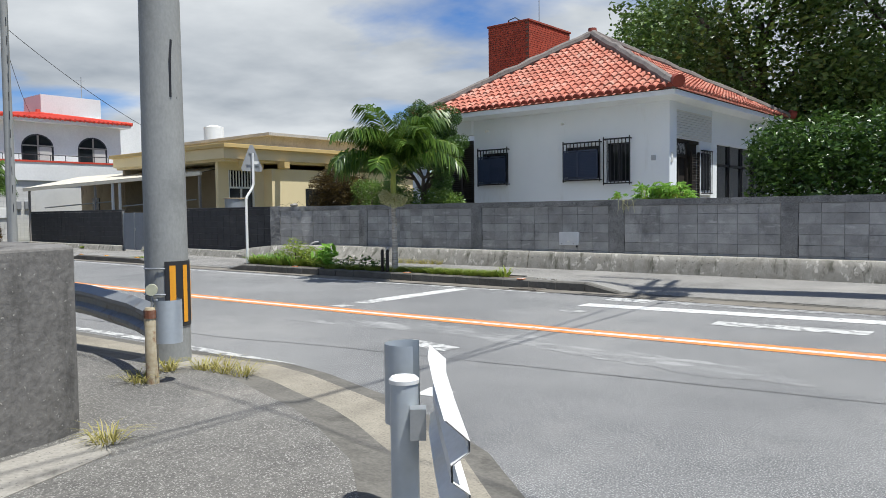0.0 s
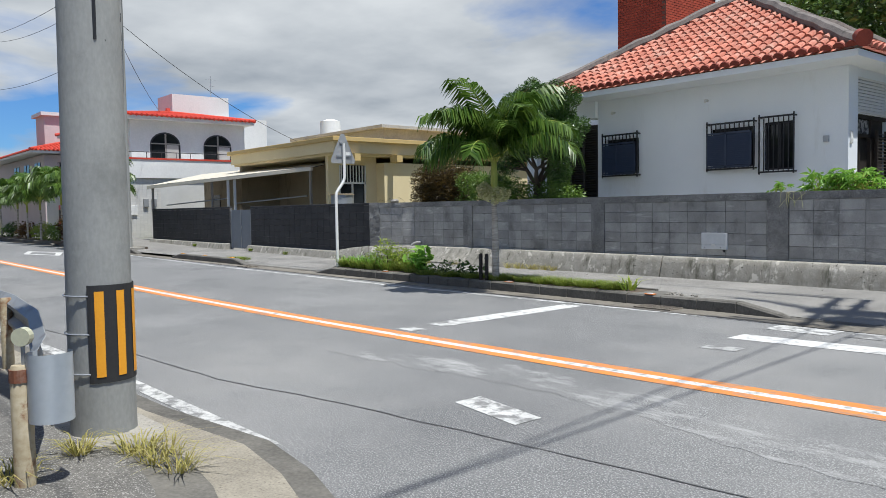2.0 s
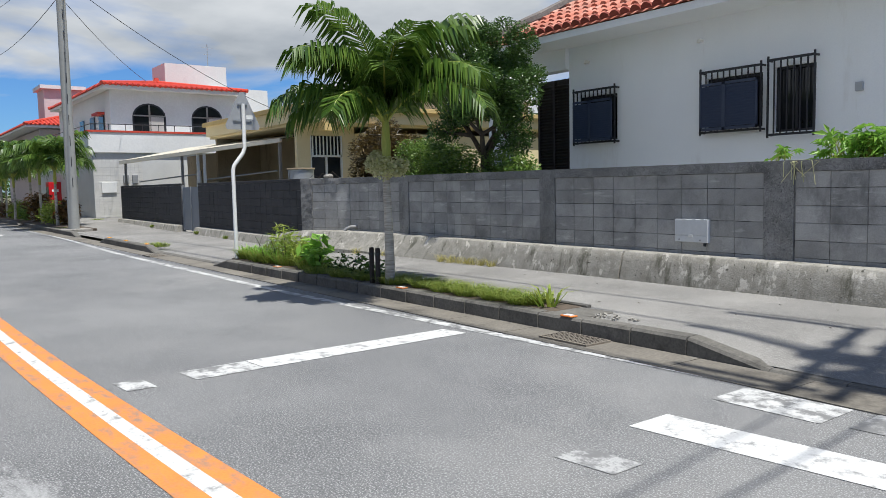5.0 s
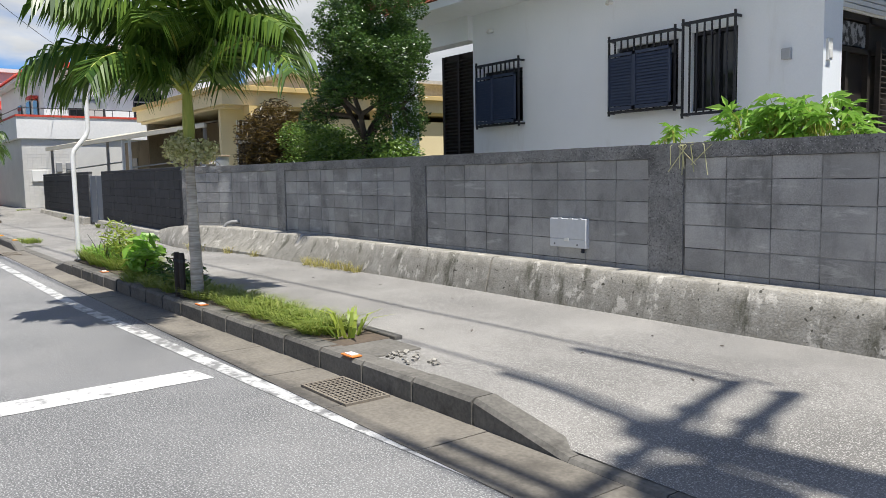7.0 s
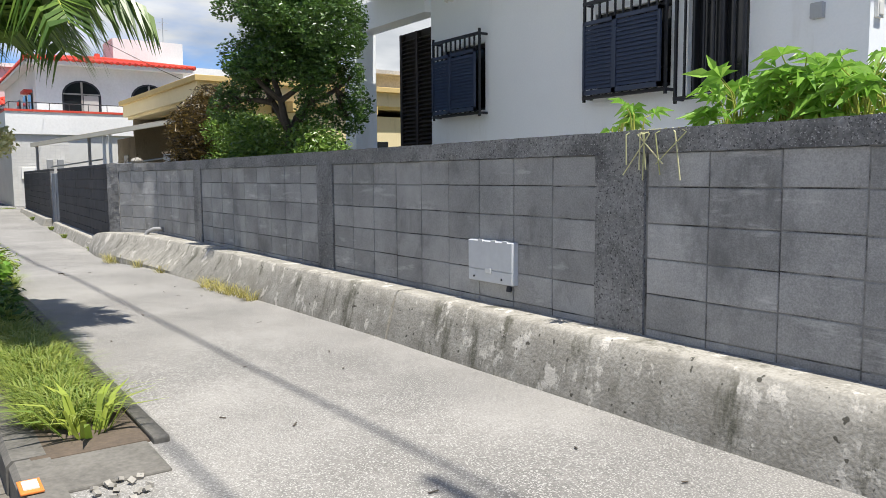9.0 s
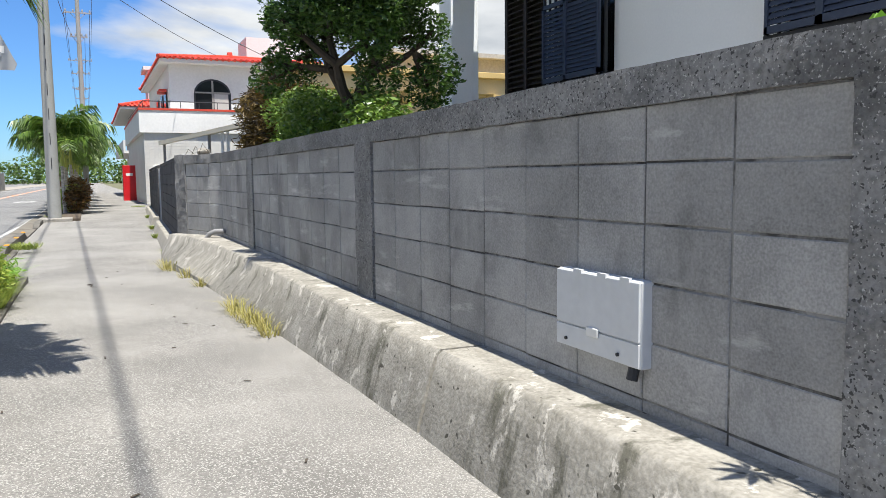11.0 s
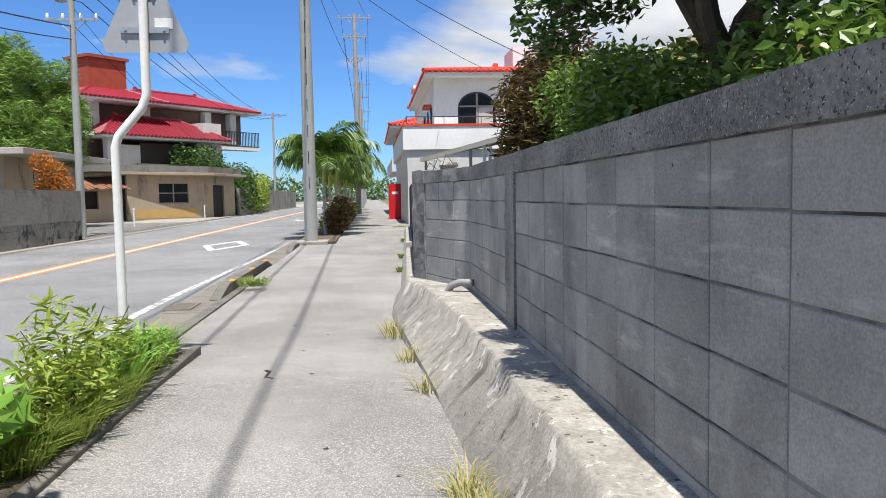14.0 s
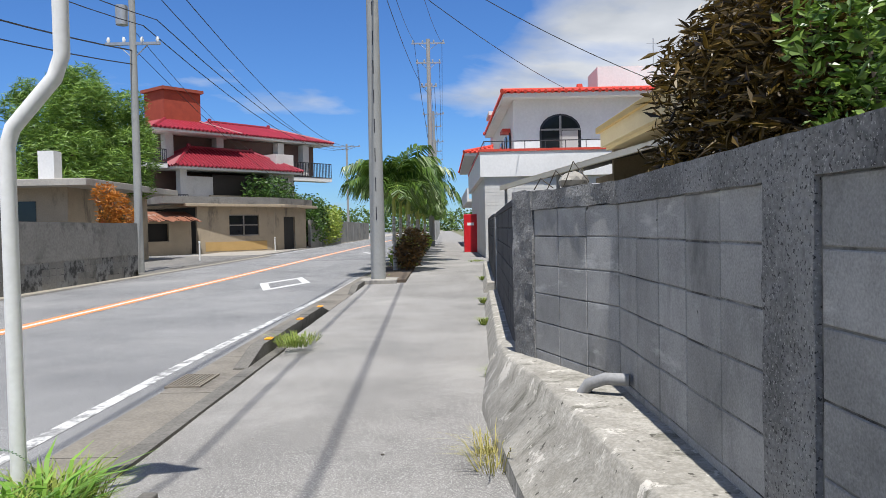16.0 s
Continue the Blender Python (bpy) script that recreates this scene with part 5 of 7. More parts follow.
part("middle_wall", Bld(O6).box(-4, 3.0, 3.9, 12.2, 12, 6.75), SHADE_BROWN, h4)
part("pillar", Bld(O6).box(0.9, 0.9, 3.9, 1.5, 1.5, 6.6), W4, h4)
part("pillar", Bld(O6).box(9.6, 0.9, 3.9, 10.4, 1.5, 6.6), W4, h4)
part("end_panel", Bld(O6).box(1.5, 1.1, 3.9, 4.0, 1.3, 6.0), W4, h4)
part("screen", Bld(O6).box(4.0, 1.15, 3.9, 9.6, 1.3, 6.2), DARK_WOOD, h4, "dark sliding screens")
part("parapet", Bld(O6).box(3.4, 0.6, 3.7, 10.4, 0.8, 4.5), TAN, h4)
part("gable_end", Bld(O6).box(10.6, 1.2, 3.9, 12.6, 3.0, 8.3), W4, h4)
hip_roof(h4, O6, 0.0, 12.7, 0.0, 6.5, 6.7, 1.75, CRIMSON, W4, name="lower_roof", ribs=0.38)
part("upper_wall", Bld(O6).box(-0.3, 4.0, 6.75, 17.5, 12, 9.6), SHADE_BROWN, h4)
for u in (1.2, 6.0, 12.6, 15.6):
    part("upper_pillar", Bld(O6).box(u, 3.3, 6.75, u + 0.7, 4.0, 9.6), W4, h4)
hip_roof(h4, O6, -0.8, 7.4, 1.6, 9.5, 9.75, 1.6, CRIMSON, W4, name="upper_roof", ribs=0.38)
hip_roof(h4, O6, 3.5, 19.0, 2.6, 11.5, 9.9, 1.45, CRIMSON, W4, name="wing_roof", ribs=0.38)
part("brick_tower", Bld(O6).box(1.6, 4.0, 9.9, 5.0, 7.0, 13.2), BRICK, h4, "red brick roof tower")
part("tower_cap", Bld(O6).box(1.4, 3.8, 13.2, 5.2, 7.2, 13.45), mat("terracotta_coping", (0.34, 0.08, 0.05)), h4)
for nm, u0, u1, d, z0, z1 in (("balcony_rail", -4.2, 1.2, 0.4, 3.2, 4.5), ("upper_balcony_rail", -4.5, -0.2, 1.0, 6.9, 8.0), ("side_balcony_rail", 13.5, 18.5, 2.6, 6.5, 7.9)):
    bal = Bld(O6)
    for u in steps(u0, u1, 26):
        bal.box(u, d, z0, u + 0.05, d + 0.05, z1)
    bal.box(u0, d - 0.02, z1 - 0.06, u1, d + 0.08, z1).box(u0, d - 0.02, z0, u1, d + 0.08, z0 + 0.06)
    part(nm, bal, BLACK_METAL, h4)
    part("balcony_slab", Bld(O6).box(u0 - 0.1, d, z0 - 0.35, u1 + 0.1, 4, z0), FAR_WHITE, h4)

shed = thing("roadside_shop", "old closed roadside shop of bare tan concrete", "shop", (-71, -1, -0.05))
O7 = (-71, -1, -0.05)
S0, S1, S2 = Vector((-66.4, -2.6)), Vector((-71.5, 1.6)), Vector((-77.0, 3.0))


def oriented_wall(a, b, z0, z1, holes, material, parent, o, t=0.2):
    """A wall from a to b in plan, its openings given along its length; returns the pose of its foot at a."""
    d = (b - a)
    m = pose(a.x, a.y, 0, 0, 0, math.degrees(math.atan2(d.y, d.x)))
    w = wall_with_openings(Bld(), 0, d.length, z0, z1, 0, t, holes)
    part("wall", Bld(o).add([tuple(m @ Vector(v)) for v in w.v], w.f), material, parent)
    return m


def on(m, b, o):
    return Bld(o).add([tuple(m @ Vector(v)) for v in b.v], b.f)


ms = oriented_wall(S0, S1, -0.05, 3.3, [(2.6, 5.2, 1.2, 2.75)], TAN, shed, O7)
me_ = oriented_wall(S1, S2, -0.05, 3.3, [(1.6, 3.6, 0.0, 2.6)], TAN, shed, O7)
w = part("window", on(ms, Bld().box(2.6, 0.14, 1.2, 5.2, 0.16, 2.75), O7), GLASS_DARK, shed)
part("frame", on(ms, Bld().box(2.6, 0.06, 1.2, 5.2, 0.13, 1.28).box(3.86, 0.06, 1.2, 3.94, 0.13, 2.75).box(2.6, 0.06, 1.95, 5.2, 0.13, 2.02).box(2.6, 0.06, 2.68, 5.2, 0.13, 2.75), O7), ALU, w)
part("door_void", on(me_, Bld().box(1.6, 0.14, 0.0, 3.6, 0.18, 2.6), O7), INTERIOR, shed)
part("base_band", on(ms, Bld().box(0.6, -0.012, 0.15, 5.9, 0.0, 0.8), O7), mat("ochre_band", (0.5, 0.33, 0.13), (0.4, 0.26, 0.1), 0.9, grain=15, blotch=1.2), shed, "ochre painted base")
part("roof_slab", Bld(O7).prism([(-65.4, -3.0), (-71.2, 2.5), (-77.6, 3.9), (-81, -4), (-71, -9)], 3.3, 3.5), TAN, shed, bevel=0.02)
part("roof_edge", Bld(O7).prism([(-64.4, -4.2), (-71.0, 2.1), (-77.4, 3.5), (-80.6, -4), (-70, -10)], 3.5, 4.0), GREY_WALL, shed, "weathered grey roof parapet")
part("fill", Bld(O7).prism([(-67.2, -2.4), (-71.6, 1.3), (-76.8, 2.6), (-79, -4), (-71.5, -7)], -0.05, 3.3), INTERIOR, shed)
lean = thing("lean_to", "collapsing lean-to with rusty tin roof beside the shop", "shed", (-64, -5, -0.05))
O8 = (-64, -5, -0.05)
ml = oriented_wall(Vector((-62.4, -6.4)), Vector((-66.0, -2.9)), -0.05, 2.3, [(1.2, 3.4, 0.95, 2.15)], TAN, lean, O8)
part("opening", on(ml, Bld().box(1.1, 0.3, 0.9, 3.5, 0.34, 2.2), O8), INTERIOR, lean)
lb = Bld()
for k in range(22):
    u = -0.4 + k * 0.26
    lb.sheet((u, -1.0, 2.3 + 0.06 * math.sin(k * 1.7)), (u + 0.25, -1.0, 2.3 + 0.06 * math.sin(k * 2.3)), (u + 0.25, 1.4, 3.0), (u, 1.4, 2.98), 0.02)
part("tin_roof", on(ml, lb, O8), RUST, lean)["kind"] = "stuff"

hut = thing("roadside_house", "low tan flat-roofed house behind the old wall", "house", (-44, -2, -0.05))
O9 = (-44, -2, -0.05)
part("body", Bld(O9).box(-56, -14, -0.05, -47, -2.0, 3.6), TAN, hut)
part("roof_slab", Bld(O9).box(-57, -14.5, 3.6, -45.8, -0.6, 3.9), mat("pale_concrete_slab", (0.45, 0.42, 0.37), (0.3, 0.28, 0.25), 0.9, grain=12, blotch=0.8), hut, bevel=0.02)
part("window", Bld(O9).box(-47, -6.0, 1.4, -46.96, -3.4, 3.0), GLASS_DARK, hut)
part("window", Bld(O9).box(-53, -2.0, 1.4, -50, -1.96, 3.0), GLASS_DARK, hut)
part("vent_block", Bld(O9).box(-47.6, -3.2, 3.9, -46.9, -2.5, 5.2), FAR_WHITE, hut)

old = tagged(new("wall_across"), "old grey plot wall, plaster above bare blocks", "wall", "", "structure")
part("upper", Bld().box(-44.4, 2.35, 0.75, -20, 2.5, 1.85), GREY_WALL, old)
part("core", Bld().box(-44.4, 2.37, -0.05, -20, 2.48, 0.78), JOINT, old)
part("side", Bld().box(-44.4, -6, -0.05, -44.2, 2.35, 1.85), GREY_WALL, old)
old.location = (4.3, 1.3, 0)
far_wall = tagged(new("wall_far_across"), "grey painted plot wall along the road", "wall", "", "structure")
for k in range(8):
    part("panel", Bld().box(-128 + k * 6.2, 2.9, -0.05, -128 + k * 6.2 + 6.1, 3.1, 2.4), GREY_WALL, far_wall)
    part("pilaster", Bld().box(-128 + k * 6.2 - 0.2, 2.86, -0.05, -128 + k * 6.2 + 0.1, 3.14, 2.45), GREY_WALL, far_wall)
setting("far_pavement", Bld().box(-300, -1.5, -0.05, -13, 3.3, 0.05), mat("dusty_concrete_path", (0.36, 0.33, 0.28), (0.24, 0.22, 0.19), 0.92, grain=30, blotch=0.8, bump=0.3), "dusty concrete verge across the road", category="pavement")

# old rough wall at the near corner
corner = setting("wall_corner", Bld().prism([(-15, 2.5), (-5.15, 2.5), (-4.75, 2.36), (-4.63, 2.1), (-4.2, 0.4), (-2.4, -6.4), (-2.75, -6.5), (-4.45, 0.3), (-4.85, 2.0), (-15, 2.15)], 0.0, 1.3), OLD_WALL, "rough dark concrete wall at the street corner", bevel=0.02)
setting("wall_apron", Bld().prism([(-4.62, 2.42), (-4.1, 2.25), (-3.3, 0.2), (-4.02, 0.2)], 0.04, 0.062), CONCRETE, "pale concrete apron along the corner wall", category="pavement")
# plain closing walls behind the walk
setting("wall_behind", Bld().box(24, -40, -0.05, 24.3, 3, 2.5), GREY_WALL, "plain plot wall further up the street")


# ---- planting ----
RNG = np.random.default_rng(7)


def leaf_cloud(name, centres, radii, n, size, material, parent, o, flat=0.25, slim=0.5, droop=0.0, label="", shell=0.55):
    """Many small folded leaves spread through overlapping clumps, thicker near the clumps' skins."""
    centres, radii = np.asarray(centres, float), np.asarray(radii, float)
    if radii.ndim == 1:
        radii = np.repeat(radii[:, None], 3, 1)
    w = np.prod(radii, 1) ** 0.67
    k = RNG.choice(len(centres), n, p=w / w.sum())
    d = RNG.normal(size=(n, 3))
    d /= np.linalg.norm(d, axis=1)[:, None]
    r = shell + (1 - shell) * RNG.random(n) ** 0.6
    p = centres[k] + d * r[:, None] * radii[k] * (0.85 + 0.3 * RNG.random(n))[:, None]
    u = RNG.normal(size=(n, 3)); u[:, 2] = u[:, 2] * 0.5 - droop
    u /= np.linalg.norm(u, axis=1)[:, None]
    nn = d * 0.5 + RNG.normal(size=(n, 3)) * 0.5; nn[:, 2] += flat
    v = np.cross(nn, u)
    v /= np.linalg.norm(v, axis=1)[:, None] + 1e-9
    up = np.cross(u, v)
    s = size * (0.6 + 0.8 * RNG.random(n))[:, None]
    quad = np.stack([p - u * s * 0.5, p + v * s * slim * 0.5 + up * s * 0.08, p + u * s * 0.5, p - v * s * slim * 0.5 + up * s * 0.08], 1).reshape(-1, 3) - np.asarray(o)
    me = bpy.data.meshes.new(name)
    me.from_pydata(quad, [], np.arange(4 * n).reshape(-1, 4))
    me.materials.append(material)
    ob = new(name, me)
    ob.parent = parent
    tagged(ob, label)
    return ob


def limb(b, p, d, length, r, depth, tips, spread=0.7):
    """A forking limb; ends are gathered in tips."""
    q = p + d * length
    mid = p + d * length * 0.5 + Vector(RNG.normal(size=3)) * length * 0.05
    b.tube([p, mid, q], [r, r * 0.85, r * 0.68], 7, False)
    if depth == 0:
        tips.append(q)
        return
    for k in range(2 if RNG.random() < 0.6 else 3):
        e = (d + Vector(RNG.normal(size=3)) * spread + Vector((0, 0, 0.15))).normalized()
        limb(b, q, e, length * (0.68 + 0.25 * RNG.random()), r * 0.66, depth - 1, tips, spread)


def tree(label, at, trunk_h, lean, spread, length, r, depth, leaves, size, material, crown_r, name="tree", cat="tree", slim=0.5, extra=()):
    t = thing(name, label, cat, at)
    b, tips = Bld(), []
    p = Vector((0, 0, -0.15))
    top = Vector((lean[0], lean[1], trunk_h))
    b.tube([p, p.lerp(top, 0.5) + Vector((0.03, 0.02, 0)), top], [r * 1.25, r * 1.05, r], 9, False)
    for k in range(4):
        a = k * 1.57 + RNG.random()
        limb(b, top, Vector((math.cos(a) * spread, math.sin(a) * spread, 1)).normalized(), length, r * 0.62, depth, tips)
    part("trunk", b, BARK, t, smooth=True)
    tips = [tuple(q) for q in tips] + list(extra)
    leaf_cloud("crown", tips, [crown_r * (0.7 + 0.6 * RNG.random()) for _ in tips], leaves, size, material, t, (0, 0, 0), slim=slim)
    return t


crown_spots = []
while len(crown_spots) < 74:
    d = RNG.normal(size=3); d /= np.linalg.norm(d)
    r = 0.4 + 0.58 * RNG.random()
    p = (0.1 + 1.3 * d[0] * r, 0.15 + 1.05 * d[1] * r, 3.25 + 1.0 * d[2] * r)
    if p[2] > 2.5 or abs(p[0] - 0.1) > 0.9:
        crown_spots.append(p)
tree("broad-leaved garden tree with forked dark limbs behind the wall", (-13.8, 16.2, 0.3), 1.7, (-0.05, 0.05), 0.6, 0.5, 0.1, 2, 60000, 0.052, LEAF_TREE, 0.22, extra=crown_spots)
# woods behind the tiled house
for (x, y, h, r) in ((-9.5, 31, 15, 5.0), (-3.5, 30, 14.5, 4.8), (2.5, 28, 14, 5), (8, 26, 13, 5), (-15.5, 36, 11.5, 4.2), (14, 25, 12, 5), (0, 36, 16, 5.5)):
    t = thing("tree", "tall dark broad-leaved tree of the wood behind the house", "tree", (x, y, -0.1), group="wood behind the house")
    b, tips = Bld(), []
    b.tube([(0, 0, -0.1), (0.2, 0.1, h * 0.3), (0.1, 0, h * 0.6)], [0.35, 0.28, 0.15], 8, False)
    for k in range(7):
        a = k * 0.9
        e = Vector((math.cos(a) * r * 0.6, math.sin(a) * r * 0.6, h * (0.5 + 0.05 * k)))
        b.tube([(0.15, 0.05, h * (0.25 + 0.04 * k)), tuple(e * 0.6 + Vector((0, 0, h * 0.15))), tuple(e)], [0.14, 0.09, 0.04], 6, False)
    part("trunk", b, BARK, t, smooth=True)
    cs = []
    for k in range(60):
        d = RNG.normal(size=3); d /= np.linalg.norm(d)
        cs.append((d[0] * r * 0.8, d[1] * r * 0.8, h * 0.56 + d[2] * h * 0.36))
    leaf_cloud("crown", cs, [r * (0.22 + 0.16 * RNG.random()) for _ in cs], 38000, 0.22, LEAF_DARK, t, (0, 0, 0), slim=0.55)


def shrub(label, at, cs, rs, n, size, material, name="shrub", cat="shrub", slim=0.5, stems=True, group="", flat=0.25):
    t = thing(name, label, cat, at, group=group)
    if stems:
        b = Bld()
        for c in cs:
            b.tube([(c[0] * 0.15, c[1] * 0.15, -0.05), (c[0] * 0.7, c[1] * 0.7, c[2] * 0.6), tuple(c)], [0.022, 0.016, 0.008], 5, False)
        part("stem", b, BARK, t)
    leaf_cloud("foliage", cs, rs, n, size, material, t, (0, 0, 0), slim=slim, flat=flat)
    return t


shrub("dense green hedge tree beside the tiled house", (-3.7, 19.4, 0.3), [(x, y, z) for x in (-1.5, -0.4, 0.8, 2.0, 3.2) for y in (-0.4, 0.6) for z in (0.8, 1.6, 2.3, 2.75 + 0.1 * x)], [0.72] * 40, 30000, 0.14, LEAF_TREE, flat=0.5)
shrub("leafy green shrub under the garden tree", (-14.0, 16.2, 0.4), [(x, 0.12 * math.sin(x * 3), z + 0.1 * math.sin(x * 2.1)) for x in (-1.3, -0.85, -0.4, 0.05, 0.5, 0.95, 1.35) for z in (0.75, 1.1, 1.46 - 0.16 * x)], [0.34] * 21, 17000, 0.065, LEAF_HEDGE)
shrub("tall loose yellow-green shrub behind the block wall", (-15.75, 16.25, 0.36), [(x, y, z) for x in (-0.55, -0.1, 0.35, 0.75) for y in (-0.1, 0.3) for z in (0.95, 1.35, 1.78 - 0.1 * x)] + [(-0.9, 0.1, 1.95), (-1.1, 0.1, 2.05), (-0.4, 0.2, 1.95)], [0.3] * 24 + [0.2, 0.14, 0.25], 14000, 0.06, LEAF_HEDGE, slim=0.45)
shrub("bronze-leaved croton bush behind the wall's bent end", (-18.0, 16.25, 0.36), [(x, y, z) for x in (-0.2, 0.25, 0.7, 1.15) for y in (-0.05, 0.35) for z in (0.95, 1.45, 1.95)] + [(0.05, 0.15, 2.2), (0.5, 0.15, 2.3)], [0.38] * 26, 25000, 0.11, LEAF_BRONZE, slim=0.2, flat=0.3)
# bright leaves over the wall
def lobed_plant(name, label, cat, at, stalks, n, size, spread, group=""):
    """Stalks that carry hand-shaped leaves of five to seven pointed lobes."""
    t = thing(name, label, cat, at, group=group)
    st, V, F = Bld(), [], []
    for i in range(n):
        c = Vector(stalks[i % len(stalks)])
        az, el = RNG.random() * 6.283, 0.1 + 0.9 * RNG.random()
        p = c + Vector((math.cos(az) * spread * (1.1 - 0.5 * el), math.sin(az) * spread * 0.8, (el - 0.55) * spread * 1.5))
        st.tube([(c.x, c.y, c.z - 0.3), tuple(c.lerp(p, 0.5) + Vector((0, 0, -0.03))), tuple(p)], [0.006, 0.004, 0.003], 4, False)
        out = Vector((math.cos(az), math.sin(az), 0.35 * RNG.normal() - 0.1)).normalized()
        nrm = (Vector((0, -0.35, 1)) + Vector(RNG.normal(size=3)) * 0.35).normalized()
        sd = nrm.cross(out).normalized()
        up = out.cross(sd)
        s = size * (0.65 + 0.6 * RNG.random())
        lobes = 7 if RNG.random() < 0.6 else 5
        for j in range(lobes):
            a = radians(-115 + 230 * j / (lobes - 1))
            d = out * math.cos(a) + sd * math.sin(a)
            e = out * -math.sin(a) + sd * math.cos(a)
            L2 = s * (1 - 0.42 * abs(a) / 2)
            k = len(V)
            V += [tuple(p), tuple(p + d * L2 * 0.45 + e * L2 * 0.15 + up * 0.02), tuple(p + d * L2 - up * L2 * 0.18), tuple(p + d * L2 * 0.45 - e * L2 * 0.15 + up * 0.02), tuple(p + d * L2 * 0.5 - up * 0.004)]
            F += [(k, k + 1, k + 4), (k + 1, k + 2, k + 4), (k + 2, k + 3, k + 4), (k + 3, k, k + 4)]
    part("stalk", st, CROWNSHAFT, t)
    part("foliage", Bld().add(V, F), LEAF_BRIGHT, t)
    return t


for px, hh in ((-7.0, 1.47), (-6.68, 1.5), (-6.35, 1.5)):
    lobed_plant("papaya_plant", "bright green papaya-like plant with lobed leaves behind the wall", "plant", (px, 15.95, 0.36), [(-0.1, 0, hh), (0.1, 0.03, hh - 0.02), (0, -0.05, hh + 0.05)], 58, 0.17, 0.22, group="papaya plants behind the wall")
lobed_plant("wall_seedling", "small pale green seedling rooted on the wall top", "plant", (-7.62, 15.6, 1.71), [(-0.06, 0, 0.1), (0.1, 0, 0.12)], 9, 0.13, 0.13)
roots = Bld()
for k in range(9):
    a = -7.5 + 0.04 * k
    roots.tube([(a, 15.56, 1.72), (a + 0.1 * math.sin(k), 15.5, 1.69), (a + 0.12 * math.sin(k * 2.1), 15.505, 1.52 - 0.03 * (k % 4))], 0.004, 4, False)
tagged(part("dry_roots", roots, PALE_FLOWER), "pale dry roots hanging down the block wall", "roots", "", "thing")


def blades(name, spots, n, h, material, parent=None, o=(0, 0, 0), w=0.012, lean=0.6):
    """Tufts of bent grass blades at the given (x, y, z, radius)."""
    V, F = [], []
    for i in range(n):
        x, y, z, r = spots[int(RNG.integers(len(spots)))]
        a, q = RNG.random() * 6.283, r * math.sqrt(RNG.random())
        px, py = x + q * math.cos(a), y + q * math.sin(a)
        b = a + RNG.normal() * 0.6
        hh = h * (0.45 + 0.75 * RNG.random())
        ln = hh * (lean * 0.5 + lean * RNG.random()) * (0.4 + 0.8 * q / r)
        dx, dy = math.cos(b) * ln, math.sin(b) * ln
        sx, sy = -math.sin(b) * w, math.cos(b) * w
        k = len(V)
        V += [(px - sx - o[0], py - sy - o[1], z - 0.01 - o[2]), (px + sx - o[0], py + sy - o[1], z - 0.01 - o[2]), (px + dx * 0.4 + sx * 0.8 - o[0], py + dy * 0.4 + sy * 0.8 - o[1], z + hh * 0.6 - o[2]),
              (px + dx * 0.4 - sx * 0.8 - o[0], py + dy * 0.4 - sy * 0.8 - o[1], z + hh * 0.6 - o[2]), (px + dx - o[0], py + dy - o[1], z + hh * (1 - 0.3 * lean) - o[2])]
        F += [(k, k + 1, k + 2, k + 3), (k + 3, k + 2, k + 4)]
    me = bpy.data.meshes.new(name)
    me.from_pydata(V, [], F)
    me.materials.append(material)
    ob = new(name, me)
    ob.parent = parent
    return ob


# planting strip along the kerb
setting("planting_bed", Bld().box(-17.1, 12.45, 0.05, -8.35, 13.0, 0.165), SOIL, "bare soil of the kerbside planting strip", bevel=0.02, category="bed")
setting("bed_edging", Bld().box(-17.15, 13.0, 0.05, -8.3, 13.08, 0.18).box(-8.35, 12.47, 0.05, -7.9, 12.98, 0.16), KERB, "low concrete edging of the planting strip", bevel=0.01, category="kerb")
shrub("mixed yellow-green kerbside shrubs", (-15.2, 12.75, 0.16), [(-0.7, 0, 0.16), (-0.35, 0.05, 0.32), (0.0, -0.05, 0.48), (0.3, 0.0, 0.38), (0.62, 0.05, 0.25)], [0.2, 0.24, 0.25, 0.22, 0.2], 620, 0.12, LEAF_YELLOW, slim=0.2, flat=0.5)
shrub("pale green kerbside bush", (-14.9, 12.85, 0.16), [(-0.1, 0, 0.22), (0.1, 0.05, 0.3)], [0.22, 0.22], 600, 0.06, LEAF_YELLOW, slim=0.4)
shrub("broad bright leaves in the planting strip", (-14.0, 12.7, 0.16), [(-0.2, 0, 0.25), (0.05, 0.05, 0.38), (0.25, -0.05, 0.22)], [0.2, 0.22, 0.18], 130, 0.22, LEAF_BRIGHT, slim=0.42, flat=0.9)
shrub("low green creepers in the planting strip", (-12.8, 12.72, 0.16), [(-0.5, 0, 0.12), (-0.1, 0.05, 0.16), (0.3, -0.05, 0.12), (0.65, 0, 0.1)], [0.2] * 4, 380, 0.09, LEAF_TREE, slim=0.4)
shrub("feathery weeds at the end of the planting strip", (-16.2, 12.9, 0.15), [(-0.2, 0, 0.15), (0.1, 0.05, 0.25), (0.3, -0.05, 0.2)], [0.16, 0.16, 0.15], 260, 0.07, LEAF_BRIGHT, slim=0.25)
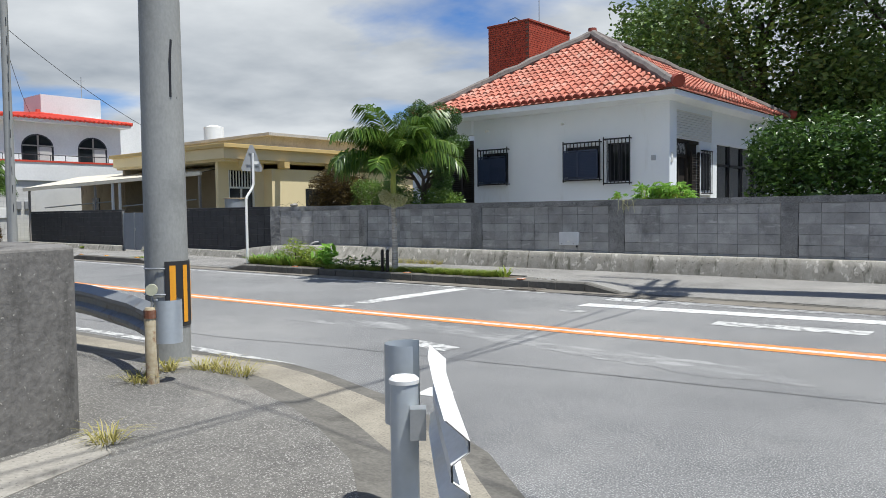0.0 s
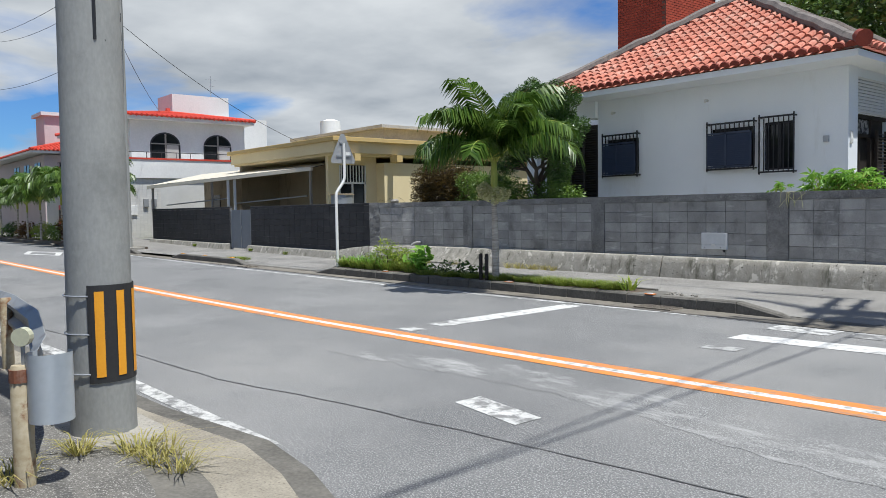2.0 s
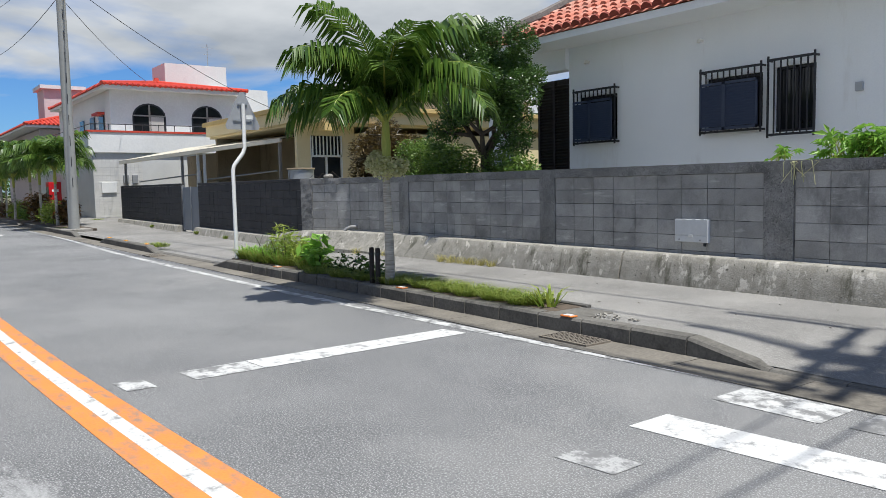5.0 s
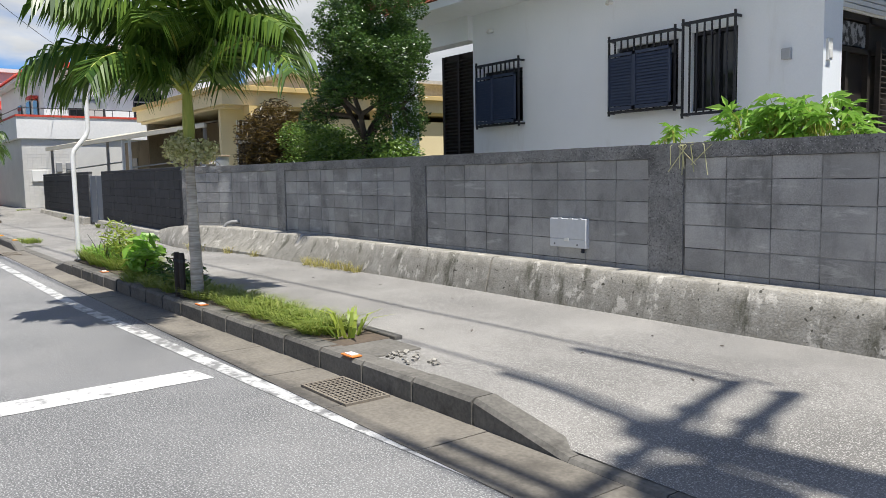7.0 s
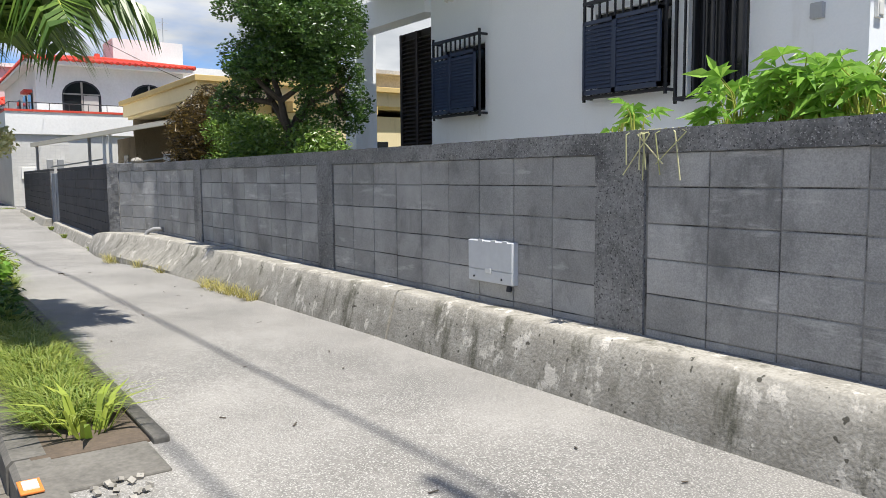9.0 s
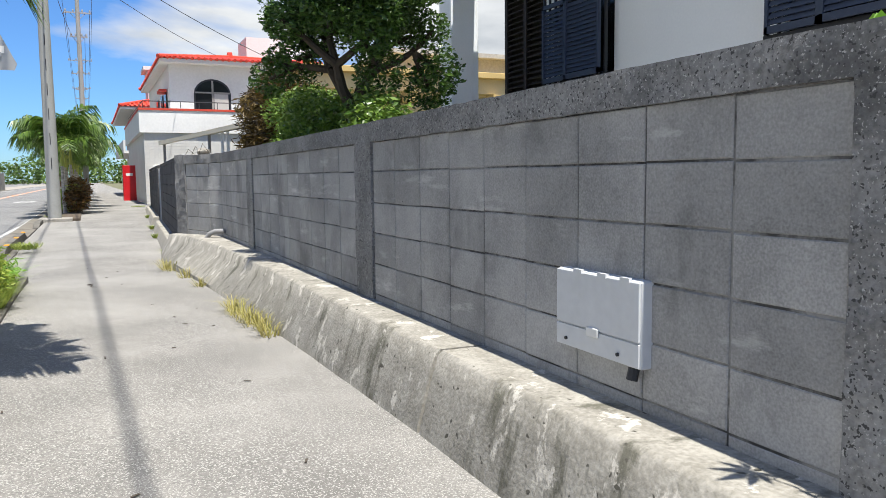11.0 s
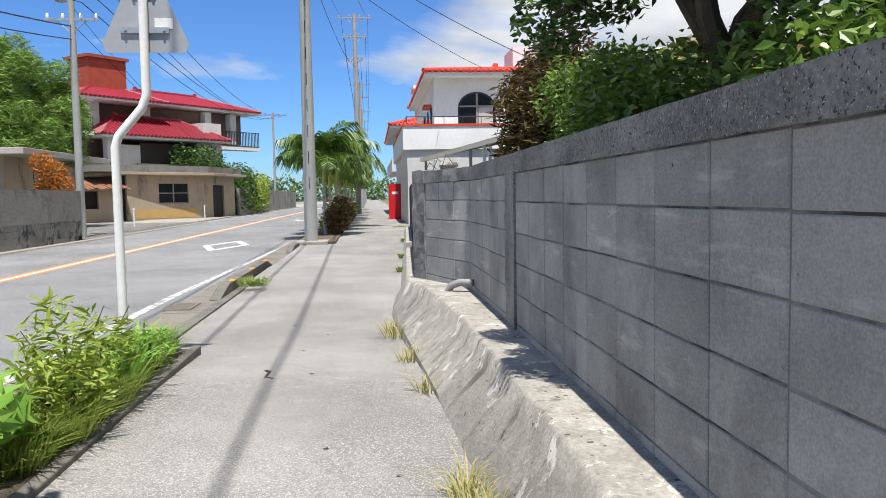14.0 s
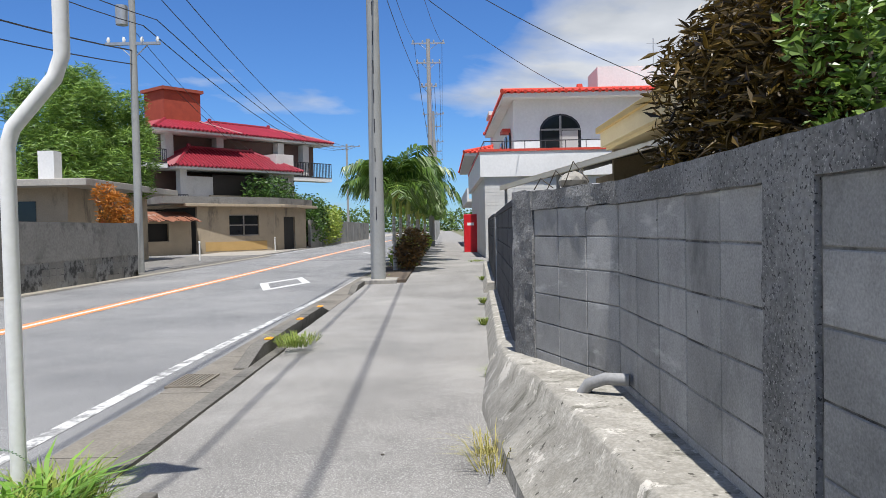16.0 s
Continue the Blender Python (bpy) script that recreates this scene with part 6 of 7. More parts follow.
tagged(blades("grass", [(-10.9, 12.75, 0.16, 0.2), (-10.4, 12.72, 0.16, 0.22), (-9.9, 12.72, 0.16, 0.22), (-9.4, 12.72, 0.16, 0.2), (-8.95, 12.72, 0.16, 0.2), (-13.5, 12.6, 0.16, 0.3), (-12.2, 12.65, 0.16, 0.25), (-11.5, 12.7, 0.16, 0.25), (-12.8, 12.6, 0.16, 0.25)], 7600, 0.16, GRASS, w=0.004, lean=1.2), "short green grass in the planting strip", "grass", "", "stuff")
tagged(blades("weeds", [(-16.0, 12.7, 0.15, 0.24), (-15.6, 12.7, 0.15, 0.24), (-15.0, 12.75, 0.15, 0.24), (-14.2, 12.75, 0.15, 0.24), (-16.4, 12.72, 0.16, 0.2), (-16.8, 12.72, 0.16, 0.2), (-15.3, 12.85, 0.15, 0.18), (-14.6, 12.85, 0.15, 0.18)], 5600, 0.25, GRASS, w=0.005, lean=0.8), "tall weeds round the kerbside shrubs", "weeds", "", "stuff")
tagged(blades("strap_weeds", [(-15.9, 12.68, 0.15, 0.12), (-15.65, 12.72, 0.15, 0.12), (-16.15, 12.7, 0.15, 0.1), (-15.1, 12.65, 0.15, 0.15), (-16.85, 12.7, 0.15, 0.12), (-16.6, 12.75, 0.15, 0.1), (-15.6, 12.85, 0.15, 0.12)], 240, 0.38, LEAF_BRIGHT, w=0.014, lean=0.9), "bright strap leaves among the kerbside weeds", "weeds", "", "stuff")
spray_stems, sv, sf = Bld(), [], []
for i, (x, y, az, ln) in enumerate(((-15.75, 12.6, 2.6, 0.55), (-15.7, 12.55, -2.0, 0.5), (-15.3, 12.6, -1.2, 0.5), (-16.2, 12.6, 1.9, 0.5), (-15.5, 12.55, 0.4, 0.42))):
    top = Vector((x + 0.35 * ln * math.cos(az), y + 0.35 * ln * math.sin(az), 0.16 + ln))
    spray_stems.tube([(x, y, 0.15), (x * 0.6 + top.x * 0.4, y * 0.6 + top.y * 0.4, 0.16 + ln * 0.6), tuple(top)], [0.006, 0.005, 0.003], 5, False)
    for j in range(9):
        b2, h2 = az + j * 2.4, 0.16 + ln * (0.45 + 0.065 * j)
        d2 = Vector((math.cos(b2), math.sin(b2), 0.15))
        p2 = Vector((x, y, 0.15)).lerp(top, (h2 - 0.16) / ln)
        for q in range(11):
            c2 = p2 + d2 * (0.02 + 0.013 * q) + Vector((0, 0, -0.0009 * q * q))
            for sg in (-1, 1):
                s2 = Vector((-d2.y, d2.x, 0.0)) * sg
                k0 = len(sv)
                sv += [tuple(c2), tuple(c2 + s2 * 0.013 + d2 * 0.006), tuple(c2 + s2 * 0.026 + d2 * 0.004), tuple(c2 + s2 * 0.013 - d2 * 0.003)]
                sf.append((k0, k0 + 1, k0 + 2, k0 + 3))
mimosa = thing("mimosa_weed", "feathery mimosa weed sprays among the kerbside grass", "weed")
part("stem", spray_stems, BARK, mimosa)
part("foliage", Bld().add(sv, sf), LEAF_TREE, mimosa)
tagged(blades("strap_plant", [(-8.62, 12.75, 0.15, 0.1)], 22, 0.3, LEAF_YELLOW, w=0.018, lean=0.9), "yellow-green strap-leaved plant at the strip's end", "plant", "", "thing")
tagged(blades("dry_grass", [(-13.3, 14.98, 0.13, 0.1), (-13.05, 15.0, 0.13, 0.12), (-12.75, 15.02, 0.13, 0.1), (-12.3, 15.04, 0.13, 0.06), (-15.4, 14.92, 0.12, 0.06), (-16.4, 14.86, 0.11, 0.07), (-17.7, 14.8, 0.09, 0.12), (-18.0, 14.78, 0.08, 0.1), (-13.6, 14.96, 0.13, 0.05), (-12.55, 15.03, 0.13, 0.05), (-12.9, 15.01, 0.13, 0.05)], 720, 0.19, DRY_GRASS, w=0.003, lean=1.0), "dry yellow grass tufts at the foot of the wall", "grass", "", "stuff")
tagged(blades("kerb_grass", [(-22.9, 12.65, 0.1, 0.3), (-22.5, 12.7, 0.1, 0.2), (-34.6, 12.7, 0.12, 0.3), (-20.5, 15.0, 0.06, 0.1), (-24.3, 15.1, 0.08, 0.08), (-27.2, 15.25, 0.1, 0.1), (-33, 15.5, 0.12, 0.1), (-43, 15.7, 0.12, 0.3)], 1500, 0.12, GRASS, w=0.005, lean=1.0), "grass tufts along kerb and wall", "grass", "", "stuff")
tagged(blades("corner_grass", [(-5.95, 4.1, 0.04, 0.1), (-5.75, 4.15, 0.04, 0.14), (-5.5, 4.18, 0.03, 0.1), (-6.1, 3.8, 0.06, 0.06), (-5.85, 3.38, 0.05, 0.09), (-4.35, 2.35, 0.05, 0.08)], 420, 0.15, DRY_GRASS, w=0.004, lean=1.5), "dry grass tufts round the pole's foot", "grass", "", "stuff")


# ---- palms ----
def frond(V, F, base, az, length, lift, n=26, leaf=0.34):
    """A feather frond: a rib that rises and bows over, with hanging leaflets on both sides."""
    pts, p, ang = [], Vector(base), radians(38 + 48 * lift)
    step, bend = length / n, radians(112 - 25 * lift) / n
    for i in range(n + 1):
        pts.append(p.copy())
        p = p + Vector((math.cos(az) * math.cos(ang), math.sin(az) * math.cos(ang), math.sin(ang))) * step
        ang -= bend * (0.5 + i / n)
    side = Vector((-math.sin(az), math.cos(az), 0))
    for i in range(3, n):
        d = (pts[i + 1] - pts[i - 1]).normalized()
        s = i / n
        L = leaf * (0.5 + 0.7 * math.sin(math.pi * min(0.95, s * 0.8 + 0.14)))
        for sg in (-1, 1):
            for h in (0, 1):
                out = (side * sg * (0.8 + 0.2 * RNG.random()) + d * 0.65 + Vector((0, 0, 0.15 - 0.5 * RNG.random()))).normalized()
                q = pts[i] + d * step * 0.5 * h
                m = q + out * L * 0.5
                e = q + out * L * 0.86 + Vector((0, 0, -L * (0.35 + 0.3 * RNG.random())))
                w = d * (0.008 + 0.03 * leaf)
                k = len(V)
                V += [tuple(q - w * 0.5), tuple(q + w * 0.5), tuple(m + w), tuple(m - w), tuple(e)]
                F += [(k, k + 1, k + 2, k + 3), (k + 3, k + 2, k + 4)]
    return pts


def palm(at, trunk, shaft, fronds, length, label, seeds=True, n=26, leaf=0.34, group=""):
    t = thing("palm", label, "palm", at, group=group)
    seg = [(0.015 * math.sin(z * 2), 0.01 * math.cos(z * 2.3), z) for z in steps(-0.1, trunk, 12)]
    part("trunk", Bld().tube(seg, [0.072 - 0.026 * i / 12 + (0.004 if i % 2 else 0) for i in range(13)], 10), PALM_BARK, t, smooth=True)
    part("crownshaft", Bld().tube([(0, 0, trunk - 0.02), (0, 0, trunk + shaft * 0.4), (0.0, 0, trunk + shaft)], [0.055, 0.066, 0.04], 10), CROWNSHAFT, t, smooth=True)
    V, F, rb = [], [], Bld()
    for k in range(fronds):
        az = k * 2.399 + 0.3 * RNG.random()
        lift = 0.15 + 0.85 * (((k * 7 + k // 5) % fronds) / fronds)
        pts = frond(V, F, (0, 0, trunk + shaft * (0.7 + 0.25 * lift)), az, length * (0.85 + 0.3 * RNG.random()), lift, n, leaf)
        rb.tube(pts[::3] + [pts[-1]], [0.02 * (1 - 0.9 * i / max(1, len(pts[::3]))) for i in range(len(pts[::3]) + 1)], 5, False)
    me = bpy.data.meshes.new("foliage")
    me.from_pydata(V, [], F)
    me.materials.append(LEAF_PALM)
    ob = new("foliage", me)
    ob.parent = t
    part("frond_ribs", rb, CROWNSHAFT, t)
    if seeds:
        for c, r in (((0.12, -0.12, trunk - 0.0), 0.17), ((-0.14, -0.1, trunk + 0.04), 0.15), ((0.1, 0.14, trunk), 0.14), ((-0.32, 0.05, trunk + 0.12), 0.14)):
            leaf_cloud("seed_head", [c], [r], 420, 0.046, PALE_FLOWER, t, (0, 0, 0), slim=0.7, shell=0.3)
    return t


palm((-11.5, 12.53, 0.16), 1.6, 0.8, 24, 1.7, "young kerbside palm with arching feather fronds and pale seed clusters", n=30, leaf=0.5)
far_palm = palm((-37.4, 12.95, 0.14), 1.75, 0.6, 22, 1.9, "street palm in the planting strip further along", False, 18, 0.75, group="street palms")
for i, x in enumerate((-41.0, -44.5, -48, -51.5, -55, -59, -63.5, -68, -74, -81, -90)):
    c = copy_thing(far_palm, pose(x, 12.95 + 0.15 * math.sin(i * 2), 0.14, 0, 0, i * 77))
    c.scale = (1 + 0.1 * math.sin(i * 1.7),) * 3
# two dark stakes tied by the palm
for dx in (-0.16, 0.0):
    s = thing("palm_stake", "dark weathered wooden stake beside the palm", "stake", (-11.62 + dx, 12.42, 0.14), group="palm stakes")
    part("stake", Bld().tube([(0, 0, -0.05), (0.005, 0, 0.5), (0, 0, 0.52)], [0.035, 0.035, 0.03], 8), DARK_WOOD, s, smooth=True)
    part("tie", Bld().tube([(0, 0, 0.42), (0, 0, 0.45)], 0.042, 8), BLACK_METAL, s)
# planting further along
setting("far_planting_bed", Bld().box(-92, 12.5, 0.05, -33.0, 13.5, 0.17), SOIL, "soil strip under the street palms", bevel=0.02, category="bed")
shrub("dark red croton bush in the far planting strip", (-43.0, 13.2, 0.16), [(-0.6, 0, 0.45), (0, 0.1, 0.75), (0.5, 0, 0.55), (-0.2, -0.2, 0.9), (0.3, 0.2, 0.85)], [0.5] * 5, 1700, 0.17, LEAF_CROTON, slim=0.35, flat=0.6)
shrub("dark red croton bush beside the street palms", (-37.6, 13.35, 0.16), [(-0.4, 0, 0.4), (0.1, 0.1, 0.7), (0.4, 0, 0.5)], [0.45] * 3, 1300, 0.16, LEAF_CROTON, slim=0.35, flat=0.6)
for i, x in enumerate((-39.5, -45.5, -49.0, -53.0, -57, -63, -69)):
    shrub("mixed shrubs under the street palms", (x, 13.1, 0.16), [(-0.7, 0, 0.35), (0, 0.1, 0.55), (0.7, 0, 0.4)], [0.5] * 3, 800, 0.16, (LEAF_YELLOW, LEAF_HEDGE, LEAF_YELLOW, LEAF_CROTON, LEAF_TREE, LEAF_YELLOW, LEAF_TREE)[i], slim=0.35, group="far shrubs")
# across the road
def dome(n, rx, ry, z0, z1):
    """Clump centres spread through a tall dome."""
    out = []
    for a, c, e in RNG.random((n, 3)):
        w = math.sqrt(max(0.08, 1 - (2 * e - 0.75) ** 2 * 0.62)) * math.sqrt(c)
        out.append((rx * w * math.cos(6.283 * a), ry * w * math.sin(6.283 * a), z0 + (z1 - z0) * e))
    return out


tree("feathery green casuarina tree beside the old houses", (-53, -4.4, -0.05), 3.0, (0.2, 0.1), 0.7, 1.7, 0.28, 2, 60000, 0.46, LEAF_PINE, 0.8, slim=0.1, extra=dome(70, 4.0, 4.0, 3.0, 9.6))
tree("feathery casuarina tree at the edge of the plot", (-49, -10.5, -0.05), 3.0, (0.2, 0.1), 0.7, 1.7, 0.26, 2, 36000, 0.5, LEAF_PINE, 0.85, slim=0.12, extra=dome(46, 3.6, 3.6, 3.0, 8.8))
shrub("vivid orange-leaved shrub over the old wall", (-46.2, 0.2, -0.05), [(0, -0.3, 1.6), (0.1, 0.4, 1.7), (0, 0, 2.3), (0.1, 0.3, 2.8), (0, -0.2, 3.2), (0.1, 0.6, 2.2)], [0.55] * 6, 2200, 0.24, LEAF_ORANGE, slim=0.22, flat=0.2)
for i, (x, y, h, mt) in enumerate(((-82, 2.0, 4.2, LEAF_TREE), (-87, 2.2, 3.2, LEAF_YELLOW), (-93, 1.8, 3.6, LEAF_YELLOW), (-79.5, -0.5, 6.0, LEAF_TREE), (-88, -3, 6.5, LEAF_DARK), (-98, -3, 5.5, LEAF_DARK))):
    shrub("roadside bushes beyond the closed shop", (x, y, -0.05), [(a, c, h * f) for a in (-2, 0, 2) for c in (-0.8, 0.8) for f in (0.4, 0.65, 0.85)], [1.2] * 18, 3600, 0.32, mt, slim=0.5, group="bushes across the road")
# far woods
fw = thing("far_woods", "distant green wooded rise behind the houses", "woods", (-70, 75, -0.05), kind="stuff")
leaf_cloud("foliage", [(x, y, 3 + 2.2 * math.sin(x * 0.13) + 3.0 * RNG.random()) for x in range(-70, 90, 5) for y in (-8, 0, 8)], [5.0] * 96, 26000, 0.9, LEAF_DARK, fw, (0, 0, 0), slim=0.7)
fw2 = thing("far_woods", "distant trees closing the street's end", "woods", (-330, 5, -0.05), kind="stuff")
leaf_cloud("foliage", [(x, y, 2 + 4.0 * RNG.random()) for y in range(-110, 120, 7) for x in (-10, 5)], [5.5] * 66, 14000, 1.3, LEAF_DARK, fw2, (0, 0, 0), slim=0.7)


# ---- poles and cables ----
def utility_pole(at, height, r, arms, label, transformer=False, group="utility poles", arm_rz=0.0):
    t = thing("utility_pole", label, "utility pole", at, group=group)
    part("shaft", Bld().tube([(0, 0, -0.2), (0, 0, height * 0.5), (0, 0, height)], [r, r * 0.84, r * 0.68], 18), POLE, t, smooth=True)
    for z, L in arms:
        a = part("crossarm", on(pose(0, 0, 0, 0, 0, arm_rz), Bld().box(-0.05, -L / 2, z - 0.05, 0.05, L / 2, z + 0.05), (0, 0, 0)), STEEL, t)
        for y in (-L / 2 + 0.1, -L / 6, L / 6, L / 2 - 0.1):
            part("insulator", on(pose(0, 0, 0, 0, 0, arm_rz), Bld().tube([(0, y, z + 0.05), (0, y, z + 0.14), (0, y, z + 0.24)], [0.05, 0.07, 0.04], 8), (0, 0, 0)), WHITE if transformer else STEEL, a, smooth=True)
        part("brace", on(pose(0, 0, 0, 0, 0, arm_rz), Bld().tube([(0, L * 0.3, z), (0, 0.05, z - 0.5)], 0.02, 5).tube([(0, -L * 0.3, z), (0, -0.05, z - 0.5)], 0.02, 5), (0, 0, 0)), STEEL, a)
    return t


near_pole = utility_pole((-6.56, 4.08, 0.03), 11.5, 0.213, (), "grey concrete utility pole with an amber and black warning sleeve", group="")


def sleeve(b, r, z0, z1, a0, a1, n=14):
    vs = [(r * math.cos(a0 + (a1 - a0) * k / n), r * math.sin(a0 + (a1 - a0) * k / n), z) for z in (z0, z1) for k in range(n + 1)]
    return b.add(vs, [(k, k + 1, n + 2 + k, n + 1 + k) for k in range(n)])


part("sleeve", sleeve(Bld(), 0.216, 0.38, 1.02, radians(-36), radians(120), 24), BLACK_SHEET, near_pole, "black reflective sleeve")
for k in range(4):
    a = radians(-24 + k * 36)
    part("stripe", sleeve(Bld(), 0.22, 0.42, 0.98, a, a + radians(15), 4), YELLOW_SHEET, near_pole, "amber reflective stripe")
for z in (0.44, 0.7, 0.95):
    part("strap", Bld().tube([(0.218 * math.cos(a), 0.218 * math.sin(a), z) for a in steps(radians(120), radians(326), 16)], 0.006, 5), STEEL, near_pole)
for z, a in ((1.95, -20), (1.35, 30), (3.6, -10), (2.6, 10)):
    part("step_hole", Bld().tube([(0.175 * math.cos(radians(a)), 0.175 * math.sin(radians(a)), z), (0.194 * math.cos(radians(a)), 0.194 * math.sin(radians(a)), z)], 0.014, 8), BLACK_METAL, near_pole)
part("hanging_bar", Bld().tube([(0.19, -0.02, 2.6), (0.196, -0.02, 2.95), (0.19, 0.0, 3.15)], 0.012, 6), BLACK_METAL, near_pole)
part("pad", Bld().add([(x * f, y * f, z) for f, z in ((1.0, -0.05), (0.94, 0.02), (0.4, 0.03)) for x, y in ((-0.4, -0.25), (0.1, -0.32), (0.36, -0.2), (0.52, 0.0), (0.5, 0.24), (0.2, 0.36), (-0.3, 0.34), (-0.45, 0.1))], [(r * 8 + k, r * 8 + (k + 1) % 8, r * 8 + 8 + (k + 1) % 8, r * 8 + 8 + k) for r in (0, 1) for k in range(8)]), CONCRETE, near_pole)

far_pole = utility_pole((-33.3, 12.78, 0.1), 11.2, 0.2, ((10.9, 1.9),), "tall grey concrete utility pole on the footpath")
for k in range(11):
    part("band_mark", Bld().box(0.165, -0.012, 1.6 + k * 0.75, 0.2 - 0.006 * k, 0.012, 1.95 + k * 0.75), BLACK_METAL, far_pole)
part("pad", Bld().box(-0.5, -0.45, -0.05, 0.6, 0.5, 0.08), CONCRETE, far_pole, bevel=0.02)
shade_pole = utility_pole((-1.45, 13.33, 0.12), 12.1, 0.2, ((11.78, 2.1), (10.8, 2.1)), "utility pole beside the driveway", arm_rz=11.7)
part("transformer", Bld().tube([(-0.02, -0.42, 9.7), (-0.02, -0.42, 10.5)], 0.26, 14), STEEL, shade_pole, smooth=True)
for y, z in ((-1.0, 11.78), (0.05, 11.78), (0.95, 11.78), (-0.85, 10.8)):
    part("cable_cover", Bld().tube([(-0.1 - 0.2 * y, y, z + 0.12), (-1.3 - 0.2 * y, y - 0.02, z + 0.1)], 0.05, 8), WIRE, shade_pole, smooth=True)
line_poles = [utility_pole((x, y, 0.1), h, 0.2, ((h - 0.3, 2.4), (h - 1.7, 1.8), (h - 3.4, 1.2)), "utility pole with steel crossarms along the street") for x, y, h in ((-69, 13.6, 15), (-100, 13.5, 14.5), (-128, 13.4, 14.5), (-158, 13.3, 14.5), (-190, 13.2, 14.5))]
opp_pole = utility_pole((-41.6, 3.25, -0.05), 11.3, 0.16, ((10.7, 1.5), (8.5, 2.0)), "wood-brown utility pole with a transformer across the road", True, arm_rz=0)
part("transformer", Bld().tube([(-0.05, -0.4, 9.2), (-0.05, -0.4, 9.9)], 0.22, 12), STEEL, opp_pole, smooth=True)
opp_pole.children[0].data.materials[0] = mat("weathered_pole_wood", (0.2, 0.17, 0.14), (0.12, 0.1, 0.085), 0.9, grain=30, blotch=2, bump=0.4, stretch=(1, 1, 0.2))
part("lamp_arm", Bld().tube([(0, 0.1, 10.8), (0, 0.6, 11.6), (0, 0.9, 12.4)], 0.04, 6), STEEL, opp_pole, smooth=True)
utility_pole((-125, 0.5, -0.05), 14.0, 0.2, ((13.6, 4.0),), "distant utility pole with one long crossarm")


def cable(a, b, sag, r=0.012, n=14):
    a, b = Vector(a), Vector(b)
    pts = [a.lerp(b, i / n) - Vector((0, 0, 4 * sag * (i / n) * (1 - i / n))) for i in range(n + 1)]
    ob = part("cable", Bld().tube(pts, r, 5, False), WIRE)
    return tagged(ob, "black overhead cable strung between utility poles", "cable", "overhead cables")


for dy, z in ((-0.4, 11.1), (0.4, 11.1), (0.0, 8.6)):
    cable((-33.3, 12.78 + dy, z), (-69, 13.6 + dy * 2.4, z + (3.8 if z > 9 else 2.6)), 0.7)
for dy, z in ((-1.0, 14.9), (0, 14.9), (1.0, 14.9), (-0.8, 13.5), (0.8, 13.5), (0.4, 11.8)):
    cable((-69, 13.6 + dy, z), (-100, 13.5 + dy, z - 0.5), 0.6, 0.016)
    cable((-100, 13.5 + dy, z - 0.5), (-128, 13.4 + dy, z - 0.5), 0.6, 0.016)
    cable((-128, 13.4 + dy, z - 0.5), (-158, 13.3 + dy, z - 0.5), 0.6, 0.016)
for dy, far in ((1.1, 0.88), (0.15, 0.12), (-1.0, -0.8)):
    cable((-1.45, 13.33 + dy, 11.95), (-33.3, 12.78 + far, 11.1), 0.6, 0.022)
cable((-33.3, 12.78, 8.5), (-58, 24, 8.4), 0.5)
cable((-33.3, 12.78, 9.2), (-36, 22.5, 5.0), 0.4)
cable((-1.45, 13.33, 11.2), (0.8, -8, 11.0), 0.5, 0.014)
cable((-1.45, 13.33, 9.6), (-0.6, -8, 9.6), 0.5, 0.016)
cable((-6.4, 4.1, 9.6), (9, 3.2, 9.8), 0.3, 0.012)
for dy, z in ((-0.5, 11.9), (0.5, 11.9), (0.9, 9.3), (0.4, 9.1)):
    cable((-41.6, 3.25 + dy, z), (-125, 0.5 + dy * 2, 13.7), 2.2, 0.02)
    cable((-41.6, 3.25 + dy, z), (-12, 2.5 + dy, z - 1.2), 0.8, 0.016)
cable((-41.6, 3.25, 8.2), (-12, 0.9, 6.8), 0.7, 0.025)
cable((-41.6, 3.25, 7.7), (-12, 0.6, 6.3), 0.7, 0.02)
cable((-41.6, 3.25, 8.3), (-76, 3.2, 4.1), 0.5)
cable((-41.6, 3.25, 9.0), (-80, -2, 8.4), 0.5)


# ---- sign seen from behind ----
sign = thing("road_sign", "grey back of a triangular road sign on a bent white post", "road sign", (-16.95, 12.5, 0.1))
sign.scale = (0.97, 0.97, 0.97)
part("post", Bld().tube([(0, 0, -0.1), (0, 0, 1.84), (0.0, 0.03, 1.93), (-0.02, 0.23, 2.17), (-0.02, 0.27, 2.28), (-0.02, 0.27, 3.15)], 0.038, 12), WHITE, sign, smooth=True)
tri = [(-0.31, 2.64), (0.35, 2.64), (0.38, 2.72), (0.07, 3.38), (-0.03, 3.38), (-0.34, 2.72)]
pl = Bld().add([(-0.07, 0.25 + y, z) for y, z in tri] + [(-0.075, 0.25 + y, z) for y, z in tri], [tuple(range(6)), tuple(range(6, 12))[::-1]] + [(i, 6 + i, 6 + (i + 1) % 6, (i + 1) % 6) for i in range(6)])
part("plate", pl, mat("sign_back", (0.4, 0.41, 0.42), (0.34, 0.35, 0.36), 0.5, 0.3, grain=15, blotch=3, bump=0.03), sign, "plain grey sign back")
for z, hw in ((2.8, 0.2), (3.12, 0.1)):
    part("bracket", Bld().box(-0.068, 0.27 - hw, z, -0.05, 0.27 + hw, z + 0.05), STEEL, sign)
    for y in (-1, 1):
        part("bolt", Bld().tube([(-0.05, 0.27 + y * hw * 0.8, z + 0.025), (-0.035, 0.27 + y * hw * 0.8, z + 0.025)], 0.012, 6), STEEL, sign)
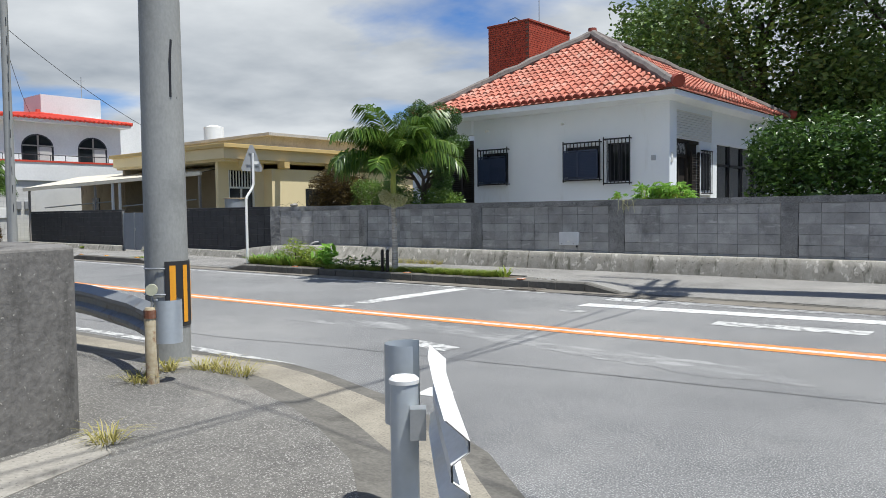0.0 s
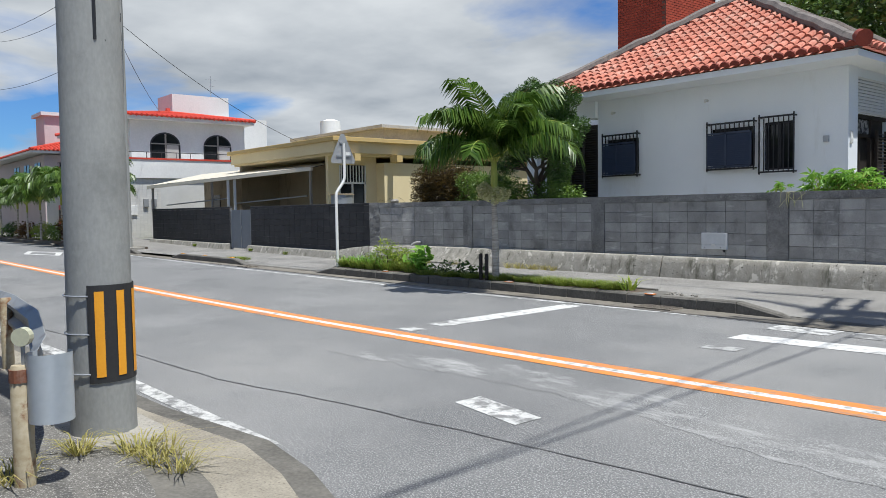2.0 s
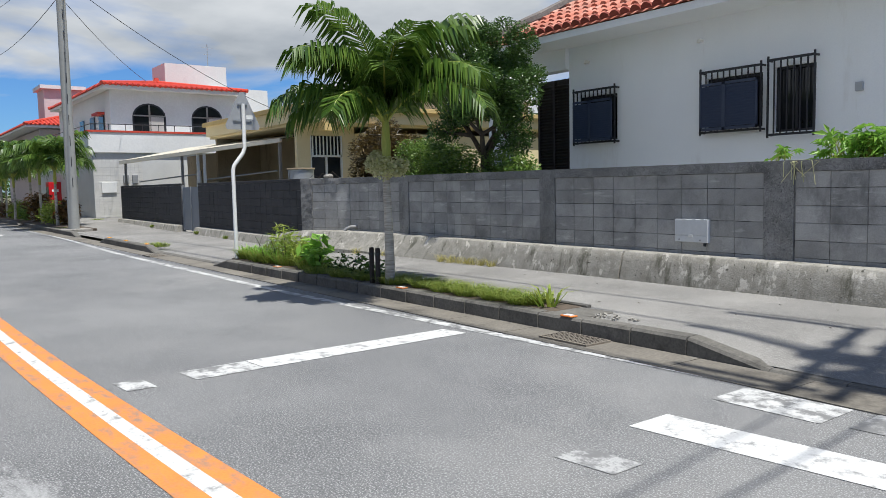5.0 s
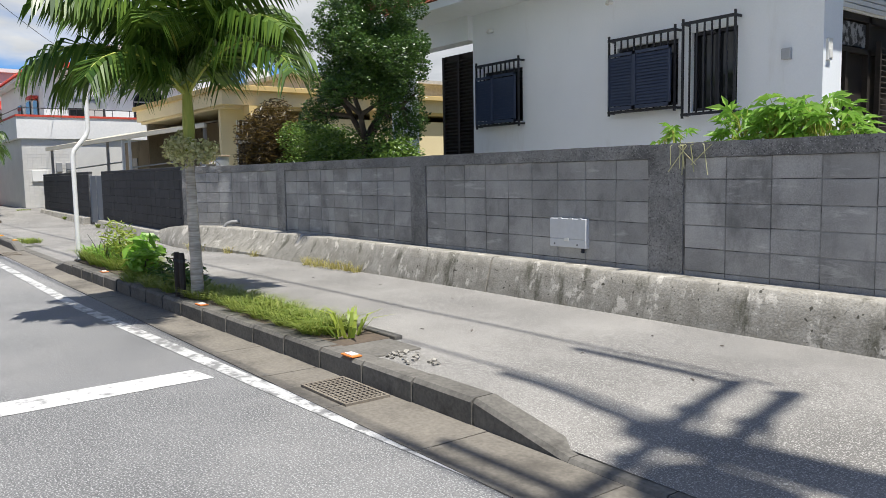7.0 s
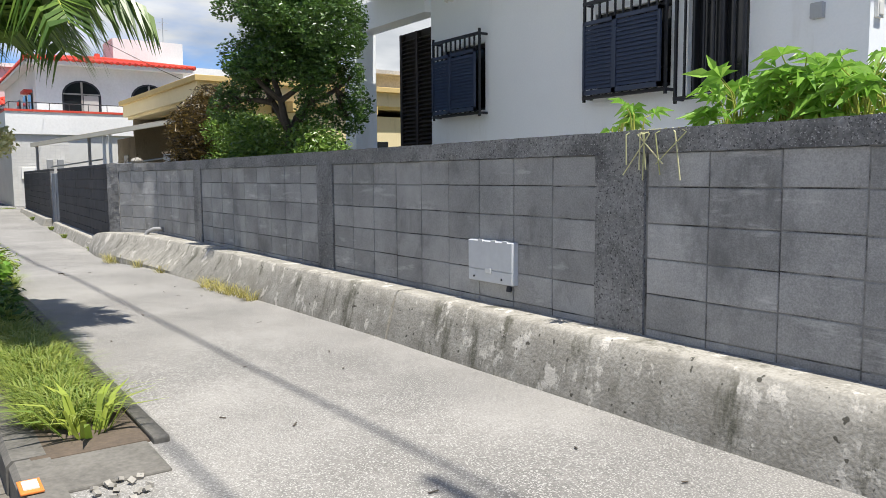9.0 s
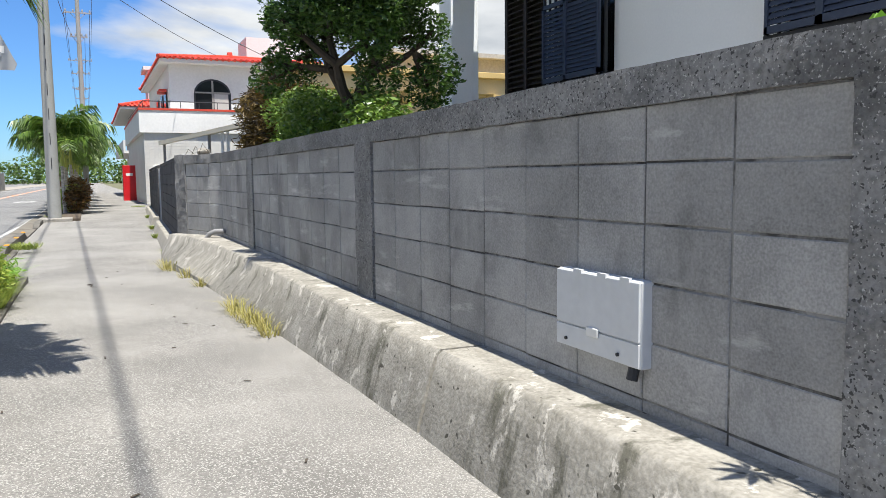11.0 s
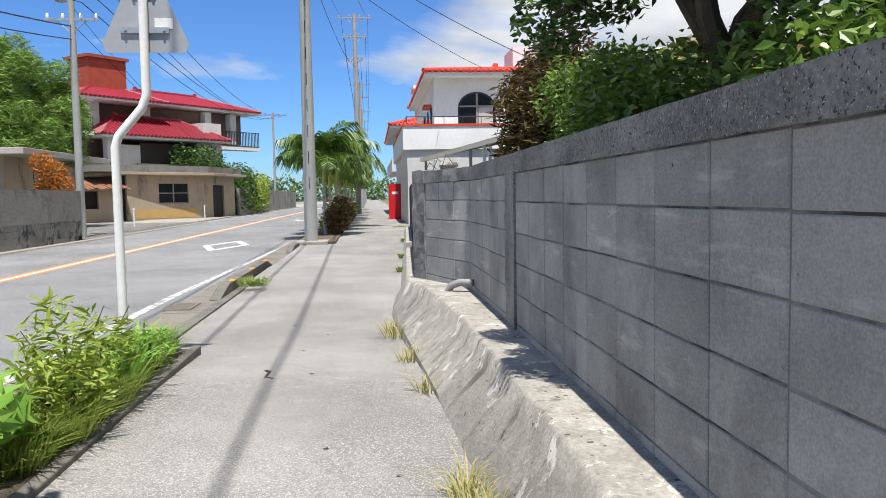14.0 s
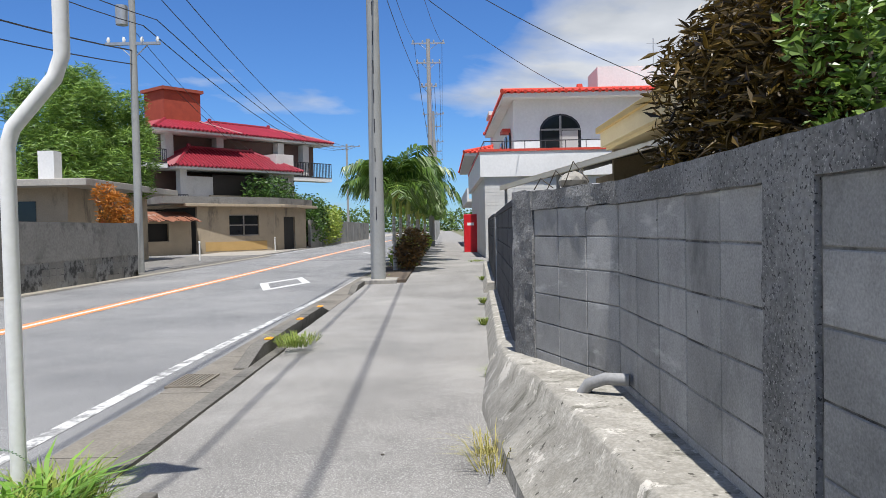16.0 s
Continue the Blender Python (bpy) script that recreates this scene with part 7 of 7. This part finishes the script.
part("sticker", Bld().box(-0.069, 0.35, 2.84, -0.066, 0.5, 2.93), WHITE, sign, "white paper sticker")

# ---- guard rails ----
def w_beam(pts, z, name, parent, material, h=0.34):
    """A corrugated guard rail beam along a plan line."""
    prof = [(0, -h / 2), (0.03, -h * 0.42), (0.075, -h * 0.3), (0.075, -h * 0.2), (0.02, -h * 0.08), (0.02, h * 0.08), (0.075, h * 0.2), (0.075, h * 0.3), (0.03, h * 0.42), (0, h / 2)]
    b = Bld(tuple(parent.location))
    n = len(prof)
    P = [Vector(p) for p in pts]
    vs = []
    for i, p in enumerate(P):
        d = (P[min(i + 1, len(P) - 1)] - P[max(i - 1, 0)]).normalized()
        q = Vector((-d.y, d.x))
        for off in (0, 0.006):
            vs += [(p.x + q.x * (a - off), p.y + q.y * (a - off), z + c) for a, c in prof]
    fs = []
    for i in range(len(P) - 1):
        for k in range(n - 1):
            a, c = i * 2 * n + k, (i + 1) * 2 * n + k
            fs += [(a, c, c + 1, a + 1), (a + n, a + n + 1, c + n + 1, c + n)]
        for k in (0, n - 1):
            a, c = i * 2 * n + k, (i + 1) * 2 * n + k
            fs.append((a, a + n, c + n, c))
    return part(name, b.add(vs, fs), material, parent, smooth=True)


RAIL_GREY = mat("grey_rail_paint", (0.3, 0.31, 0.31), (0.22, 0.23, 0.23), 0.5, 0.2, grain=25, blotch=2.5, bump=0.1, stain=(0.14, 0.12, 0.1), stain_scale=3)
SLEEVE_GREY = mat("pale_grey_rail_end", (0.46, 0.5, 0.53), (0.4, 0.44, 0.47), 0.4, 0.1, grain=25, blotch=3, bump=0.06)
rail = thing("guard_rail", "grey corrugated guard rail on rusty cream posts", "guard rail", (-7.5, 3.9, 0.05))
w_beam([(-5.78, 3.5), (-6.6, 3.75), (-8.1, 4.03), (-9.6, 4.15), (-12, 4.13), (-15, 4.08), (-20, 4.02)], 0.56, "beam", rail, RAIL_GREY)
for x, y in ((-5.72, 3.43), (-9.6, 4.07), (-11.6, 4.05), (-13.6, 4.02), (-16, 3.98)):
    part("post", Bld(tuple(rail.location)).tube([(x, y, 0.02), (x, y, 0.69), (x, y, 0.71)], [0.055, 0.055, 0.045], 14), CREAM_POST, rail, smooth=True)
a_end = Bld(tuple(rail.location))
sl = sleeve(Bld(), 0.115, 0.4, 0.77, radians(-160), radians(110), 18)
a_end.add([(x - 5.66, y + 3.56, z) for x, y, z in sl.v], sl.f)
sl = sleeve(Bld(), 0.108, 0.4, 0.77, radians(-160), radians(110), 18)
a_end.add([(x - 5.66, y + 3.56, z) for x, y, z in sl.v], [f[::-1] for f in sl.f])
part("rounded_end", a_end, SLEEVE_GREY, rail, "pale grey rounded rail end", smooth=True)
part("collar", Bld(tuple(rail.location)).tube([(-5.72, 3.43, 0.62), (-5.72, 3.43, 0.69)], 0.06, 12), RUST, rail)
part("reflector", Bld(tuple(rail.location)).tube([(-5.74, 3.46, 0.86), (-5.7, 3.43, 0.86)], 0.05, 14), mat("pale_reflector", (0.55, 0.55, 0.4), (0.45, 0.45, 0.33), 0.3), rail, "round pale reflector")
part("reflector_stem", Bld(tuple(rail.location)).tube([(-5.72, 3.445, 0.64), (-5.72, 3.445, 0.83)], 0.012, 6), STEEL, rail)

rail2 = thing("guard_rail", "short guard rail end with a round steel post at the corner", "guard rail", (-1.05, 2.6, 0.05))
w_beam([(-2.03, 2.83), (-1.84, 2.6), (-1.48, 2.22), (-1.11, 1.84)], 0.68, "beam", rail2, WHITE, 0.34)
part("post", Bld(tuple(rail2.location)).tube([(-1.64, 2.22, 0.02), (-1.64, 2.22, 0.83)], 0.056, 18), SLEEVE_GREY, rail2, smooth=True)
part("cap", Bld(tuple(rail2.location)).tube([(-1.64, 2.22, 0.83), (-1.64, 2.22, 0.845), (-1.64, 2.22, 0.855)], [0.06, 0.06, 0.05], 18), WHITE, rail2, smooth=True)
a_end = Bld(tuple(rail2.location))
for rr, flip in ((0.105, 1), (0.099, -1)):
    sl = sleeve(Bld(), rr, 0.49, 0.87, radians(95), radians(330), 16)
    a_end.add([(x - 2.09, y + 2.72, z) for x, y, z in sl.v], [f[::flip] for f in sl.f])
part("rounded_end", a_end, SLEEVE_GREY, rail2, "pale grey rounded rail end", smooth=True)
part("bolt_plate", Bld(tuple(rail2.location)).obox(pose(-1.55, 2.2, 0.69, 0, 0, -50), 0.07, 0.06, 0.12), STEEL, rail2)

# ---- small things ----
box = thing("service_box", "pale grey utility cover box fixed to the block wall", "utility box", (-8.755, 15.53, 0.845))
GREY_BOX = mat("pale_grey_enamel", (0.62, 0.64, 0.66), (0.55, 0.57, 0.59), 0.4, grain=25, blotch=3, bump=0.03)
part("case", Bld().box(-0.255, -0.035, -0.155, 0.255, 0.02, 0.15), GREY_BOX, box, bevel=0.008)
part("lid", Bld().box(-0.25, -0.044, -0.06, 0.25, -0.034, 0.145), GREY_BOX, box, bevel=0.003)
part("flap", Bld().box(-0.25, -0.043, -0.15, 0.25, -0.034, -0.066), GREY_BOX, box, bevel=0.003)
part("latch", Bld().box(-0.04, -0.054, -0.085, 0.03, -0.044, -0.05), WHITE, box, bevel=0.004)
for x in (-0.18, 0.14):
    part("screw", Bld().tube([(x, -0.042, -0.12), (x, -0.05, -0.12)], 0.007, 8), BLACK_METAL, box)
for x in (-0.13, 0.02, 0.15):
    part("hinge", Bld().box(x, -0.048, 0.14, x + 0.05, -0.034, 0.156), GREY_BOX, box)
part("pipe_stub", Bld().tube([(0.2, -0.02, -0.16), (0.2, -0.03, -0.2)], 0.02, 8), BLACK_METAL, box)
for x, y, z, c in ((-11.0, 12.4, 0.167, 0), (-8.0, 12.42, 0.167, 0), (-22.6, 12.38, 0.167, 1), (-24.6, 12.38, 0.167, 1), (-26.4, 12.38, 0.167, 1), (-14.8, 12.37, 0.167, 0)):
    s = thing("kerb_reflector", "small amber reflector stuck on the kerb", "reflector", (x, y, z), group="kerb reflectors")
    part("base", Bld().box(-0.08, -0.045, 0, 0.08, 0.045, 0.012), YELLOW_SHEET if c else mat("orange_plastic", (0.75, 0.22, 0.04), (0.6, 0.18, 0.04), 0.5), s, bevel=0.004)
    part("lens", Bld().box(-0.05, -0.03, 0.012, 0.05, 0.03, 0.018), YELLOW_SHEET if c else WHITE, s)
pipe = thing("drain_pipe", "bent grey drain pipe stub at the wall foot", "pipe", (-17.55, 15.4, 0.52))
part("elbow", Bld().tube([(0.05, 0.12, 0.1), (0, 0, 0.1), (-0.06, -0.08, 0.06), (-0.1, -0.12, -0.02)], 0.035, 10), mat("grey_pvc", (0.3, 0.3, 0.3), (0.22, 0.22, 0.22), 0.6), pipe, smooth=True)
stone = thing("wall_stone", "rough coral stone lying on the wall top", "stone", (-18.5, 15.4, 1.73))
sb = Bld()
bmx = bmesh.new()
bmesh.ops.create_icosphere(bmx, subdivisions=2, radius=0.1)
sb.add([tuple(Vector((v.co.x * 1.6, v.co.y, v.co.z * 0.6)) * (1 + 0.3 * noise.noise(v.co * 18)) + Vector((0, 0, 0.03))) for v in bmx.verts], [tuple(q.index for q in f.verts) for f in bmx.faces])
bmx.free()
part("rock", sb, CONCRETE, stone)
vine = Bld()
for k in range(3):
    vine.tube([(-19.1 + 0.35 * k, 15.2 + 0.06 * k, 1.72), (-18.95 + 0.35 * k, 15.24 + 0.06 * k, 1.81 + 0.03 * (k % 3)), (-18.75 + 0.35 * k, 15.3 + 0.06 * k, 1.73)], 0.004, 4, False)
tagged(part("dry_vine", vine, BARK), "dry twisted vine along the wall top", "vine", "", "thing")
for x, y in ((-36.7, 2.7), (-52.4, 2.0), (-70.2, 1.9)):
    s = thing("marker_post", "thin white roadside marker post", "post", (x, y, 0.03), group="marker posts")
    part("shaft", Bld().tube([(0, 0, -0.06), (0, 0, 0.95)], 0.04, 10), WHITE, s, smooth=True)
    part("cap", Bld().tube([(0, 0, 0.95), (0, 0, 1.02)], [0.06, 0.05], 10), WHITE, s, smooth=True)
twig = Bld().tube([(-16.25, 13.75, 0.135), (-16.15, 13.8, 0.15), (-16.0, 13.78, 0.14), (-15.95, 13.85, 0.138)], 0.008, 5)
tagged(part("twig", twig, BARK), "dry twig lying on the footpath", "twig", "", "thing")
litter = Bld()
for k in range(26):
    x, y = -20 + 14 * RNG.random(), 13.0 + 1.9 * RNG.random()
    a = RNG.random() * 6.28
    litter.obox(pose(x, y, pave_z(x, y) + 0.008, 8, 5, math.degrees(a)), 0.035 * (0.4 + RNG.random()), 0.01, 0.003)
tagged(part("leaf_litter", litter, BARK), "scattered dry leaf litter on the footpath", "litter", "", "stuff")
rub = Bld()
for k in range(22):
    x, y = -7.9 + 0.5 * RNG.random(), 12.62 + 0.25 * RNG.random()
    rub.obox(pose(x, y, 0.155 + 0.01 * RNG.random(), 30 * RNG.random(), 30 * RNG.random(), 360 * RNG.random()), 0.03, 0.025, 0.015)
tagged(part("rubble", rub, CONCRETE), "small heap of broken concrete crumbs by the kerb", "rubble", "", "stuff")

# ---- blocks of the walls ----
def block_mesh(w, h, material, d=0.03):
    b = 0.004
    vs = [(0, d, 0), (w, d, 0), (w, d, h), (0, d, h), (0, b, 0), (w, b, 0), (w, b, h), (0, b, h), (b, 0, b), (w - b, 0, b), (w - b, 0, h - b), (b, 0, h - b)]
    fs = [(8, 9, 10, 11), (4, 5, 9, 8), (5, 6, 10, 9), (6, 7, 11, 10), (7, 4, 8, 11), (0, 1, 5, 4), (1, 2, 6, 5), (2, 3, 7, 6), (3, 0, 4, 7)]
    return Bld().add(vs, fs).mesh("block", material)


CACHE = {}


def course_blocks(parent, x0, x1, rows, material, y=0.0, mod=0.4, bricky=False):
    n = max(1, round((x1 - x0) / mod))
    w = (x1 - x0) / n
    for z0, z1 in rows:
        key = (round(w, 3), round(z1 - z0, 3), material.name)
        if key not in CACHE:
            CACHE[key] = block_mesh(w - 0.007, z1 - z0 - 0.0075, material)
        for i in range(n):
            piece("block", CACHE[key], parent, pose(x0 + i * w + 0.0038, y + 0.0022 * math.sin(i * 5.1 + z0 * 31), z0 + 0.003 + 0.002 * math.sin(i * 3.7)))


ROWS_MAIN = [(0.37, 0.575), (0.575, 0.78), (0.78, 0.985), (0.985, 1.185), (1.185, 1.393), (1.393, WB)]
ends = [(-17.8, -15.76)] + [(a[1], c[0]) for a, c in zip(POSTS, POSTS[1:])]
for a, c in ends[:6]:
    course_blocks(garden_wall, a + 0.014, c - 0.004, ROWS_MAIN, BLOCK, 15.538)
course_blocks(bent, -1.18, 0.0, ROWS_MAIN, BLOCK, -0.002)
rows2 = [(0.22 + 0.205 * k, 0.425 + 0.205 * k) for k in range(7)]
course_blocks(neighbour, -8.4, 0, rows2, DARK_BLOCK, -0.004)
course_blocks(neighbour, -20.2, -10.4, rows2, DARK_BLOCK, -0.004)
across = [(0.0 + 0.19 * k, 0.19 + 0.19 * k) for k in range(4)]
course_blocks(old, -44.4, -26.0, across, GREY_WALL, 2.48)
for ob in list(old.children):
    if ob.name.startswith("block"):
        ob.matrix_basis = ob.matrix_basis @ pose(0, 0, 0) @ Matrix.Diagonal((1, -1, 1, 1))
